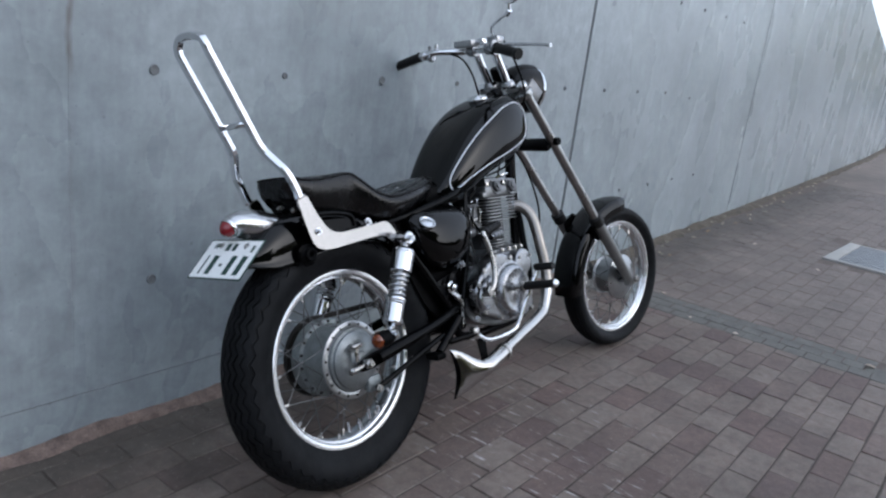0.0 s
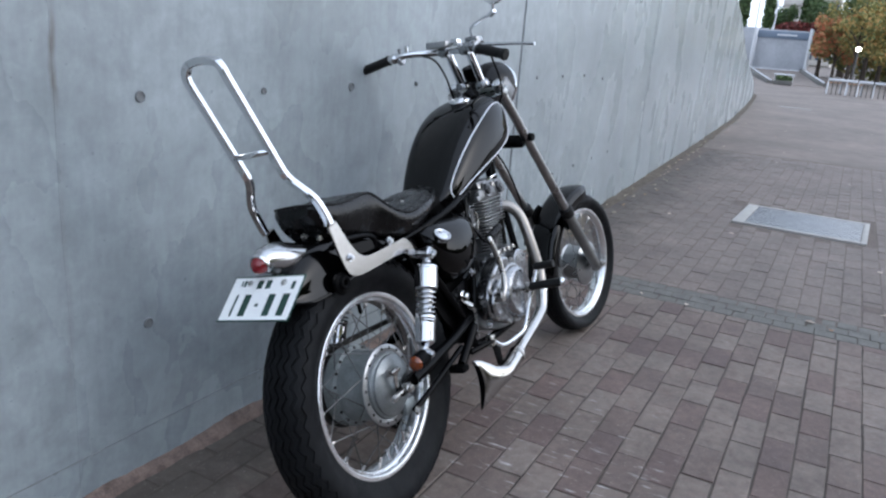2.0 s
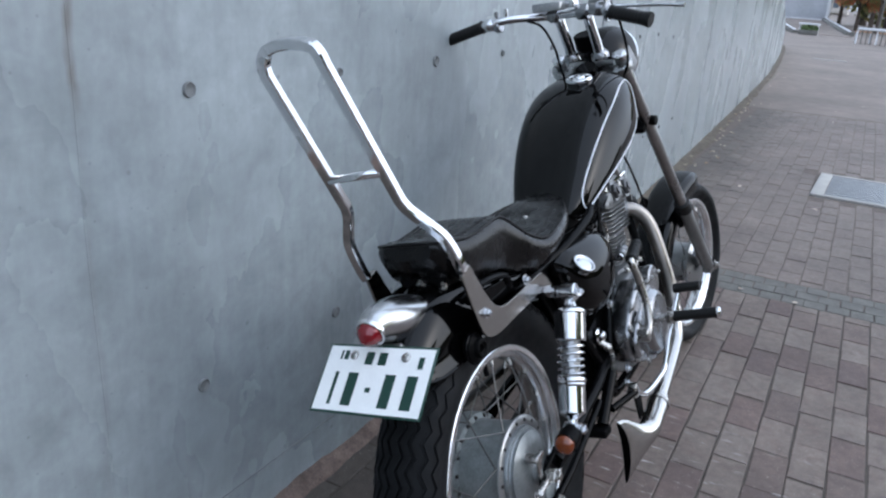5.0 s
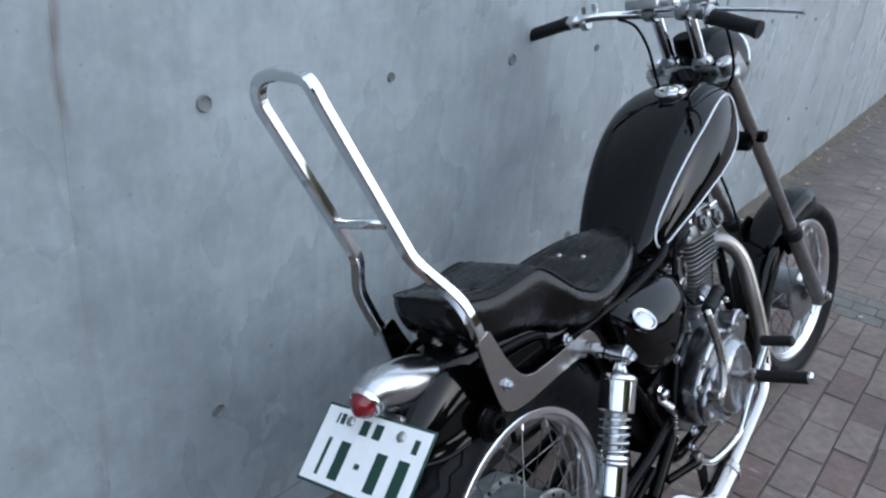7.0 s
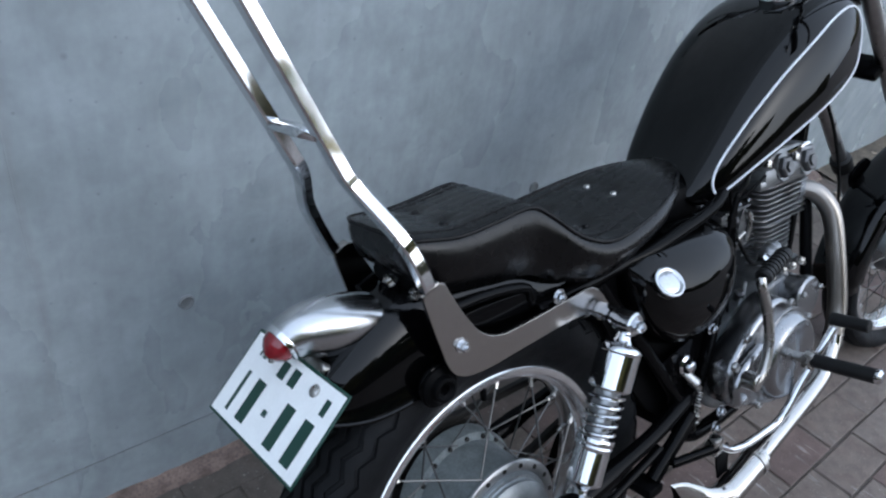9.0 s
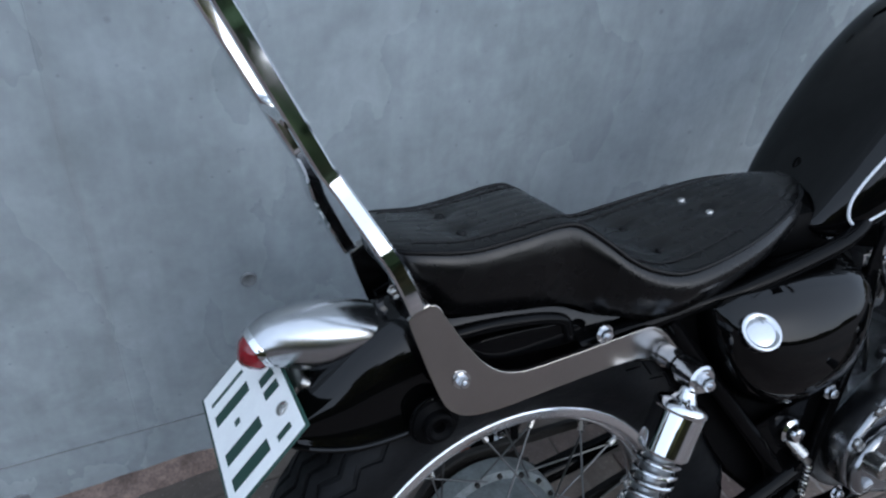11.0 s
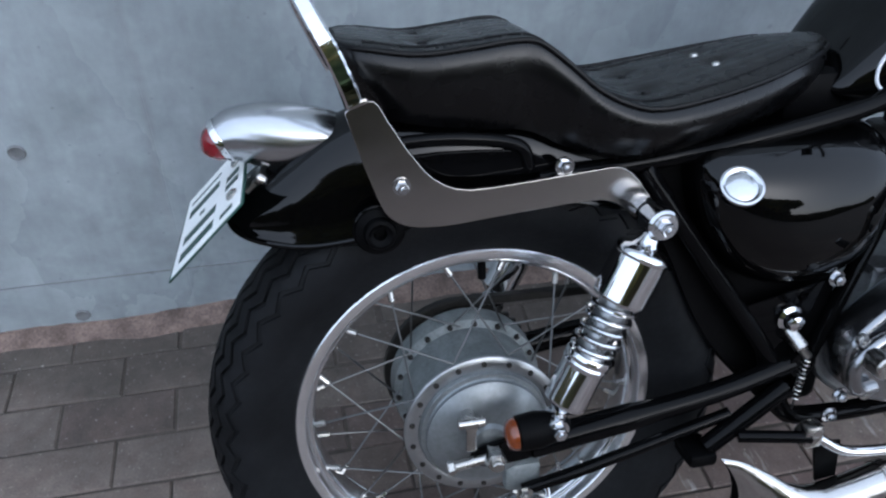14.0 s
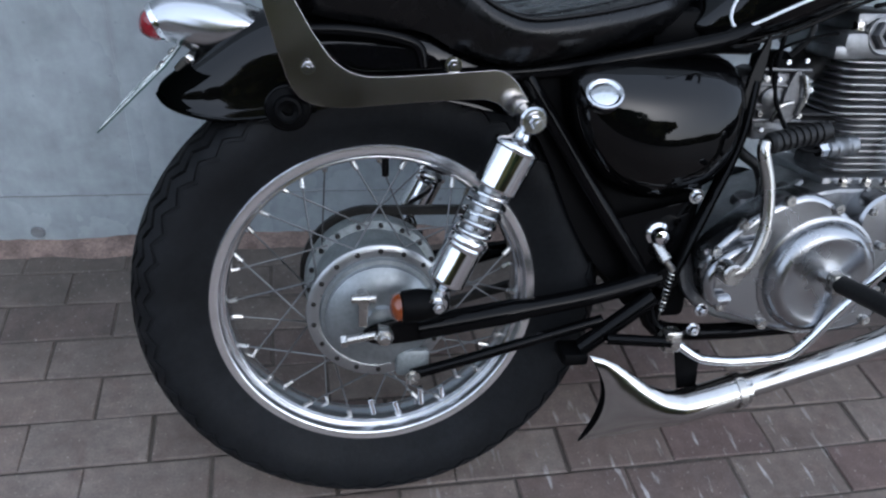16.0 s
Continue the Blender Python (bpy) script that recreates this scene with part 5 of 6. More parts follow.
def fin(z, x0, x1, hy, r=0.03, thick=0.0042):
    """One cooling fin: a thin plate with rounded corners and a tapered edge."""
    bm = bmesh.new()
    pts = []
    for cx, cy, a0 in ((x1 - r, hy - r, 0), (x0 + r, hy - r, 90), (x0 + r, -hy + r, 180), (x1 - r, -hy + r, 270)):
        for k in range(5):
            a = radians(a0 + 22.5 * k)
            pts.append((cx + r * math.cos(a), cy + r * math.sin(a)))
    xm, n = (x0 + x1) / 2, len(pts)
    rings = []
    for dz, k in ((-thick / 2, 0.985), (-thick * 0.3, 1.0), (thick * 0.3, 1.0), (thick / 2, 0.985)):
        rings.append([bm.verts.new((xm + (x - xm) * k, y * k, z + dz)) for x, y in pts])
    for lo, hi in zip(rings, rings[1:]):
        for j in range(n):
            bm.faces.new((lo[j], lo[(j + 1) % n], hi[(j + 1) % n], hi[j]))
    bm.faces.new(rings[0])
    bm.faces.new(rings[-1])
    return bm


for k in range(11):
    part("fin", fin(0.5435 + k * 0.0098, 0.688, 0.798, 0.066, 0.018, 0.0030), FINALU, barrel)
for k in range(8):
    part("fin", fin(0.6510 + k * 0.0106, 0.658, 0.832, 0.074, 0.020, 0.0030), FINALU, barrel)
# The rear fins carry the same painted shade.
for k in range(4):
    part("fin", fin(0.612 + k * 0.0106, 0.618, 0.69, 0.05, 0.015, 0.0030), FIN_SHADE, barrel)
bm = block((CX, 0, 0.748), (0.19, 0.165, 0.040), 0.012)
block((CX - 0.01, -0.01, 0.777), (0.13, 0.12, 0.035), 0.012, bm=bm)
block((0.655, -0.045, 0.738), (0.05, 0.07, 0.02), 0.006, bm=bm)
block((0.80, -0.05, 0.770), (0.05, 0.06, 0.03), 0.010, bm=bm)
head = part("cylinder_head", bm, ALU, engine, "cast aluminium cylinder head")
for x, z, r in ((0.700, 0.762, 0.021), (0.786, 0.758, 0.023)):
    part("rocker_cap", lathe([(0, 0), (0, r), (0.010, r), (0.013, r * 0.85), (0.013, r * 0.55), (0.017, r * 0.5), (0.017, 0)], (x, -0.080, z), (0, -1, 0.25), 6), CARBMETAL, head, "hexagonal valve inspection cap")
    part("cap_seat", lathe([(-0.004, 0), (-0.004, r * 1.25), (0.002, r * 1.2), (0.002, 0)], (x, -0.080, z), (0, -1, 0.25), 20), ALU, head)
for x, y in ((0.668, -0.066), (0.745, -0.078), (0.822, -0.062), (0.668, 0.066), (0.822, 0.066)):
    part("head_nut", hexbolt((x, y, 0.768), (0, 0, 1), 0.008, 0.010), STEEL, head)
for x in (0.69, 0.73, 0.765, 0.80):
    part("base_nut", hexbolt((x, -0.088, 0.545), (0, 0, 1), 0.007, 0.009), STEEL, engine)
part("compression_lever", tube(spline([(0.70, -0.085, 0.79), (0.72, -0.098, 0.80), (0.745, -0.10, 0.803)], 4), 0.004, 8), CHROME, head)
# carburettor and intake
carb = part("carburettor", block((0.565, -0.035, 0.672), (0.085, 0.075, 0.075), 0.012), CARBMETAL, bike, "grey metal carburettor")
part("bowl", block((0.565, -0.035, 0.625), (0.06, 0.06, 0.035), 0.010), CARBMETAL, carb)
part("top_cap", lathe([(0, 0.030), (0.02, 0.030), (0.028, 0.020), (0.03, 0)], (0.565, -0.035, 0.705), (0, 0, 1), 20), SATIN, carb)
part("linkage", prism(smooth2([(0.575, 0.705), (0.588, 0.708), (0.594, 0.665), (0.586, 0.640), (0.570, 0.640), (0.566, 0.665)], 3), -0.074, -0.079, 0.001), CARBMETAL, carb)
part("jet_cover", lathe([(0, 0.015), (0.006, 0.015), (0.009, 0.010), (0.009, 0)], (0.548, -0.072, 0.672), (0, -1, 0), 18), CARBMETAL, carb)
part("spring", tube([(0.60 + 0.004 * math.cos(k), -0.080 + 0.004 * math.sin(k), 0.665 + 0.0009 * k) for k in range(40)], 0.001, 5), STEEL, carb)
for p in ((0.535, 0.700), (0.595, 0.700), (0.535, 0.650), (0.598, 0.648)):
    part("screw", hexbolt((p[0], -0.073, p[1]), (0, -1, 0), 0.005, 0.004, False), STEEL, carb)
for z in (0.640, 0.662, 0.690, 0.712):
    part("body_ridge", block((0.565, -0.074, z), (0.080, 0.006, 0.005), 0.002), CARBMETAL, carb)
for x, z in ((0.540, 0.628), (0.560, 0.724), (0.588, 0.726), (0.585, 0.622), (0.552, 0.700), (0.604, 0.686)):
    part("screw", hexbolt((x, -0.077, z), (0, -1, 0), 0.0042, 0.004, False), SHOCKCHROME, carb)
part("lever", tube(spline([(0.590, -0.082, 0.650), (0.596, -0.084, 0.680), (0.588, -0.083, 0.706)], 4), 0.0035, 8), STEEL, carb)
part("lever", tube(spline([(0.552, -0.082, 0.640), (0.560, -0.084, 0.662), (0.580, -0.083, 0.668)], 4), 0.003, 8), STEEL, carb)
part("intake", tube(spline([(0.60, -0.02, 0.68), (0.63, -0.01, 0.70), (0.66, 0, 0.72)], 4), 0.027, 16), GRIP, carb)
part("air_duct", tube(spline([(0.525, -0.03, 0.675), (0.50, -0.03, 0.675), (0.46, -0.02, 0.67)], 4), 0.032, 16), GRIP, carb)
part("fuel_hose", tube(spline([(0.575, -0.06, 0.73), (0.59, -0.075, 0.76), (0.60, -0.06, 0.80)], 5), 0.0045, 8), GRIP, carb)
part("drain_hose", tube(spline([(0.565, -0.05, 0.61), (0.563, -0.07, 0.56), (0.56, -0.075, 0.50)], 5), 0.003, 8), GRIP, carb)
part("throttle_wire", tube(spline([(0.545, -0.07, 0.70), (0.53, -0.09, 0.735), (0.56, -0.10, 0.755), (0.62, -0.09, 0.765)], 5), 0.0025, 6), SATIN, carb)
part("plug_seat", lathe([(-0.004, 0), (-0.004, 0.016), (0.010, 0.016), (0.012, 0.014), (0.020, 0.014), (0.022, 0.0155), (0.034, 0.0155), (0.037, 0.0125), (0.046, 0.0120), (0.047, 0.0)], (0.690, -0.082, 0.606), (-0.97, -0.2, -0.09), 20), ALU, engine, "stepped alloy plug adaptor")
part("plug_cap", lathe([(0.044, 0), (0.044, 0.0105), (0.060, 0.0105), (0.062, 0.009), (0.062, 0)], (0.690, -0.082, 0.606), (-0.97, -0.2, -0.09), 6), SHOCKCHROME, engine, "bright hexagonal plug end", sharp=20)
part("plug_lead", tube(spline([(0.632, -0.094, 0.600), (0.59, -0.095, 0.61), (0.55, -0.08, 0.68), (0.56, -0.06, 0.76)], 6), 0.0035, 8), SATIN, engine)

# kick starter, folded against the engine
kick = part("kick_starter", tube(spline([(0.470, -0.188, 0.452), (0.492, -0.190, 0.468), (0.507, -0.186, 0.515), (0.503, -0.178, 0.575), (0.490, -0.172, 0.618), (0.492, -0.168, 0.632)], 5), 0.0088, 12), STEEL, bike, "chromed kick starter with black rubber pedal")
part("hub", rod((0.470, -0.150, 0.452), (0.470, -0.196, 0.452), 0.016), STEEL, kick)
prof = [(0.0, 0.0), (0.0, 0.011)]
for k in range(8):
    prof += [(0.004 + k * 0.0105, 0.0145), (0.0105 + k * 0.0105, 0.0145), (0.0112 + k * 0.0105, 0.0122), (0.0138 + k * 0.0105, 0.0122)]
prof += [(0.094, 0.012), (0.095, 0.0)]
part("pedal", lathe(prof, (0.496, -0.168, 0.630), (1, 0.12, 0.18), 16), GRIP, kick, "ribbed black rubber pedal", sharp=30)

# exhaust
E_PATH = [(0.815, -0.045, 0.690), (0.840, -0.080, 0.683), (0.856, -0.110, 0.640), (0.855, -0.132, 0.550), (0.853, -0.148, 0.450), (0.832, -0.156, 0.385), (0.790, -0.163, 0.330), (0.730, -0.166, 0.305), (0.640, -0.169, 0.281), (0.530, -0.172, 0.2515)]
exhaust = part("exhaust_pipe", tube(spline(E_PATH[5:], 6), 0.0188, 20), PIPE, bike, "chrome exhaust sweeping under the engine to a fishtail")
part("header", tube(spline(E_PATH[:6], 6), 0.0186, 20), HEADER, exhaust, "heat-browned header pipe")
part("header_sleeve", tube([Vector(E_PATH[5]) + (Vector(E_PATH[4]) - Vector(E_PATH[5])).normalized() * k for k in (-0.010, 0.014)], 0.0198, 20), PIPE, exhaust)


def fishtail(inner):
    """Slip-on muffler that flattens into a flared, hollow-ended fishtail."""
    rows = [(0.545, 0.2525, 0.0235, 0.0235), (0.530, 0.2500, 0.0238, 0.0238), (0.528, 0.2497, 0.0255, 0.0255), (0.48, 0.236, 0.0255, 0.0255), (0.44, 0.2265, 0.026, 0.026), (0.415, 0.2235, 0.030, 0.0235), (0.39, 0.2245, 0.039, 0.0185), (0.365, 0.229, 0.052, 0.0140), (0.34, 0.233, 0.063, 0.0110), (0.318, 0.235, 0.070, 0.0095), (0.297, 0.235, 0.075, 0.0095)]
    rings = []
    for i, (x, zc, hz, hy) in enumerate(rows):
        ring = []
        for j in range(28):
            a = 2 * math.pi * j / 28
            c, s = math.cos(a), math.sin(a)
            k = 0.0012 if inner else 0.0
            dx = 0.030 * (1 - s * s) * max(0, (i - 8) / 2) if i > 8 else 0.0
            ring.append((x + dx, -0.172 + (0.172 - 0.150) * max(0, (0.44 - x) / 0.14) + (hy - k) * c, zc + (hz - k) * s))
        rings.append(ring)
    return loft(rings, caps=False)


part("muffler", fishtail(False), PIPE, exhaust, "chrome fishtail muffler end")
part("muffler_inside", fishtail(True), SATIN, exhaust, "sooty black inside of the fishtail")
bm = lathe([(-0.006, 0.0258), (-0.006, 0.0275), (0.006, 0.0275), (0.006, 0.0258)], (0.53, -0.172, 0.2497), (1, 0, 0.16), 24, closed=True)
part("clamp", bm, STEEL, exhaust)
part("muffler_hanger", prism([(0.43, 0.31), (0.47, 0.31), (0.475, 0.25), (0.445, 0.245)], -0.152, -0.147, 0.001), SATIN, exhaust)
part("flange", lathe([(0, 0.02), (0, 0.033), (0.008, 0.033), (0.008, 0.02)], (0.822, -0.052, 0.690), (0.6, -0.8, -0.1), 24, closed=True), ALU, exhaust)
part("inner_hose", tube(spline([(0.84, -0.03, 0.72), (0.845, -0.06, 0.66), (0.832, -0.08, 0.56), (0.835, -0.09, 0.46), (0.82, -0.09, 0.38)], 5), 0.012, 12), SATIN, frame_ob)

# brake pedal and foot pegs
pedal = part("brake_pedal", tube(spline([(0.410, -0.152, 0.340), (0.438, -0.157, 0.319), (0.465, -0.161, 0.303), (0.500, -0.165, 0.298), (0.545, -0.169, 0.299), (0.600, -0.175, 0.308), (0.625, -0.180, 0.335), (0.650, -0.186, 0.378), (0.680, -0.196, 0.428), (0.708, -0.206, 0.476)], 6), 0.0075, 12), CHROME, bike, "bent chrome rear brake pedal")
part("pivot", hexbolt((0.419, -0.145, 0.330), (0, -1, 0), 0.014, 0.016), STEEL, pedal)
part("pivot_clamp", block((0.417, -0.155, 0.333), (0.026, 0.02, 0.034), 0.004), STEEL, pedal)
bm = rod((0.716, -0.195, 0.488), (0.722, -0.262, 0.492), 0.0125)
part("pad", bm, GRIP, pedal, "black rubber pedal pad")
peg = part("foot_peg", rod((0.625, -0.21, 0.442), (0.632, -0.318, 0.450), 0.0135), GRIP, bike, "black rubber foot peg with bright end cap")
part("end_cap", lathe([(0, 0), (0, 0.0135), (0.005, 0.0135), (0.010, 0.009), (0.011, 0)], (0.632, -0.317, 0.450), (0, -1, 0.07), 16), CHROME, peg)
bm = rod((0.622, -0.15, 0.436), (0.626, -0.205, 0.441), 0.0095)
rod((0.616, -0.205, 0.452), (0.634, -0.205, 0.426), 0.008, bm=bm)
block((0.625, -0.205, 0.441), (0.026, 0.02, 0.03), 0.004, bm=bm)
part("bracket", bm, STEEL, peg, "steel peg bracket and bolt")
part("foot_peg", rod((0.62, 0.16, 0.44), (0.62, 0.27, 0.455), 0.0135), GRIP, bike, "black rubber foot peg")

# ---- front end ----
AXLE_F = Vector((1.626, 0, 0.312))
FDIR = Vector((math.sin(RAKE), 0, -math.cos(RAKE)))
HUB_F = [(0.060, 0.0), (0.060, 0.05), (0.050, 0.075), (0.042, 0.082), (0.036, 0.075), (-0.02, 0.072), (-0.03, 0.085), (-0.036, 0.096), (-0.046, 0.097), (-0.049, 0.090), (-0.053, 0.082), (-0.060, 0.060), (-0.064, 0.030), (-0.066, 0.0)]
front_rim, _ = wheel("front_wheel", "spoked front wheel with a bright alloy rim", AXLE_F, 0.304, 0.047, 0.0, 40, ((0.009, 0.005), (0.024, 0.005)), 144, FRONT, (-0.040, 0.040, 0.085), HUB_F, DRUMALLOY)
part("axle", front(rod(AXLE_F + Vector((0, -0.128, 0)), AXLE_F + Vector((0, 0.128, 0)), 0.009)), STEEL, front_rim)
bm = block(AXLE_F + Vector((-0.025, -0.066, 0.045)), (0.045, 0.02, 0.04), 0.008, Matrix.Rotation(radians(35), 4, "Y"))
part("air_scoop", front(bm), CHROME, front_rim, "small chrome brake scoop")



def on_fork(d, y):
    """A point of the fork, d metres up from the axle."""
    return AXLE_F - FDIR * d + Vector((0, y, 0)) + Vector((-0.008, 0, -0.008))


fork = None
for s in (-1, 1):
    y = s * 0.095
    bm = tube([on_fork(0.33, y), on_fork(1.065, y)], 0.0175, 18)
    if fork is None:
        fork = part("front_fork", front(bm), FORKMETAL, bike, "long raked front fork with tarnished tubes")
    else:
        part("fork_tube", front(bm), FORKMETAL, fork)
    bm = lathe([(-0.02, 0), (-0.02, 0.014), (0.0, 0.020), (0.04, 0.0215), (0.36, 0.0225), (0.365, 0.0)], on_fork(0.0, y), -FDIR, 20)
    part("slider", front(bm), SLIDER, fork, "grey fork slider")
    bm = lathe([(0.352, 0.0), (0.352, 0.026), (0.362, 0.028), (0.372, 0.025), (0.380, 0.028), (0.392, 0.026), (0.398, 0.019), (0.398, 0)], on_fork(0.0, y), -FDIR, 20)
    part("dust_boot", front(bm), GRIP, fork, "black rubber dust boot")
    part("axle_clamp", front(block(on_fork(-0.005, y), (0.05, 0.032, 0.035), 0.008)), SLIDER, fork)
    part("axle_nut", front(hexbolt(AXLE_F + Vector((0.012, s * 0.112, -0.004)), (0, s, 0), 0.012, 0.012)), STEEL, fork)
    part("fork_cap", front(lathe([(0, 0.019), (0.010, 0.019), (0.014, 0.012), (0.015, 0)], on_fork(1.06, y), -FDIR, 16)), CHROME, fork)
# yokes
bm = prism(smooth2([(0.036, 0.0), (0.034, 0.075), (0.040, 0.112), (0.022, 0.122), (-0.004, 0.116), (-0.022, 0.088), (-0.040, 0.045), (-0.046, 0.0), (-0.040, -0.045), (-0.022, -0.088), (-0.004, -0.116), (0.022, -0.122), (0.040, -0.112), (0.034, -0.075)], 4), -0.014, 0.014, 0.006, 3)
bm.transform(Matrix.Translation(on_fork(1.035, 0) + Vector((-0.016, 0, -0.018))) @ Matrix.Rotation(-RAKE, 4, "Y") @ Matrix.Rotation(radians(90), 4, "X"))
part("top_yoke", front(bm), YOKE, fork, "cast alloy top yoke")
bm = block(on_fork(0.800, 0) + Vector((-0.014, 0, -0.012)), (0.055, 0.200, 0.024), 0.009, Matrix.Rotation(-RAKE, 4, "Y"))
part("bottom_yoke", front(bm), SATIN, fork, "black bottom yoke")
for s in (-1, 1):
    part("pinch_bolt", front(rod(on_fork(0.800, s * 0.125), on_fork(0.800, s * 0.095), 0.015)), SATIN, fork)
# headlight
HL = Vector((1.032, 0, 1.108))
bm = lathe([(-0.085, 0.0), (-0.083, 0.025), (-0.07, 0.055), (-0.04, 0.077), (0.0, 0.087), (0.028, 0.089), (0.030, 0.0)], HL, (1, 0, -0.05), 36)
headlight = part("headlight", front(bm), PAINT, bike, "round black headlight shell with chrome rim")
part("rim", front(lathe([(0.026, 0.087), (0.029, 0.0900), (0.038, 0.0900), (0.044, 0.086), (0.038, 0.083)], HL, (1, 0, -0.05), 36, closed=True)), CHROME, headlight)
part("lens", front(lathe([(0.038, 0.085), (0.050, 0.06), (0.056, 0.03), (0.058, 0)], HL, (1, 0, -0.05), 36)), material("headlight_glass", (0.75, 0.78, 0.8), 0.08, transmission=0.4), headlight)
for s in (-1, 1):
    part("ear", front(block((0.995, s * 0.095, 1.095), (0.075, 0.010, 0.05), 0.004, Matrix.Rotation(RAKE, 4, "Y"))), ALU, headlight)
# instrument behind the headlight
part("speedometer", front(lathe([(0, 0), (0, 0.022), (0.012, 0.030), (0.045, 0.031), (0.048, 0.028), (0.048, 0)], (0.925, 0.0, 1.135), (-0.35, 0, 1), 28)), SATIN, bike, "small black speedometer")
# handlebar
BAR = [(0.705, -0.275, 1.196), (0.712, -0.180, 1.222), (0.755, -0.130, 1.236), (0.815, -0.075, 1.236), (0.828, -0.030, 1.236), (0.828, 0.040, 1.236), (0.818, 0.085, 1.236), (0.765, 0.150, 1.238), (0.738, 0.215, 1.228), (0.719, 0.348, 1.198)]
bar = part("handlebar", front(tube(spline(BAR, 6), 0.0115, 14)), CHROME, bike, "chrome handlebar on tall pull-back risers")
for y in (-0.043, 0.043):
    bm = tube(spline([(0.915, y, 1.115), (0.895, y, 1.150), (0.862, y, 1.205), (0.848, y, 1.228), (0.828, y, 1.238)], 5), 0.0145, 16)
    part("riser", front(bm), CHROME, bar, "chrome pull-back riser")
    part("riser_base", front(lathe([(-0.006, 0), (-0.006, 0.026), (0.006, 0.024), (0.014, 0.019), (0.014, 0)], (0.915, y, 1.118), (-0.4, 0, 1), 20)), POLISHED, bar)
    part("riser_clamp", front(lathe([(-0.016, 0.0), (-0.016, 0.019), (-0.012, 0.0205), (0.012, 0.0205), (0.016, 0.019), (0.016, 0)], (0.828, y, 1.237), (0, 1, 0), 20)), POLISHED, bar)


def grip(a, b):
    a, b = Vector(a), Vector(b)
    n = (b - a).length
    prof = [(0, 0), (0, 0.0165), (0.004, 0.0185), (0.008, 0.0165)]
    for k in range(9):
        u = 0.012 + (n - 0.03) * k / 9
        prof += [(u, 0.0165), (u + 0.002, 0.0158), (u + 0.006, 0.0158), (u + 0.008, 0.0165)]
    prof += [(n - 0.012, 0.017), (n - 0.006, 0.019), (n, 0.018), (n, 0)]
    return front(lathe(prof, a, b - a, 20))


part("grip", grip((0.738, 0.218, 1.227), (0.719, 0.350, 1.197)), GRIP, bar, "black ribbed rubber grip")
part("grip", grip((0.714, -0.172, 1.224), (0.704, -0.280, 1.194)), GRIP, bar, "black ribbed rubber grip")
part("brake_lever", front(tube(spline([(0.765, -0.140, 1.240), (0.778, -0.190, 1.236), (0.792, -0.260, 1.230), (0.803, -0.325, 1.222)], 5), [0.0085] * 5 + [0.0074] * 10 + [0.0095], 10, flat=0.7)), LEVER, bar, "alloy brake lever")
part("clutch_lever", front(tube(spline([(0.775, 0.160, 1.240), (0.785, 0.22, 1.232), (0.792, 0.29, 1.215), (0.79, 0.335, 1.205)], 5), 0.0066, 10, flat=0.7)), LEVER, bar, "alloy clutch lever")
part("lever_perch", front(lathe([(0.0, 0), (0.0, 0.0165), (0.004, 0.0185), (0.022, 0.0185), (0.026, 0.0150), (0.034, 0.0150), (0.036, 0)], (0.7395, 0.2110, 1.2280), (0.36, -0.92, 0.12), 16)), LEVER, bar, "alloy lever perch")
part("perch_post", front(rod((0.762, 0.158, 1.228), (0.760, 0.158, 1.268), 0.0075, 12)), LEVER, bar)
part("master_cylinder", front(block((0.796, 0.040, 1.258), (0.045, 0.085, 0.022), 0.004)), FINALU, bar, "flat grey-green fluid box")
bm = rod((0.755, 0.172, 1.225), (0.755, 0.190, 1.222), 0.018)
rod((0.752, 0.180, 1.235), (0.748, 0.182, 1.262), 0.006, bm=bm)
part("clutch_perch", front(bm), POLISHED, bar, "alloy clutch lever perch")
bm = rod((0.745, -0.135, 1.236), (0.765, -0.105, 1.240), 0.019)
block((0.772, -0.118, 1.256), (0.04, 0.05, 0.025), 0.006, bm=bm)
part("throttle_housing", front(bm), POLISHED, bar, "alloy throttle housing")
part("throttle_flange", front(lathe([(0, 0.012), (0, 0.024), (0.006, 0.024), (0.006, 0.012)], (0.722, -0.165, 1.226), (0.1, 1, 0), 20, closed=True)), POLISHED, bar)
mirror = part("mirror", front(tube(spline([(0.767, -0.118, 1.256), (0.748, -0.126, 1.276), (0.731, -0.140, 1.292), (0.722, -0.180, 1.309), (0.700, -0.228, 1.317), (0.688, -0.252, 1.320)], 6), 0.0042, 8)), CHROME, bike, "round chrome mirror on a bent stalk")
part("swivel", front(rod((0.694, -0.240, 1.316), (0.684, -0.262, 1.326), 0.0085)), CHROME, mirror)
part("swivel", front(rod((0.686, -0.256, 1.322), (0.684, -0.258, 1.350), 0.0055)), CHROME, mirror)
part("head", front(lathe([(-0.004, 0.0), (-0.004, 0.040), (0.002, 0.043), (0.010, 0.040), (0.018, 0.022), (0.020, 0.0)], (0.684, -0.260, 1.388), (1, 0.1, 0.1), 28)), CHROME, mirror)
part("glass", front(lathe([(-0.0045, 0.0), (-0.0045, 0.039)], (0.684, -0.260, 1.388), (1, 0.1, 0.1), 28)), MIRROR, mirror)
part("bar_clamp", front(block((0.816, -0.015, 1.262), (0.03, 0.03, 0.022), 0.005)), CHROME, bar)
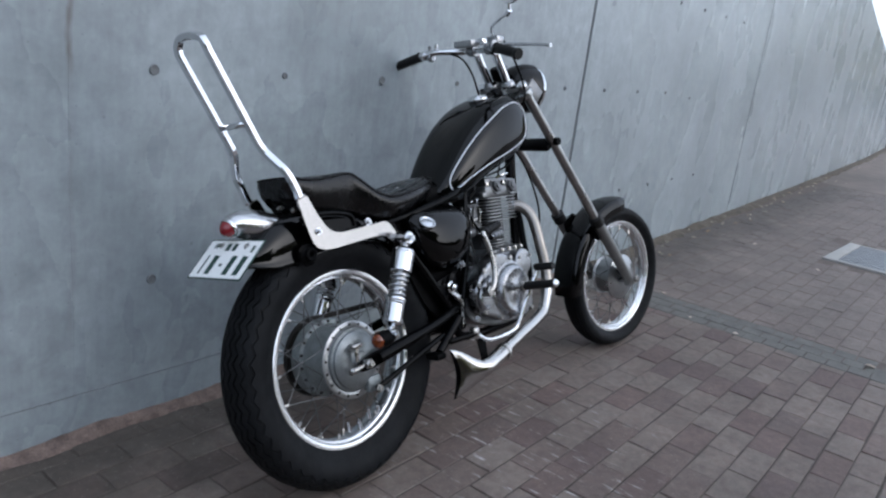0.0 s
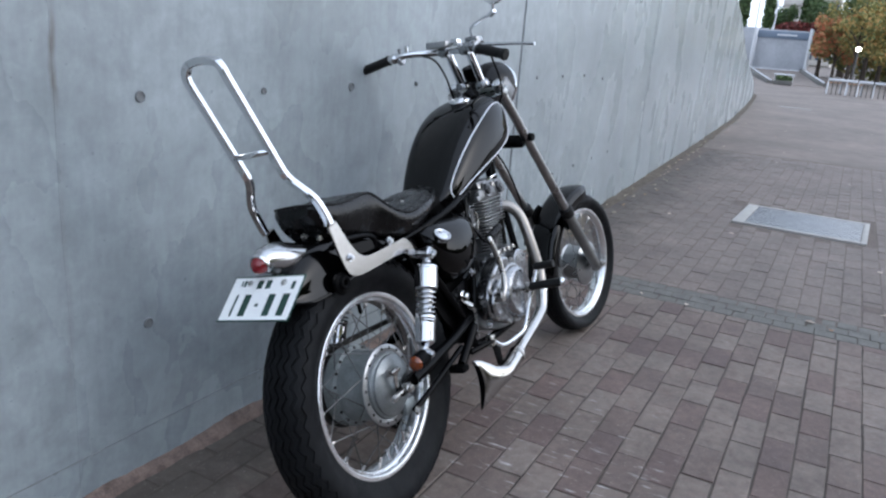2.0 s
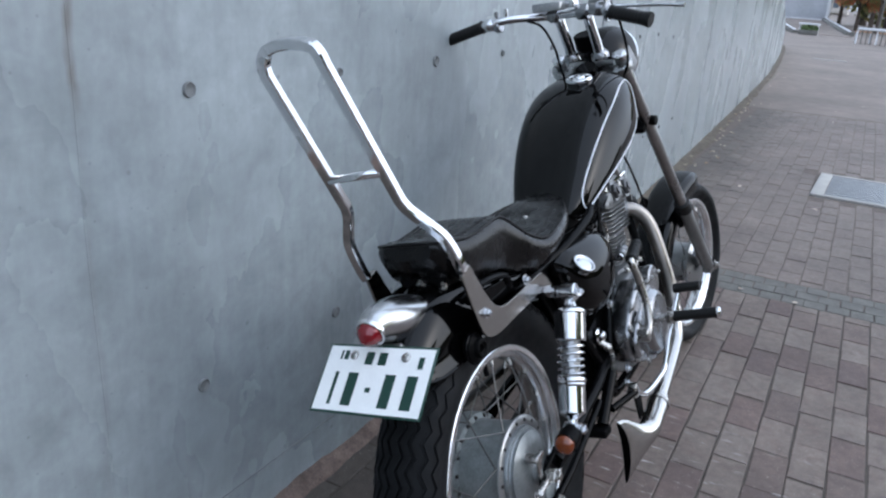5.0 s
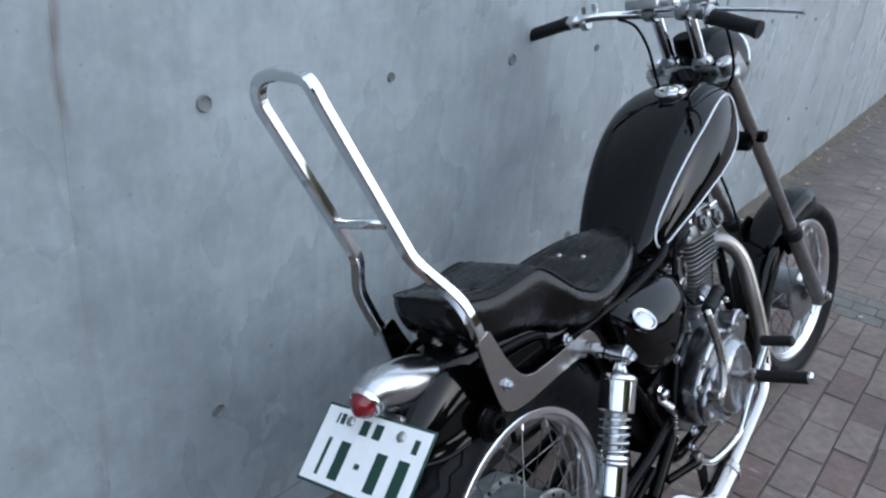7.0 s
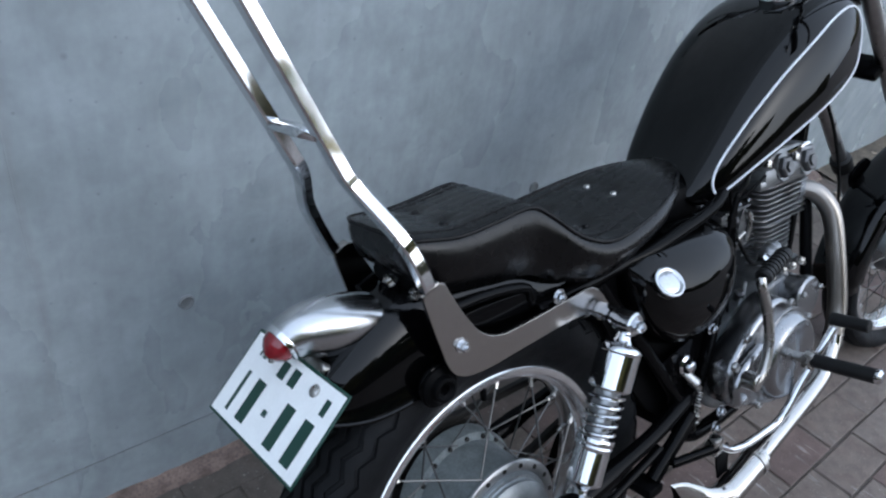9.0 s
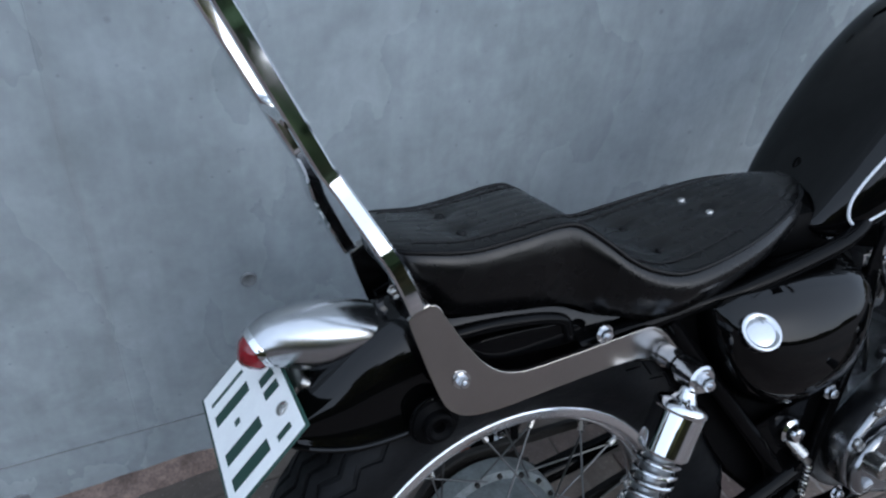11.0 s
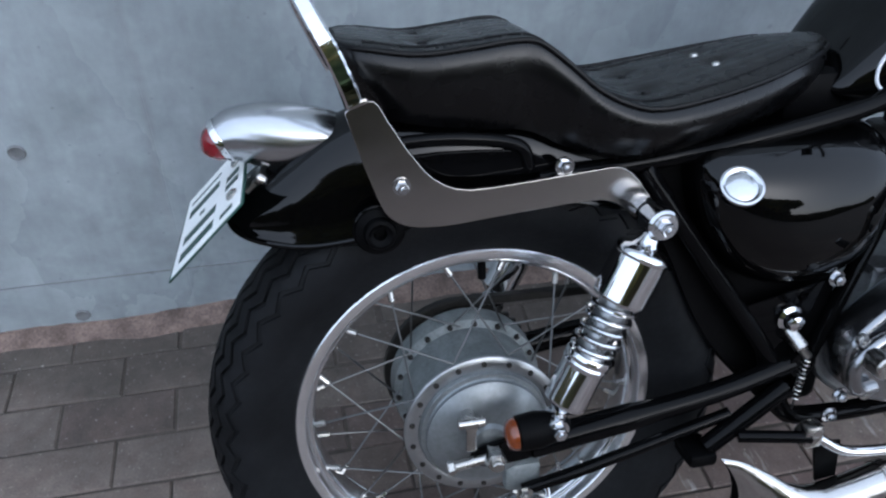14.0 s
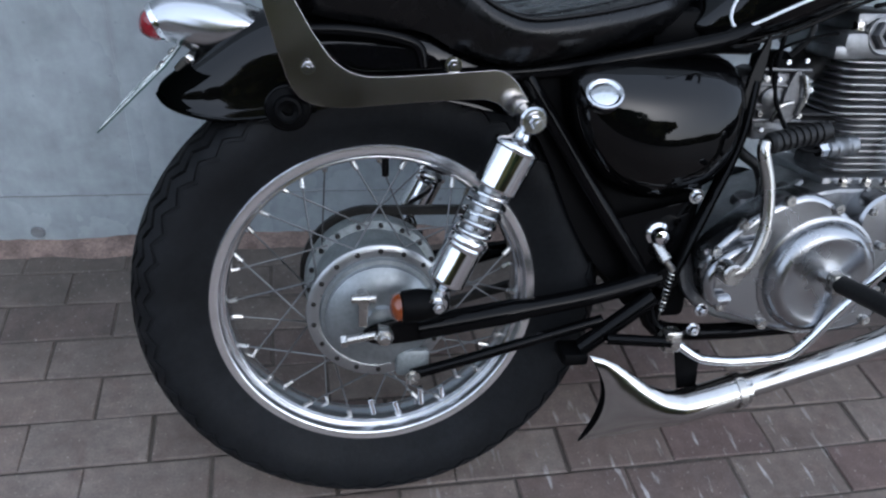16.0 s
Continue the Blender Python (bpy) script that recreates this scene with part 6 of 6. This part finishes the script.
# cables
cables = [
    [(0.782, 0.116, 1.238), (0.815, 0.092, 1.218), (0.848, 0.080, 1.165), (0.868, 0.076, 1.10), (0.880, 0.06, 1.0), (0.90, 0.03, 0.88), (0.86, 0.05, 0.72)],
    [(0.76, -0.12, 1.245), (0.80, -0.125, 1.20), (0.86, -0.118, 1.12), (0.905, -0.095, 1.06), (0.93, -0.04, 1.0), (0.90, -0.02, 0.85), (0.70, -0.05, 0.80)],
    [(0.93, 0.02, 0.93), (0.95, -0.03, 0.84), (0.96, -0.06, 0.74), (0.95, -0.08, 0.64), (0.90, -0.09, 0.53)],
]
for c in cables:
    part("cable", tube(spline(c, 8), 0.0035, 8), SATIN, bike, "black control cable")
# front mudguard
bm = mudguard((0, 0, 0), 0.345, 88, 186, 0.062, lambda f: 0.055, 30, taper=lambda f: 1 if 0.06 < f < 0.94 else 0.7)
bm.transform(FRONT @ Matrix.Translation(AXLE_F))
fguard = part("front_mudguard", bm, PAINT, bike, "short gloss black front mudguard", sharp=50)
for s in (-1, 1):
    bm = prism(smooth2([(AXLE_F.x - 0.245, 0.56), (AXLE_F.x - 0.19, 0.60), (AXLE_F.x - 0.15, 0.56), (AXLE_F.x - 0.165, 0.515), (AXLE_F.x - 0.205, 0.50)], 3), s * 0.064, s * 0.072, 0.001)
    part("guard_stay", front(bm), SATIN, fguard)

# ---- drain, leaves ----
DR = Matrix.Translation((4.955, 0.60, 0.0)) @ Matrix.Rotation(radians(-2), 4, "Z")
drain = thing("drain_grate", "galvanised drain grate in a pale concrete surround", "drain", DR)
for x, y, sx, sy in ((-0.393, -0.03, 0.044, 0.86), (0.393, -0.03, 0.044, 0.86), (0, 0.43, 0.83, 0.085), (0, -0.44, 0.742, 0.04)):
    part("surround", block((x, y, 0.0), (sx, sy, 0.03), 0.004), KERB, drain)
for k in range(26):
    part("bar", block((-0.36 + 0.0288 * k, -0.016, 0.004), (0.012, 0.80, 0.014), 0.002, seg=1), GRATE, drain)
for y in (-0.27, -0.016, 0.24):
    part("cross_bar", block((0, y, 0.001), (0.74, 0.012, 0.012), 0.002, seg=1), GRATE, drain)
# Flat dark sheet stands in for the shade below the bars.
part("pit_shade", block((0, -0.016, -0.004), (0.74, 0.80, 0.004), 0), SEAM, drain)

rng = random.Random(11)


def leaf(x, y, size, turn, mat, name, label):
    bm = bmesh.new()
    rows = []
    for i in range(6):
        f = i / 5
        w = math.sin(math.pi * min(0.97, f * 0.95 + 0.03)) * 0.38
        rows.append([(f - 0.5, -w, 0.10 * w + 0.08 * math.sin(f * 3)), (f - 0.5, 0, 0.08 * math.sin(f * 3)), (f - 0.5, w, 0.16 * w + 0.08 * math.sin(f * 3))])
    made = [[bm.verts.new(p) for p in r] for r in rows]
    for a, b in zip(made, made[1:]):
        for j in range(2):
            bm.faces.new((a[j], a[j + 1], b[j + 1], b[j]))
    bm.transform(Matrix.Translation((x, y, 0.004)) @ Matrix.Rotation(turn, 4, "Z") @ Matrix.Scale(size, 4))
    bmesh.ops.solidify(bm, geom=bm.faces[:], thickness=0.0006)
    return tagged(part(name, bm, mat), label, "leaf", group="fallen leaves")


for k in range(170):
    far = rng.random() ** 1.5
    x = 2.2 + far * 12.5
    near_wall = rng.random() < 0.78
    y = wall_y(x) - (0.03 + 0.22 * rng.random() ** 2 if near_wall else 0.3 + 3.0 * rng.random())
    pale = rng.random() < 0.72
    leaf(x, y, 0.022 + 0.026 * rng.random(), rng.random() * 6.3, LEAF_PALE if pale else LEAF_RED, "fallen_leaf", "small pale dry leaf lying on the paving" if pale else "small brown dry leaf lying on the paving")

# ---- distance ----
FAR_CONC = material("far_concrete", (0.40, 0.41, 0.43), 0.8, vary=0.2, scale=0.8)
FAR_WHITE = material("far_white_edge", (0.62, 0.63, 0.65), 0.7)
FAR_DARK = material("far_shaded_kerb", (0.12, 0.115, 0.105), 0.85, vary=0.3, scale=2)
FAR_BLUE = material("far_blue_band", (0.16, 0.20, 0.26), 0.7)


def foliage(name, *cols):
    """Leaves of mixed tones; each leaf clump takes one of them."""
    m = bpy.data.materials.new(name)
    m.use_nodes = True
    n, l = m.node_tree.nodes, m.node_tree.links
    ramp = n.new("ShaderNodeValToRGB")
    ramp.color_ramp.interpolation = "CONSTANT"
    e = ramp.color_ramp.elements
    e[0].color, e[1].color, e[1].position = (*cols[0], 1), (*cols[-1], 1), 1 - 1 / len(cols)
    for k, c in enumerate(cols[1:-1]):
        e.new((k + 1) / len(cols)).color = (*c, 1)
    l.new(n.new("ShaderNodeNewGeometry").outputs["Random Per Island"], ramp.inputs["Fac"])
    l.new(ramp.outputs["Color"], n["Principled BSDF"].inputs["Base Color"])
    n["Principled BSDF"].inputs["Roughness"].default_value = 0.8
    return m


CROWN_GREEN = foliage("cypress_foliage", (0.060, 0.105, 0.035), (0.085, 0.135, 0.045), (0.045, 0.080, 0.030), (0.110, 0.150, 0.055))
CROWN_DARK = foliage("dark_wood_foliage", (0.100, 0.092, 0.038), (0.060, 0.070, 0.030), (0.150, 0.110, 0.045))
CROWN_ORANGE = foliage("autumn_foliage", (0.468, 0.208, 0.091), (0.338, 0.221, 0.085), (0.221, 0.208, 0.078), (0.520, 0.156, 0.078))
CROWN_YELLOW = foliage("yellowing_foliage", (0.378, 0.284, 0.088), (0.243, 0.230, 0.074), (0.459, 0.270, 0.095), (0.149, 0.176, 0.061))
CROWN_OLIVE = foliage("olive_foliage", (0.270, 0.243, 0.081), (0.176, 0.189, 0.065), (0.365, 0.270, 0.088), (0.108, 0.135, 0.049))
CROWN_RED = foliage("red_hedge_foliage", (0.15, 0.03, 0.028), (0.10, 0.035, 0.028), (0.20, 0.045, 0.035))
BARK = material("bark", (0.06, 0.045, 0.035), 0.9, vary=0.4, scale=6)
BUILD = material("pale_building", (0.52, 0.49, 0.45), 0.8, vary=0.1, scale=0.2)
BUILD_GLASS = material("building_glass", (0.10, 0.13, 0.17), 0.15)
LAMP_ON = bpy.data.materials.new("lit_lamp")
LAMP_ON.use_nodes = True
LAMP_ON.node_tree.nodes["Principled BSDF"].inputs["Emission Color"].default_value = (1.0, 0.93, 0.8, 1)
LAMP_ON.node_tree.nodes["Principled BSDF"].inputs["Emission Strength"].default_value = 6.0


def clumps(rng, centre, size, count, leafsize, shape):
    """A crown of many small tilted leaf clumps with gaps."""
    verts, faces = [], []
    for _ in range(count):
        while True:
            p = Vector((rng.uniform(-1, 1), rng.uniform(-1, 1), rng.uniform(-1, 1)))
            q = p.length
            if (q > 0.45 or rng.random() < 0.3) and shape(p):
                break
        c = Vector(centre) + Vector((p.x * size[0], p.y * size[1], p.z * size[2]))
        s = leafsize * rng.uniform(0.6, 1.4)
        u = Vector((rng.gauss(0, 1), rng.gauss(0, 1), rng.gauss(0, 1))).normalized()
        v = u.orthogonal().normalized()
        w = u.cross(v)
        b = len(verts)
        for a in range(5):
            t = 2 * math.pi * a / 5
            verts.append(c + (v * math.cos(t) + w * math.sin(t) * 0.7) * s * rng.uniform(0.7, 1.2) + u * rng.uniform(-0.2, 0.2) * s)
        faces.append((b, b + 1, b + 2, b + 3, b + 4))
    bm = bmesh.new()
    made = [bm.verts.new(v) for v in verts]
    for f in faces:
        bm.faces.new([made[i] for i in f])
    return bm


def tree(x, y, z, h, width, mat, label, columnar=False, seed=1, count=900, leafsize=0.3):
    rng = random.Random(seed)
    t = thing("tree", label, "tree", Matrix.Translation((x, y, z)), "trees in the distance")
    tr = tube(spline([(0, 0, -0.1), (0.05 * h * 0.2, 0.02, h * 0.3), (-0.03, 0.04, h * 0.6), (0, 0, h * 0.9)], 4), [0.027 * h * (1 - 0.9 * i / 12) for i in range(13)], 8)
    for k in range(7):
        a = rng.random() * 6.28
        z0 = h * rng.uniform(0.28, 0.6)
        l = width * rng.uniform(0.5, 0.95)
        sweep(tr, [(0, 0, z0), (math.cos(a) * l * 0.5, math.sin(a) * l * 0.5, z0 + h * 0.12), (math.cos(a) * l, math.sin(a) * l, z0 + h * 0.2)], [0.012 * h, 0.008 * h, 0.003 * h], 6)
    part("trunk", tr, BARK, t)
    if columnar:
        bm = clumps(rng, (0, 0, h * 0.52), (width, width, h * 0.5), count, leafsize, lambda p: p.length < 1 and abs(p.x) < 1 - 0.5 * max(0, p.z))
    else:
        lumps = [(Vector((rng.uniform(-0.85, 0.85), rng.uniform(-0.85, 0.85), rng.uniform(-0.95, 0.75))), rng.uniform(0.16, 0.36)) for _ in range(22)]
        bm = clumps(rng, (0, 0, h * 0.65), (width * 1.15, width * 1.15, h * 0.37), count, leafsize, lambda p: any((p - q).length < r * rng.uniform(0.5, 1.6) for q, r in lumps))
    part("crown", bm, mat, t, recalc=False)
    return t


# columnar evergreens behind the far wall
for k, (y, x, h, w) in enumerate(((9.9, 68, 11, 0.45), (7.9, 68, 10.5, 0.42), (4.95, 70, 12, 0.75), (1.9, 72, 12, 0.8), (-1.5, 74, 12, 1.0))):
    tree(x, y, 0, h, w, CROWN_GREEN, "dense green columnar evergreen tree", True, 20 + k, 3500, 0.13)
for k, (x, y, h, w, m) in enumerate(((53, 1.95, 4.0, 1.3, CROWN_ORANGE), (50, 0.8, 4.4, 1.6, CROWN_YELLOW), (54, -0.6, 5.6, 2.0, CROWN_OLIVE), (47, -1.6, 5.0, 1.9, CROWN_YELLOW), (49, -3.6, 5.6, 2.4, CROWN_OLIVE), (60, 1.2, 6.0, 1.9, CROWN_OLIVE), (60, -5.0, 8.0, 3.5, CROWN_GREEN), (64, -9, 8, 4, CROWN_ORANGE), (66, 3.4, 6.2, 1.5, CROWN_GREEN), (67, 6.2, 5.2, 1.0, CROWN_GREEN), (66, 0.2, 7.5, 2.2, CROWN_GREEN))):
    tree(x, y, 0, h, w, m, "autumn tree with thinning yellow-orange leaves" if m is not CROWN_GREEN else "broad leafy green tree behind a railing", False, 40 + k, 4600, 0.085)
# trees across the forecourt that mirror in the chrome
for k, (x, y, h, w, m) in enumerate(((-4.5, -16.5, 11.2, 3.1, CROWN_OLIVE), (1.5, -17.5, 10.4, 3.3, CROWN_GREEN), (6.5, -17.0, 7.0, 2.4, CROWN_OLIVE))):
    tree(x, y, 0, h, w, m, "broad tree with browning green leaves across the paving", False, 70 + k, 7000, 0.26)
bm = clumps(random.Random(3), (64, 4.9, 3.45), (0.8, 2.0, 0.45), 900, 0.14, lambda p: p.length < 1)
hedge = part("hedge", bm, CROWN_RED, recalc=False)
tagged(hedge, "red-leaved clipped hedge above the far concrete recess", "hedge", kind="stuff")
bm = clumps(random.Random(4), (68, -7.0, 1.8), (1.5, 10.5, 2.4), 7000, 0.2, lambda p: p.length < 1)
belt = part("shrubs", bm, CROWN_OLIVE, recalc=False)
tagged(belt, "dark green shrubs under the far trees", "shrubs", kind="stuff")

# concrete recess with sloping floor, far off
recess = thing("concrete_recess", "far concrete recess with pale edges and a sloping floor", "structure")
part("back_wall", block((62, 5.95, 1.75), (0.4, 3.8, 2.9), 0.02), FAR_CONC, recess)
part("dark_band", block((61.75, 5.95, 2.85), (0.1, 3.6, 0.5), 0.01), FAR_BLUE, recess)
part("sign_bar", block((61.68, 5.7, 2.85), (0.04, 1.4, 0.12), 0.005), FAR_WHITE, recess)
part("left_edge", block((61.5, 7.85, 1.7), (1.0, 0.2, 3.1), 0.02), FAR_WHITE, recess)
part("right_edge", block((61.3, 4.05, 1.8), (1.4, 0.2, 3.1), 0.02), FAR_WHITE, recess)
bm = bmesh.new()
loft([[(61.8, 4.0, 0.36), (61.8, 7.6, 0.32), (61.8, 7.6, -0.3), (61.8, 4.0, -0.3)], [(39.5, 1.75, 0.004), (39.5, 4.35, 0.004), (39.5, 4.35, -0.3), (39.5, 1.75, -0.3)]], True, bm)
part("ramp_floor", bm, FAR_GROUND, recess)
part("left_kerb", sweep(bmesh.new(), [(60, 7.7, 0.22), (39.5, 4.2, -0.06)], 0, square=0.36), FAR_DARK, recess)
part("right_kerb", sweep(bmesh.new(), [(60, 4.1, 0.30), (41.0, 1.9, -0.02)], 0, square=0.40), FAR_DARK, recess)
part("left_coping", sweep(bmesh.new(), [(60, 7.7, 0.44), (39.5, 4.2, 0.14)], 0, square=0.06), FAR_WHITE, recess)
part("right_coping", sweep(bmesh.new(), [(60, 4.1, 0.54), (41.0, 1.9, 0.20)], 0, square=0.06), FAR_WHITE, recess)
part("step_edge", block((61.2, 5.9, 0.36), (0.5, 3.5, 0.10), 0.02), FAR_WHITE, recess, "white painted step edge")
planter = thing("planter_box", "low planter with green plants under a pale slab", "planter", Matrix.Translation((38.4, 3.55, 0)))
part("box", block((0, 0, 0.10), (0.5, 0.80, 0.20), 0.02), FAR_DARK, planter)
part("plants", clumps(random.Random(6), (0, 0, 0.28), (0.26, 0.40, 0.16), 400, 0.05, lambda p: p.length < 1), CROWN_GREEN, planter, "small green leaves", recalc=False)
part("slab", block((0.1, 0, 0.47), (0.35, 0.90, 0.06), 0.01), FAR_WHITE, planter)
for s in (-1, 1):
    part("post", rod((0.1, s * 0.38, 0.0), (0.1, s * 0.38, 0.45), 0.03), FAR_WHITE, planter)
far_wall = part("side_wall", block((66, 12, 1.7), (0.5, 9, 3.4), 0.02), FAR_CONC)
tagged(far_wall, "plain far grey concrete wall", "wall", kind="structure")
for y, x in ((7.8, 60), (6.95, 64)):
    tagged(part("flag_pole", rod((x, y, 0), (x, y, 9), 0.05), FAR_WHITE), "tall pale metal flag pole", "pole", group="flag poles")


def street_lamp(x, y):
    t = thing("street_lamp", "lit street lamp on a thin pole", "lamp", Matrix.Translation((x, y, 0)))
    part("pole", rod((0, 0, 0), (0, 0, 1.84), 0.04), FAR_DARK, t)
    part("globe", lathe([(-0.13, 0), (-0.09, 0.09), (0, 0.14), (0.09, 0.09), (0.13, 0)], (0, 0, 1.95), (0, 0, 1), 16), LAMP_ON, t, "glowing white globe")


street_lamp(45, 0.73)


def railing(a, b, n):
    """A low slab-topped rail on square posts from a to b."""
    a, b = Vector(a), Vector(b)
    t = thing("railing", "low pale slab-topped railing beside the trees", "railing", Matrix.Translation(a), "low railings")
    d = b - a
    part("top_rail", sweep(bmesh.new(), [(0, 0, 0.56), d + Vector((0, 0, 0.56))], 0, square=0.09), FAR_WHITE, t)
    for k in range(n + 1):
        p = d * (k / n)
        part("post", rod(p, p + Vector((0, 0, 0.52)), 0.022), FAR_WHITE if k % 4 == 0 else FAR_DARK, t)


railing((32.5, 1.45, 0), (32.2, 0.45, 0), 6)
railing((32.1, 0.38, 0), (32.0, -0.10, 0), 3)
railing((32.0, -0.16, 0), (31.6, -2.4, 0), 12)
strip_cover = part("drain_cover", block((20.5, 1.75, -0.004), (0.12, 0.8, 0.02), 0.004), KERB)
tagged(strip_cover, "pale strip drain cover set in the far paving", "drain")


def bench(x, y):
    t = thing("bench", "far red-brown slatted bench", "bench", Matrix.Translation((x, y, 0)), "benches")
    for k in range(3):
        part("slat", block((k * 0.15 - 0.15, 0, 0.42), (0.12, 0.62, 0.04), 0.005), LEAF_RED, t)
    for s in (-1, 1):
        part("leg", block((0, s * 0.25, 0.2), (0.4, 0.05, 0.4), 0.005), FAR_CONC, t)


bench(33.6, 1.25)
bench(33.4, 0.50)


def building(x, y, w, h, storeys, cols, label):
    t = thing("apartment_building", label, "building", Matrix.Translation((x, y, 0)), "far buildings")
    part("wall", block((0, 0, h / 2), (8, w, h), 0.05), BUILD, t)
    part("roof", block((0, 0, h + 0.3), (8.4, w + 0.4, 0.6), 0.05), BUILD, t)
    for i in range(storeys):
        z = h * (i + 0.55) / storeys
        part("balcony", block((-4.4, 0, z - h / storeys * 0.35), (0.9, w * 0.96, h / storeys * 0.28), 0.03), BUILD, t)
        for j in range(cols):
            part("window", block((-4.02, -w / 2 + w * (j + 0.5) / cols, z + 0.2), (0.12, w / cols * 0.6, h / storeys * 0.42), 0.02), BUILD_GLASS, t)


building(150, 12.2, 4.2, 26, 8, 3, "pale apartment block with stacked balconies behind the trees")
building(170, 8.2, 4.6, 24, 8, 3, "light grey office block with blue windows behind the trees")
building(140, -6.5, 18, 20, 7, 8, "brownish apartment block behind the trees")

# woods on the open side, which the paint and chrome mirror
for k in range(15):
    rng = random.Random(70 + k)
    tall = (3.0 if k < 9 else 0.9) + 0.9 * rng.random()  # low shrubs towards the open end
    bm = clumps(rng, (0, 0, 0), (3.6, 1.8, tall), 8000 if k < 9 else 4000, 0.21, lambda p: p.length < 1)
    bm.transform(Matrix.Translation((-30 + 4.3 * k + rng.uniform(-0.6, 0.6), -18 + rng.uniform(-1.5, 1.5), tall * 0.65)))
    w = part("wood", bm, CROWN_DARK, recalc=False)
    tagged(w, "dark unseen belt of trees round the open paving", "trees", kind="stuff")

# unseen belt added behind the rear of the bike to darken its reflections
for k in range(6):
    rng = random.Random(110 + k)
    tall = 3.2 + 1.2 * rng.random()
    bm = clumps(rng, (0, 0, 0), (1.8, 2.6, tall), 5000, 0.21, lambda p: p.length < 1)
    bm.transform(Matrix.Translation((-27 + rng.uniform(-1.0, 1.0), -15.5 + 3.1 * k, tall * 0.65)))
    w = part("wood", bm, CROWN_DARK, recalc=False)
    tagged(w, "dark unseen belt of trees round the open paving", "trees", kind="stuff")

# ---- pavers ----
PITCH_X, PITCH_Y, GAP = 0.2070, 0.1004, 0.0052
ROW0 = 1.3885


def paver_mesh(lx, ly):
    """A block with a worn, eased top edge."""
    h, e = 0.012, 0.0022
    a, b = lx / 2, ly / 2
    v = [(-a, -b, -h), (a, -b, -h), (a, b, -h), (-a, b, -h), (-a, -b, -e), (a, -b, -e), (a, b, -e), (-a, b, -e), (-a + e, -b + e, 0), (a - e, -b + e, 0), (a - e, b - e, 0), (-a + e, b - e, 0)]
    f = [(0, 1, 5, 4), (1, 2, 6, 5), (2, 3, 7, 6), (3, 0, 4, 7), (4, 5, 9, 8), (5, 6, 10, 9), (6, 7, 11, 10), (7, 4, 8, 11), (8, 9, 10, 11)]
    return v, f


def paver_places(x0, x1, y0, y1):
    """Centre and length of each block of the running bond between x0 and x1; blocks at the ends are cut."""
    j = math.floor((y0 - ROW0) / PITCH_Y)
    while ROW0 + j * PITCH_Y < y1:
        y = ROW0 + (j + 0.5) * PITCH_Y
        shift = -0.473 + (0.0 if j % 2 else 0.5 * PITCH_X)
        i = math.floor((x0 - shift) / PITCH_X) - 1
        while shift + i * PITCH_X < x1:
            a, b = max(x0, shift + i * PITCH_X), min(x1, shift + (i + 1) * PITCH_X)
            if b - a > 0.03 and y0 <= y < y1:
                yield (a + b) / 2, y, b - a
            i += 1
        j += 1


PV, PF = paver_mesh(PITCH_X - GAP, PITCH_Y - GAP)
shared = bpy.data.meshes.new("paver")
shared.from_pydata(PV, [], PF)
shared.materials.append(PAVER)
rng = random.Random(8)
field = []
near = []
for x, y, n in [*paver_places(-8.0, 2.285, -7.0, 1.97), *paver_places(2.565, 9.1, -7.0, 1.97)]:
    if abs(x - 4.955) < 0.50 and abs(y - 0.60) < 0.49:
        continue
    if -0.95 < x < 1.75 and 0.0 < y and len(near) < 300 and n > PITCH_X - 0.001:
        near.append((x, y))
    else:
        field.append((x, y, n))
for x, y in near:
    ob = new("paver", shared)
    ob.parent = ground
    ob.matrix_basis = Matrix.Translation((x + rng.gauss(0, 0.0014), y + rng.gauss(0, 0.0012), rng.gauss(0, 0.0008))) @ Euler((rng.gauss(0, 0.007), rng.gauss(0, 0.005), rng.gauss(0, 0.010))).to_matrix().to_4x4()


def field_mesh(places, wide, name, mat, label):
    verts, faces = [], []
    for x, y, n in places:
        V, F = paver_mesh(n - GAP, wide - GAP)
        m = Matrix.Translation((x + rng.gauss(0, 0.0014), y + rng.gauss(0, 0.0012), rng.gauss(0, 0.0008))) @ Euler((rng.gauss(0, 0.007), rng.gauss(0, 0.005), rng.gauss(0, 0.010))).to_matrix().to_4x4()
        b = len(verts)
        verts += [m @ Vector(v) for v in V]
        faces += [[i + b for i in f] for f in F]
    me = bpy.data.meshes.new(name)
    me.from_pydata(verts, [], faces)
    me.materials.append(mat)
    ob = new(name, me)
    ob.parent = ground
    return tagged(ob, label, kind="stuff")


field_mesh([f for f in field if f[0] < 2.4], PITCH_Y, "paver_field", PAVER_STUFF, "red-brown and grey clay pavers in running bond")
field_mesh([f for f in field if f[0] > 2.4], PITCH_Y, "far_paver_field", PAVER_DUSTY, "dusty worn clay pavers beyond the sett band")
setts = [(2.332 + 0.0935 * i, -6.95 + 0.0935 * j + (0.04 if i % 2 else 0), 0.0935) for i in range(3) for j in range(95)]
field_mesh(setts, 0.0935, "sett_band", SETT, "band of small grey-green setts crossing the paving")
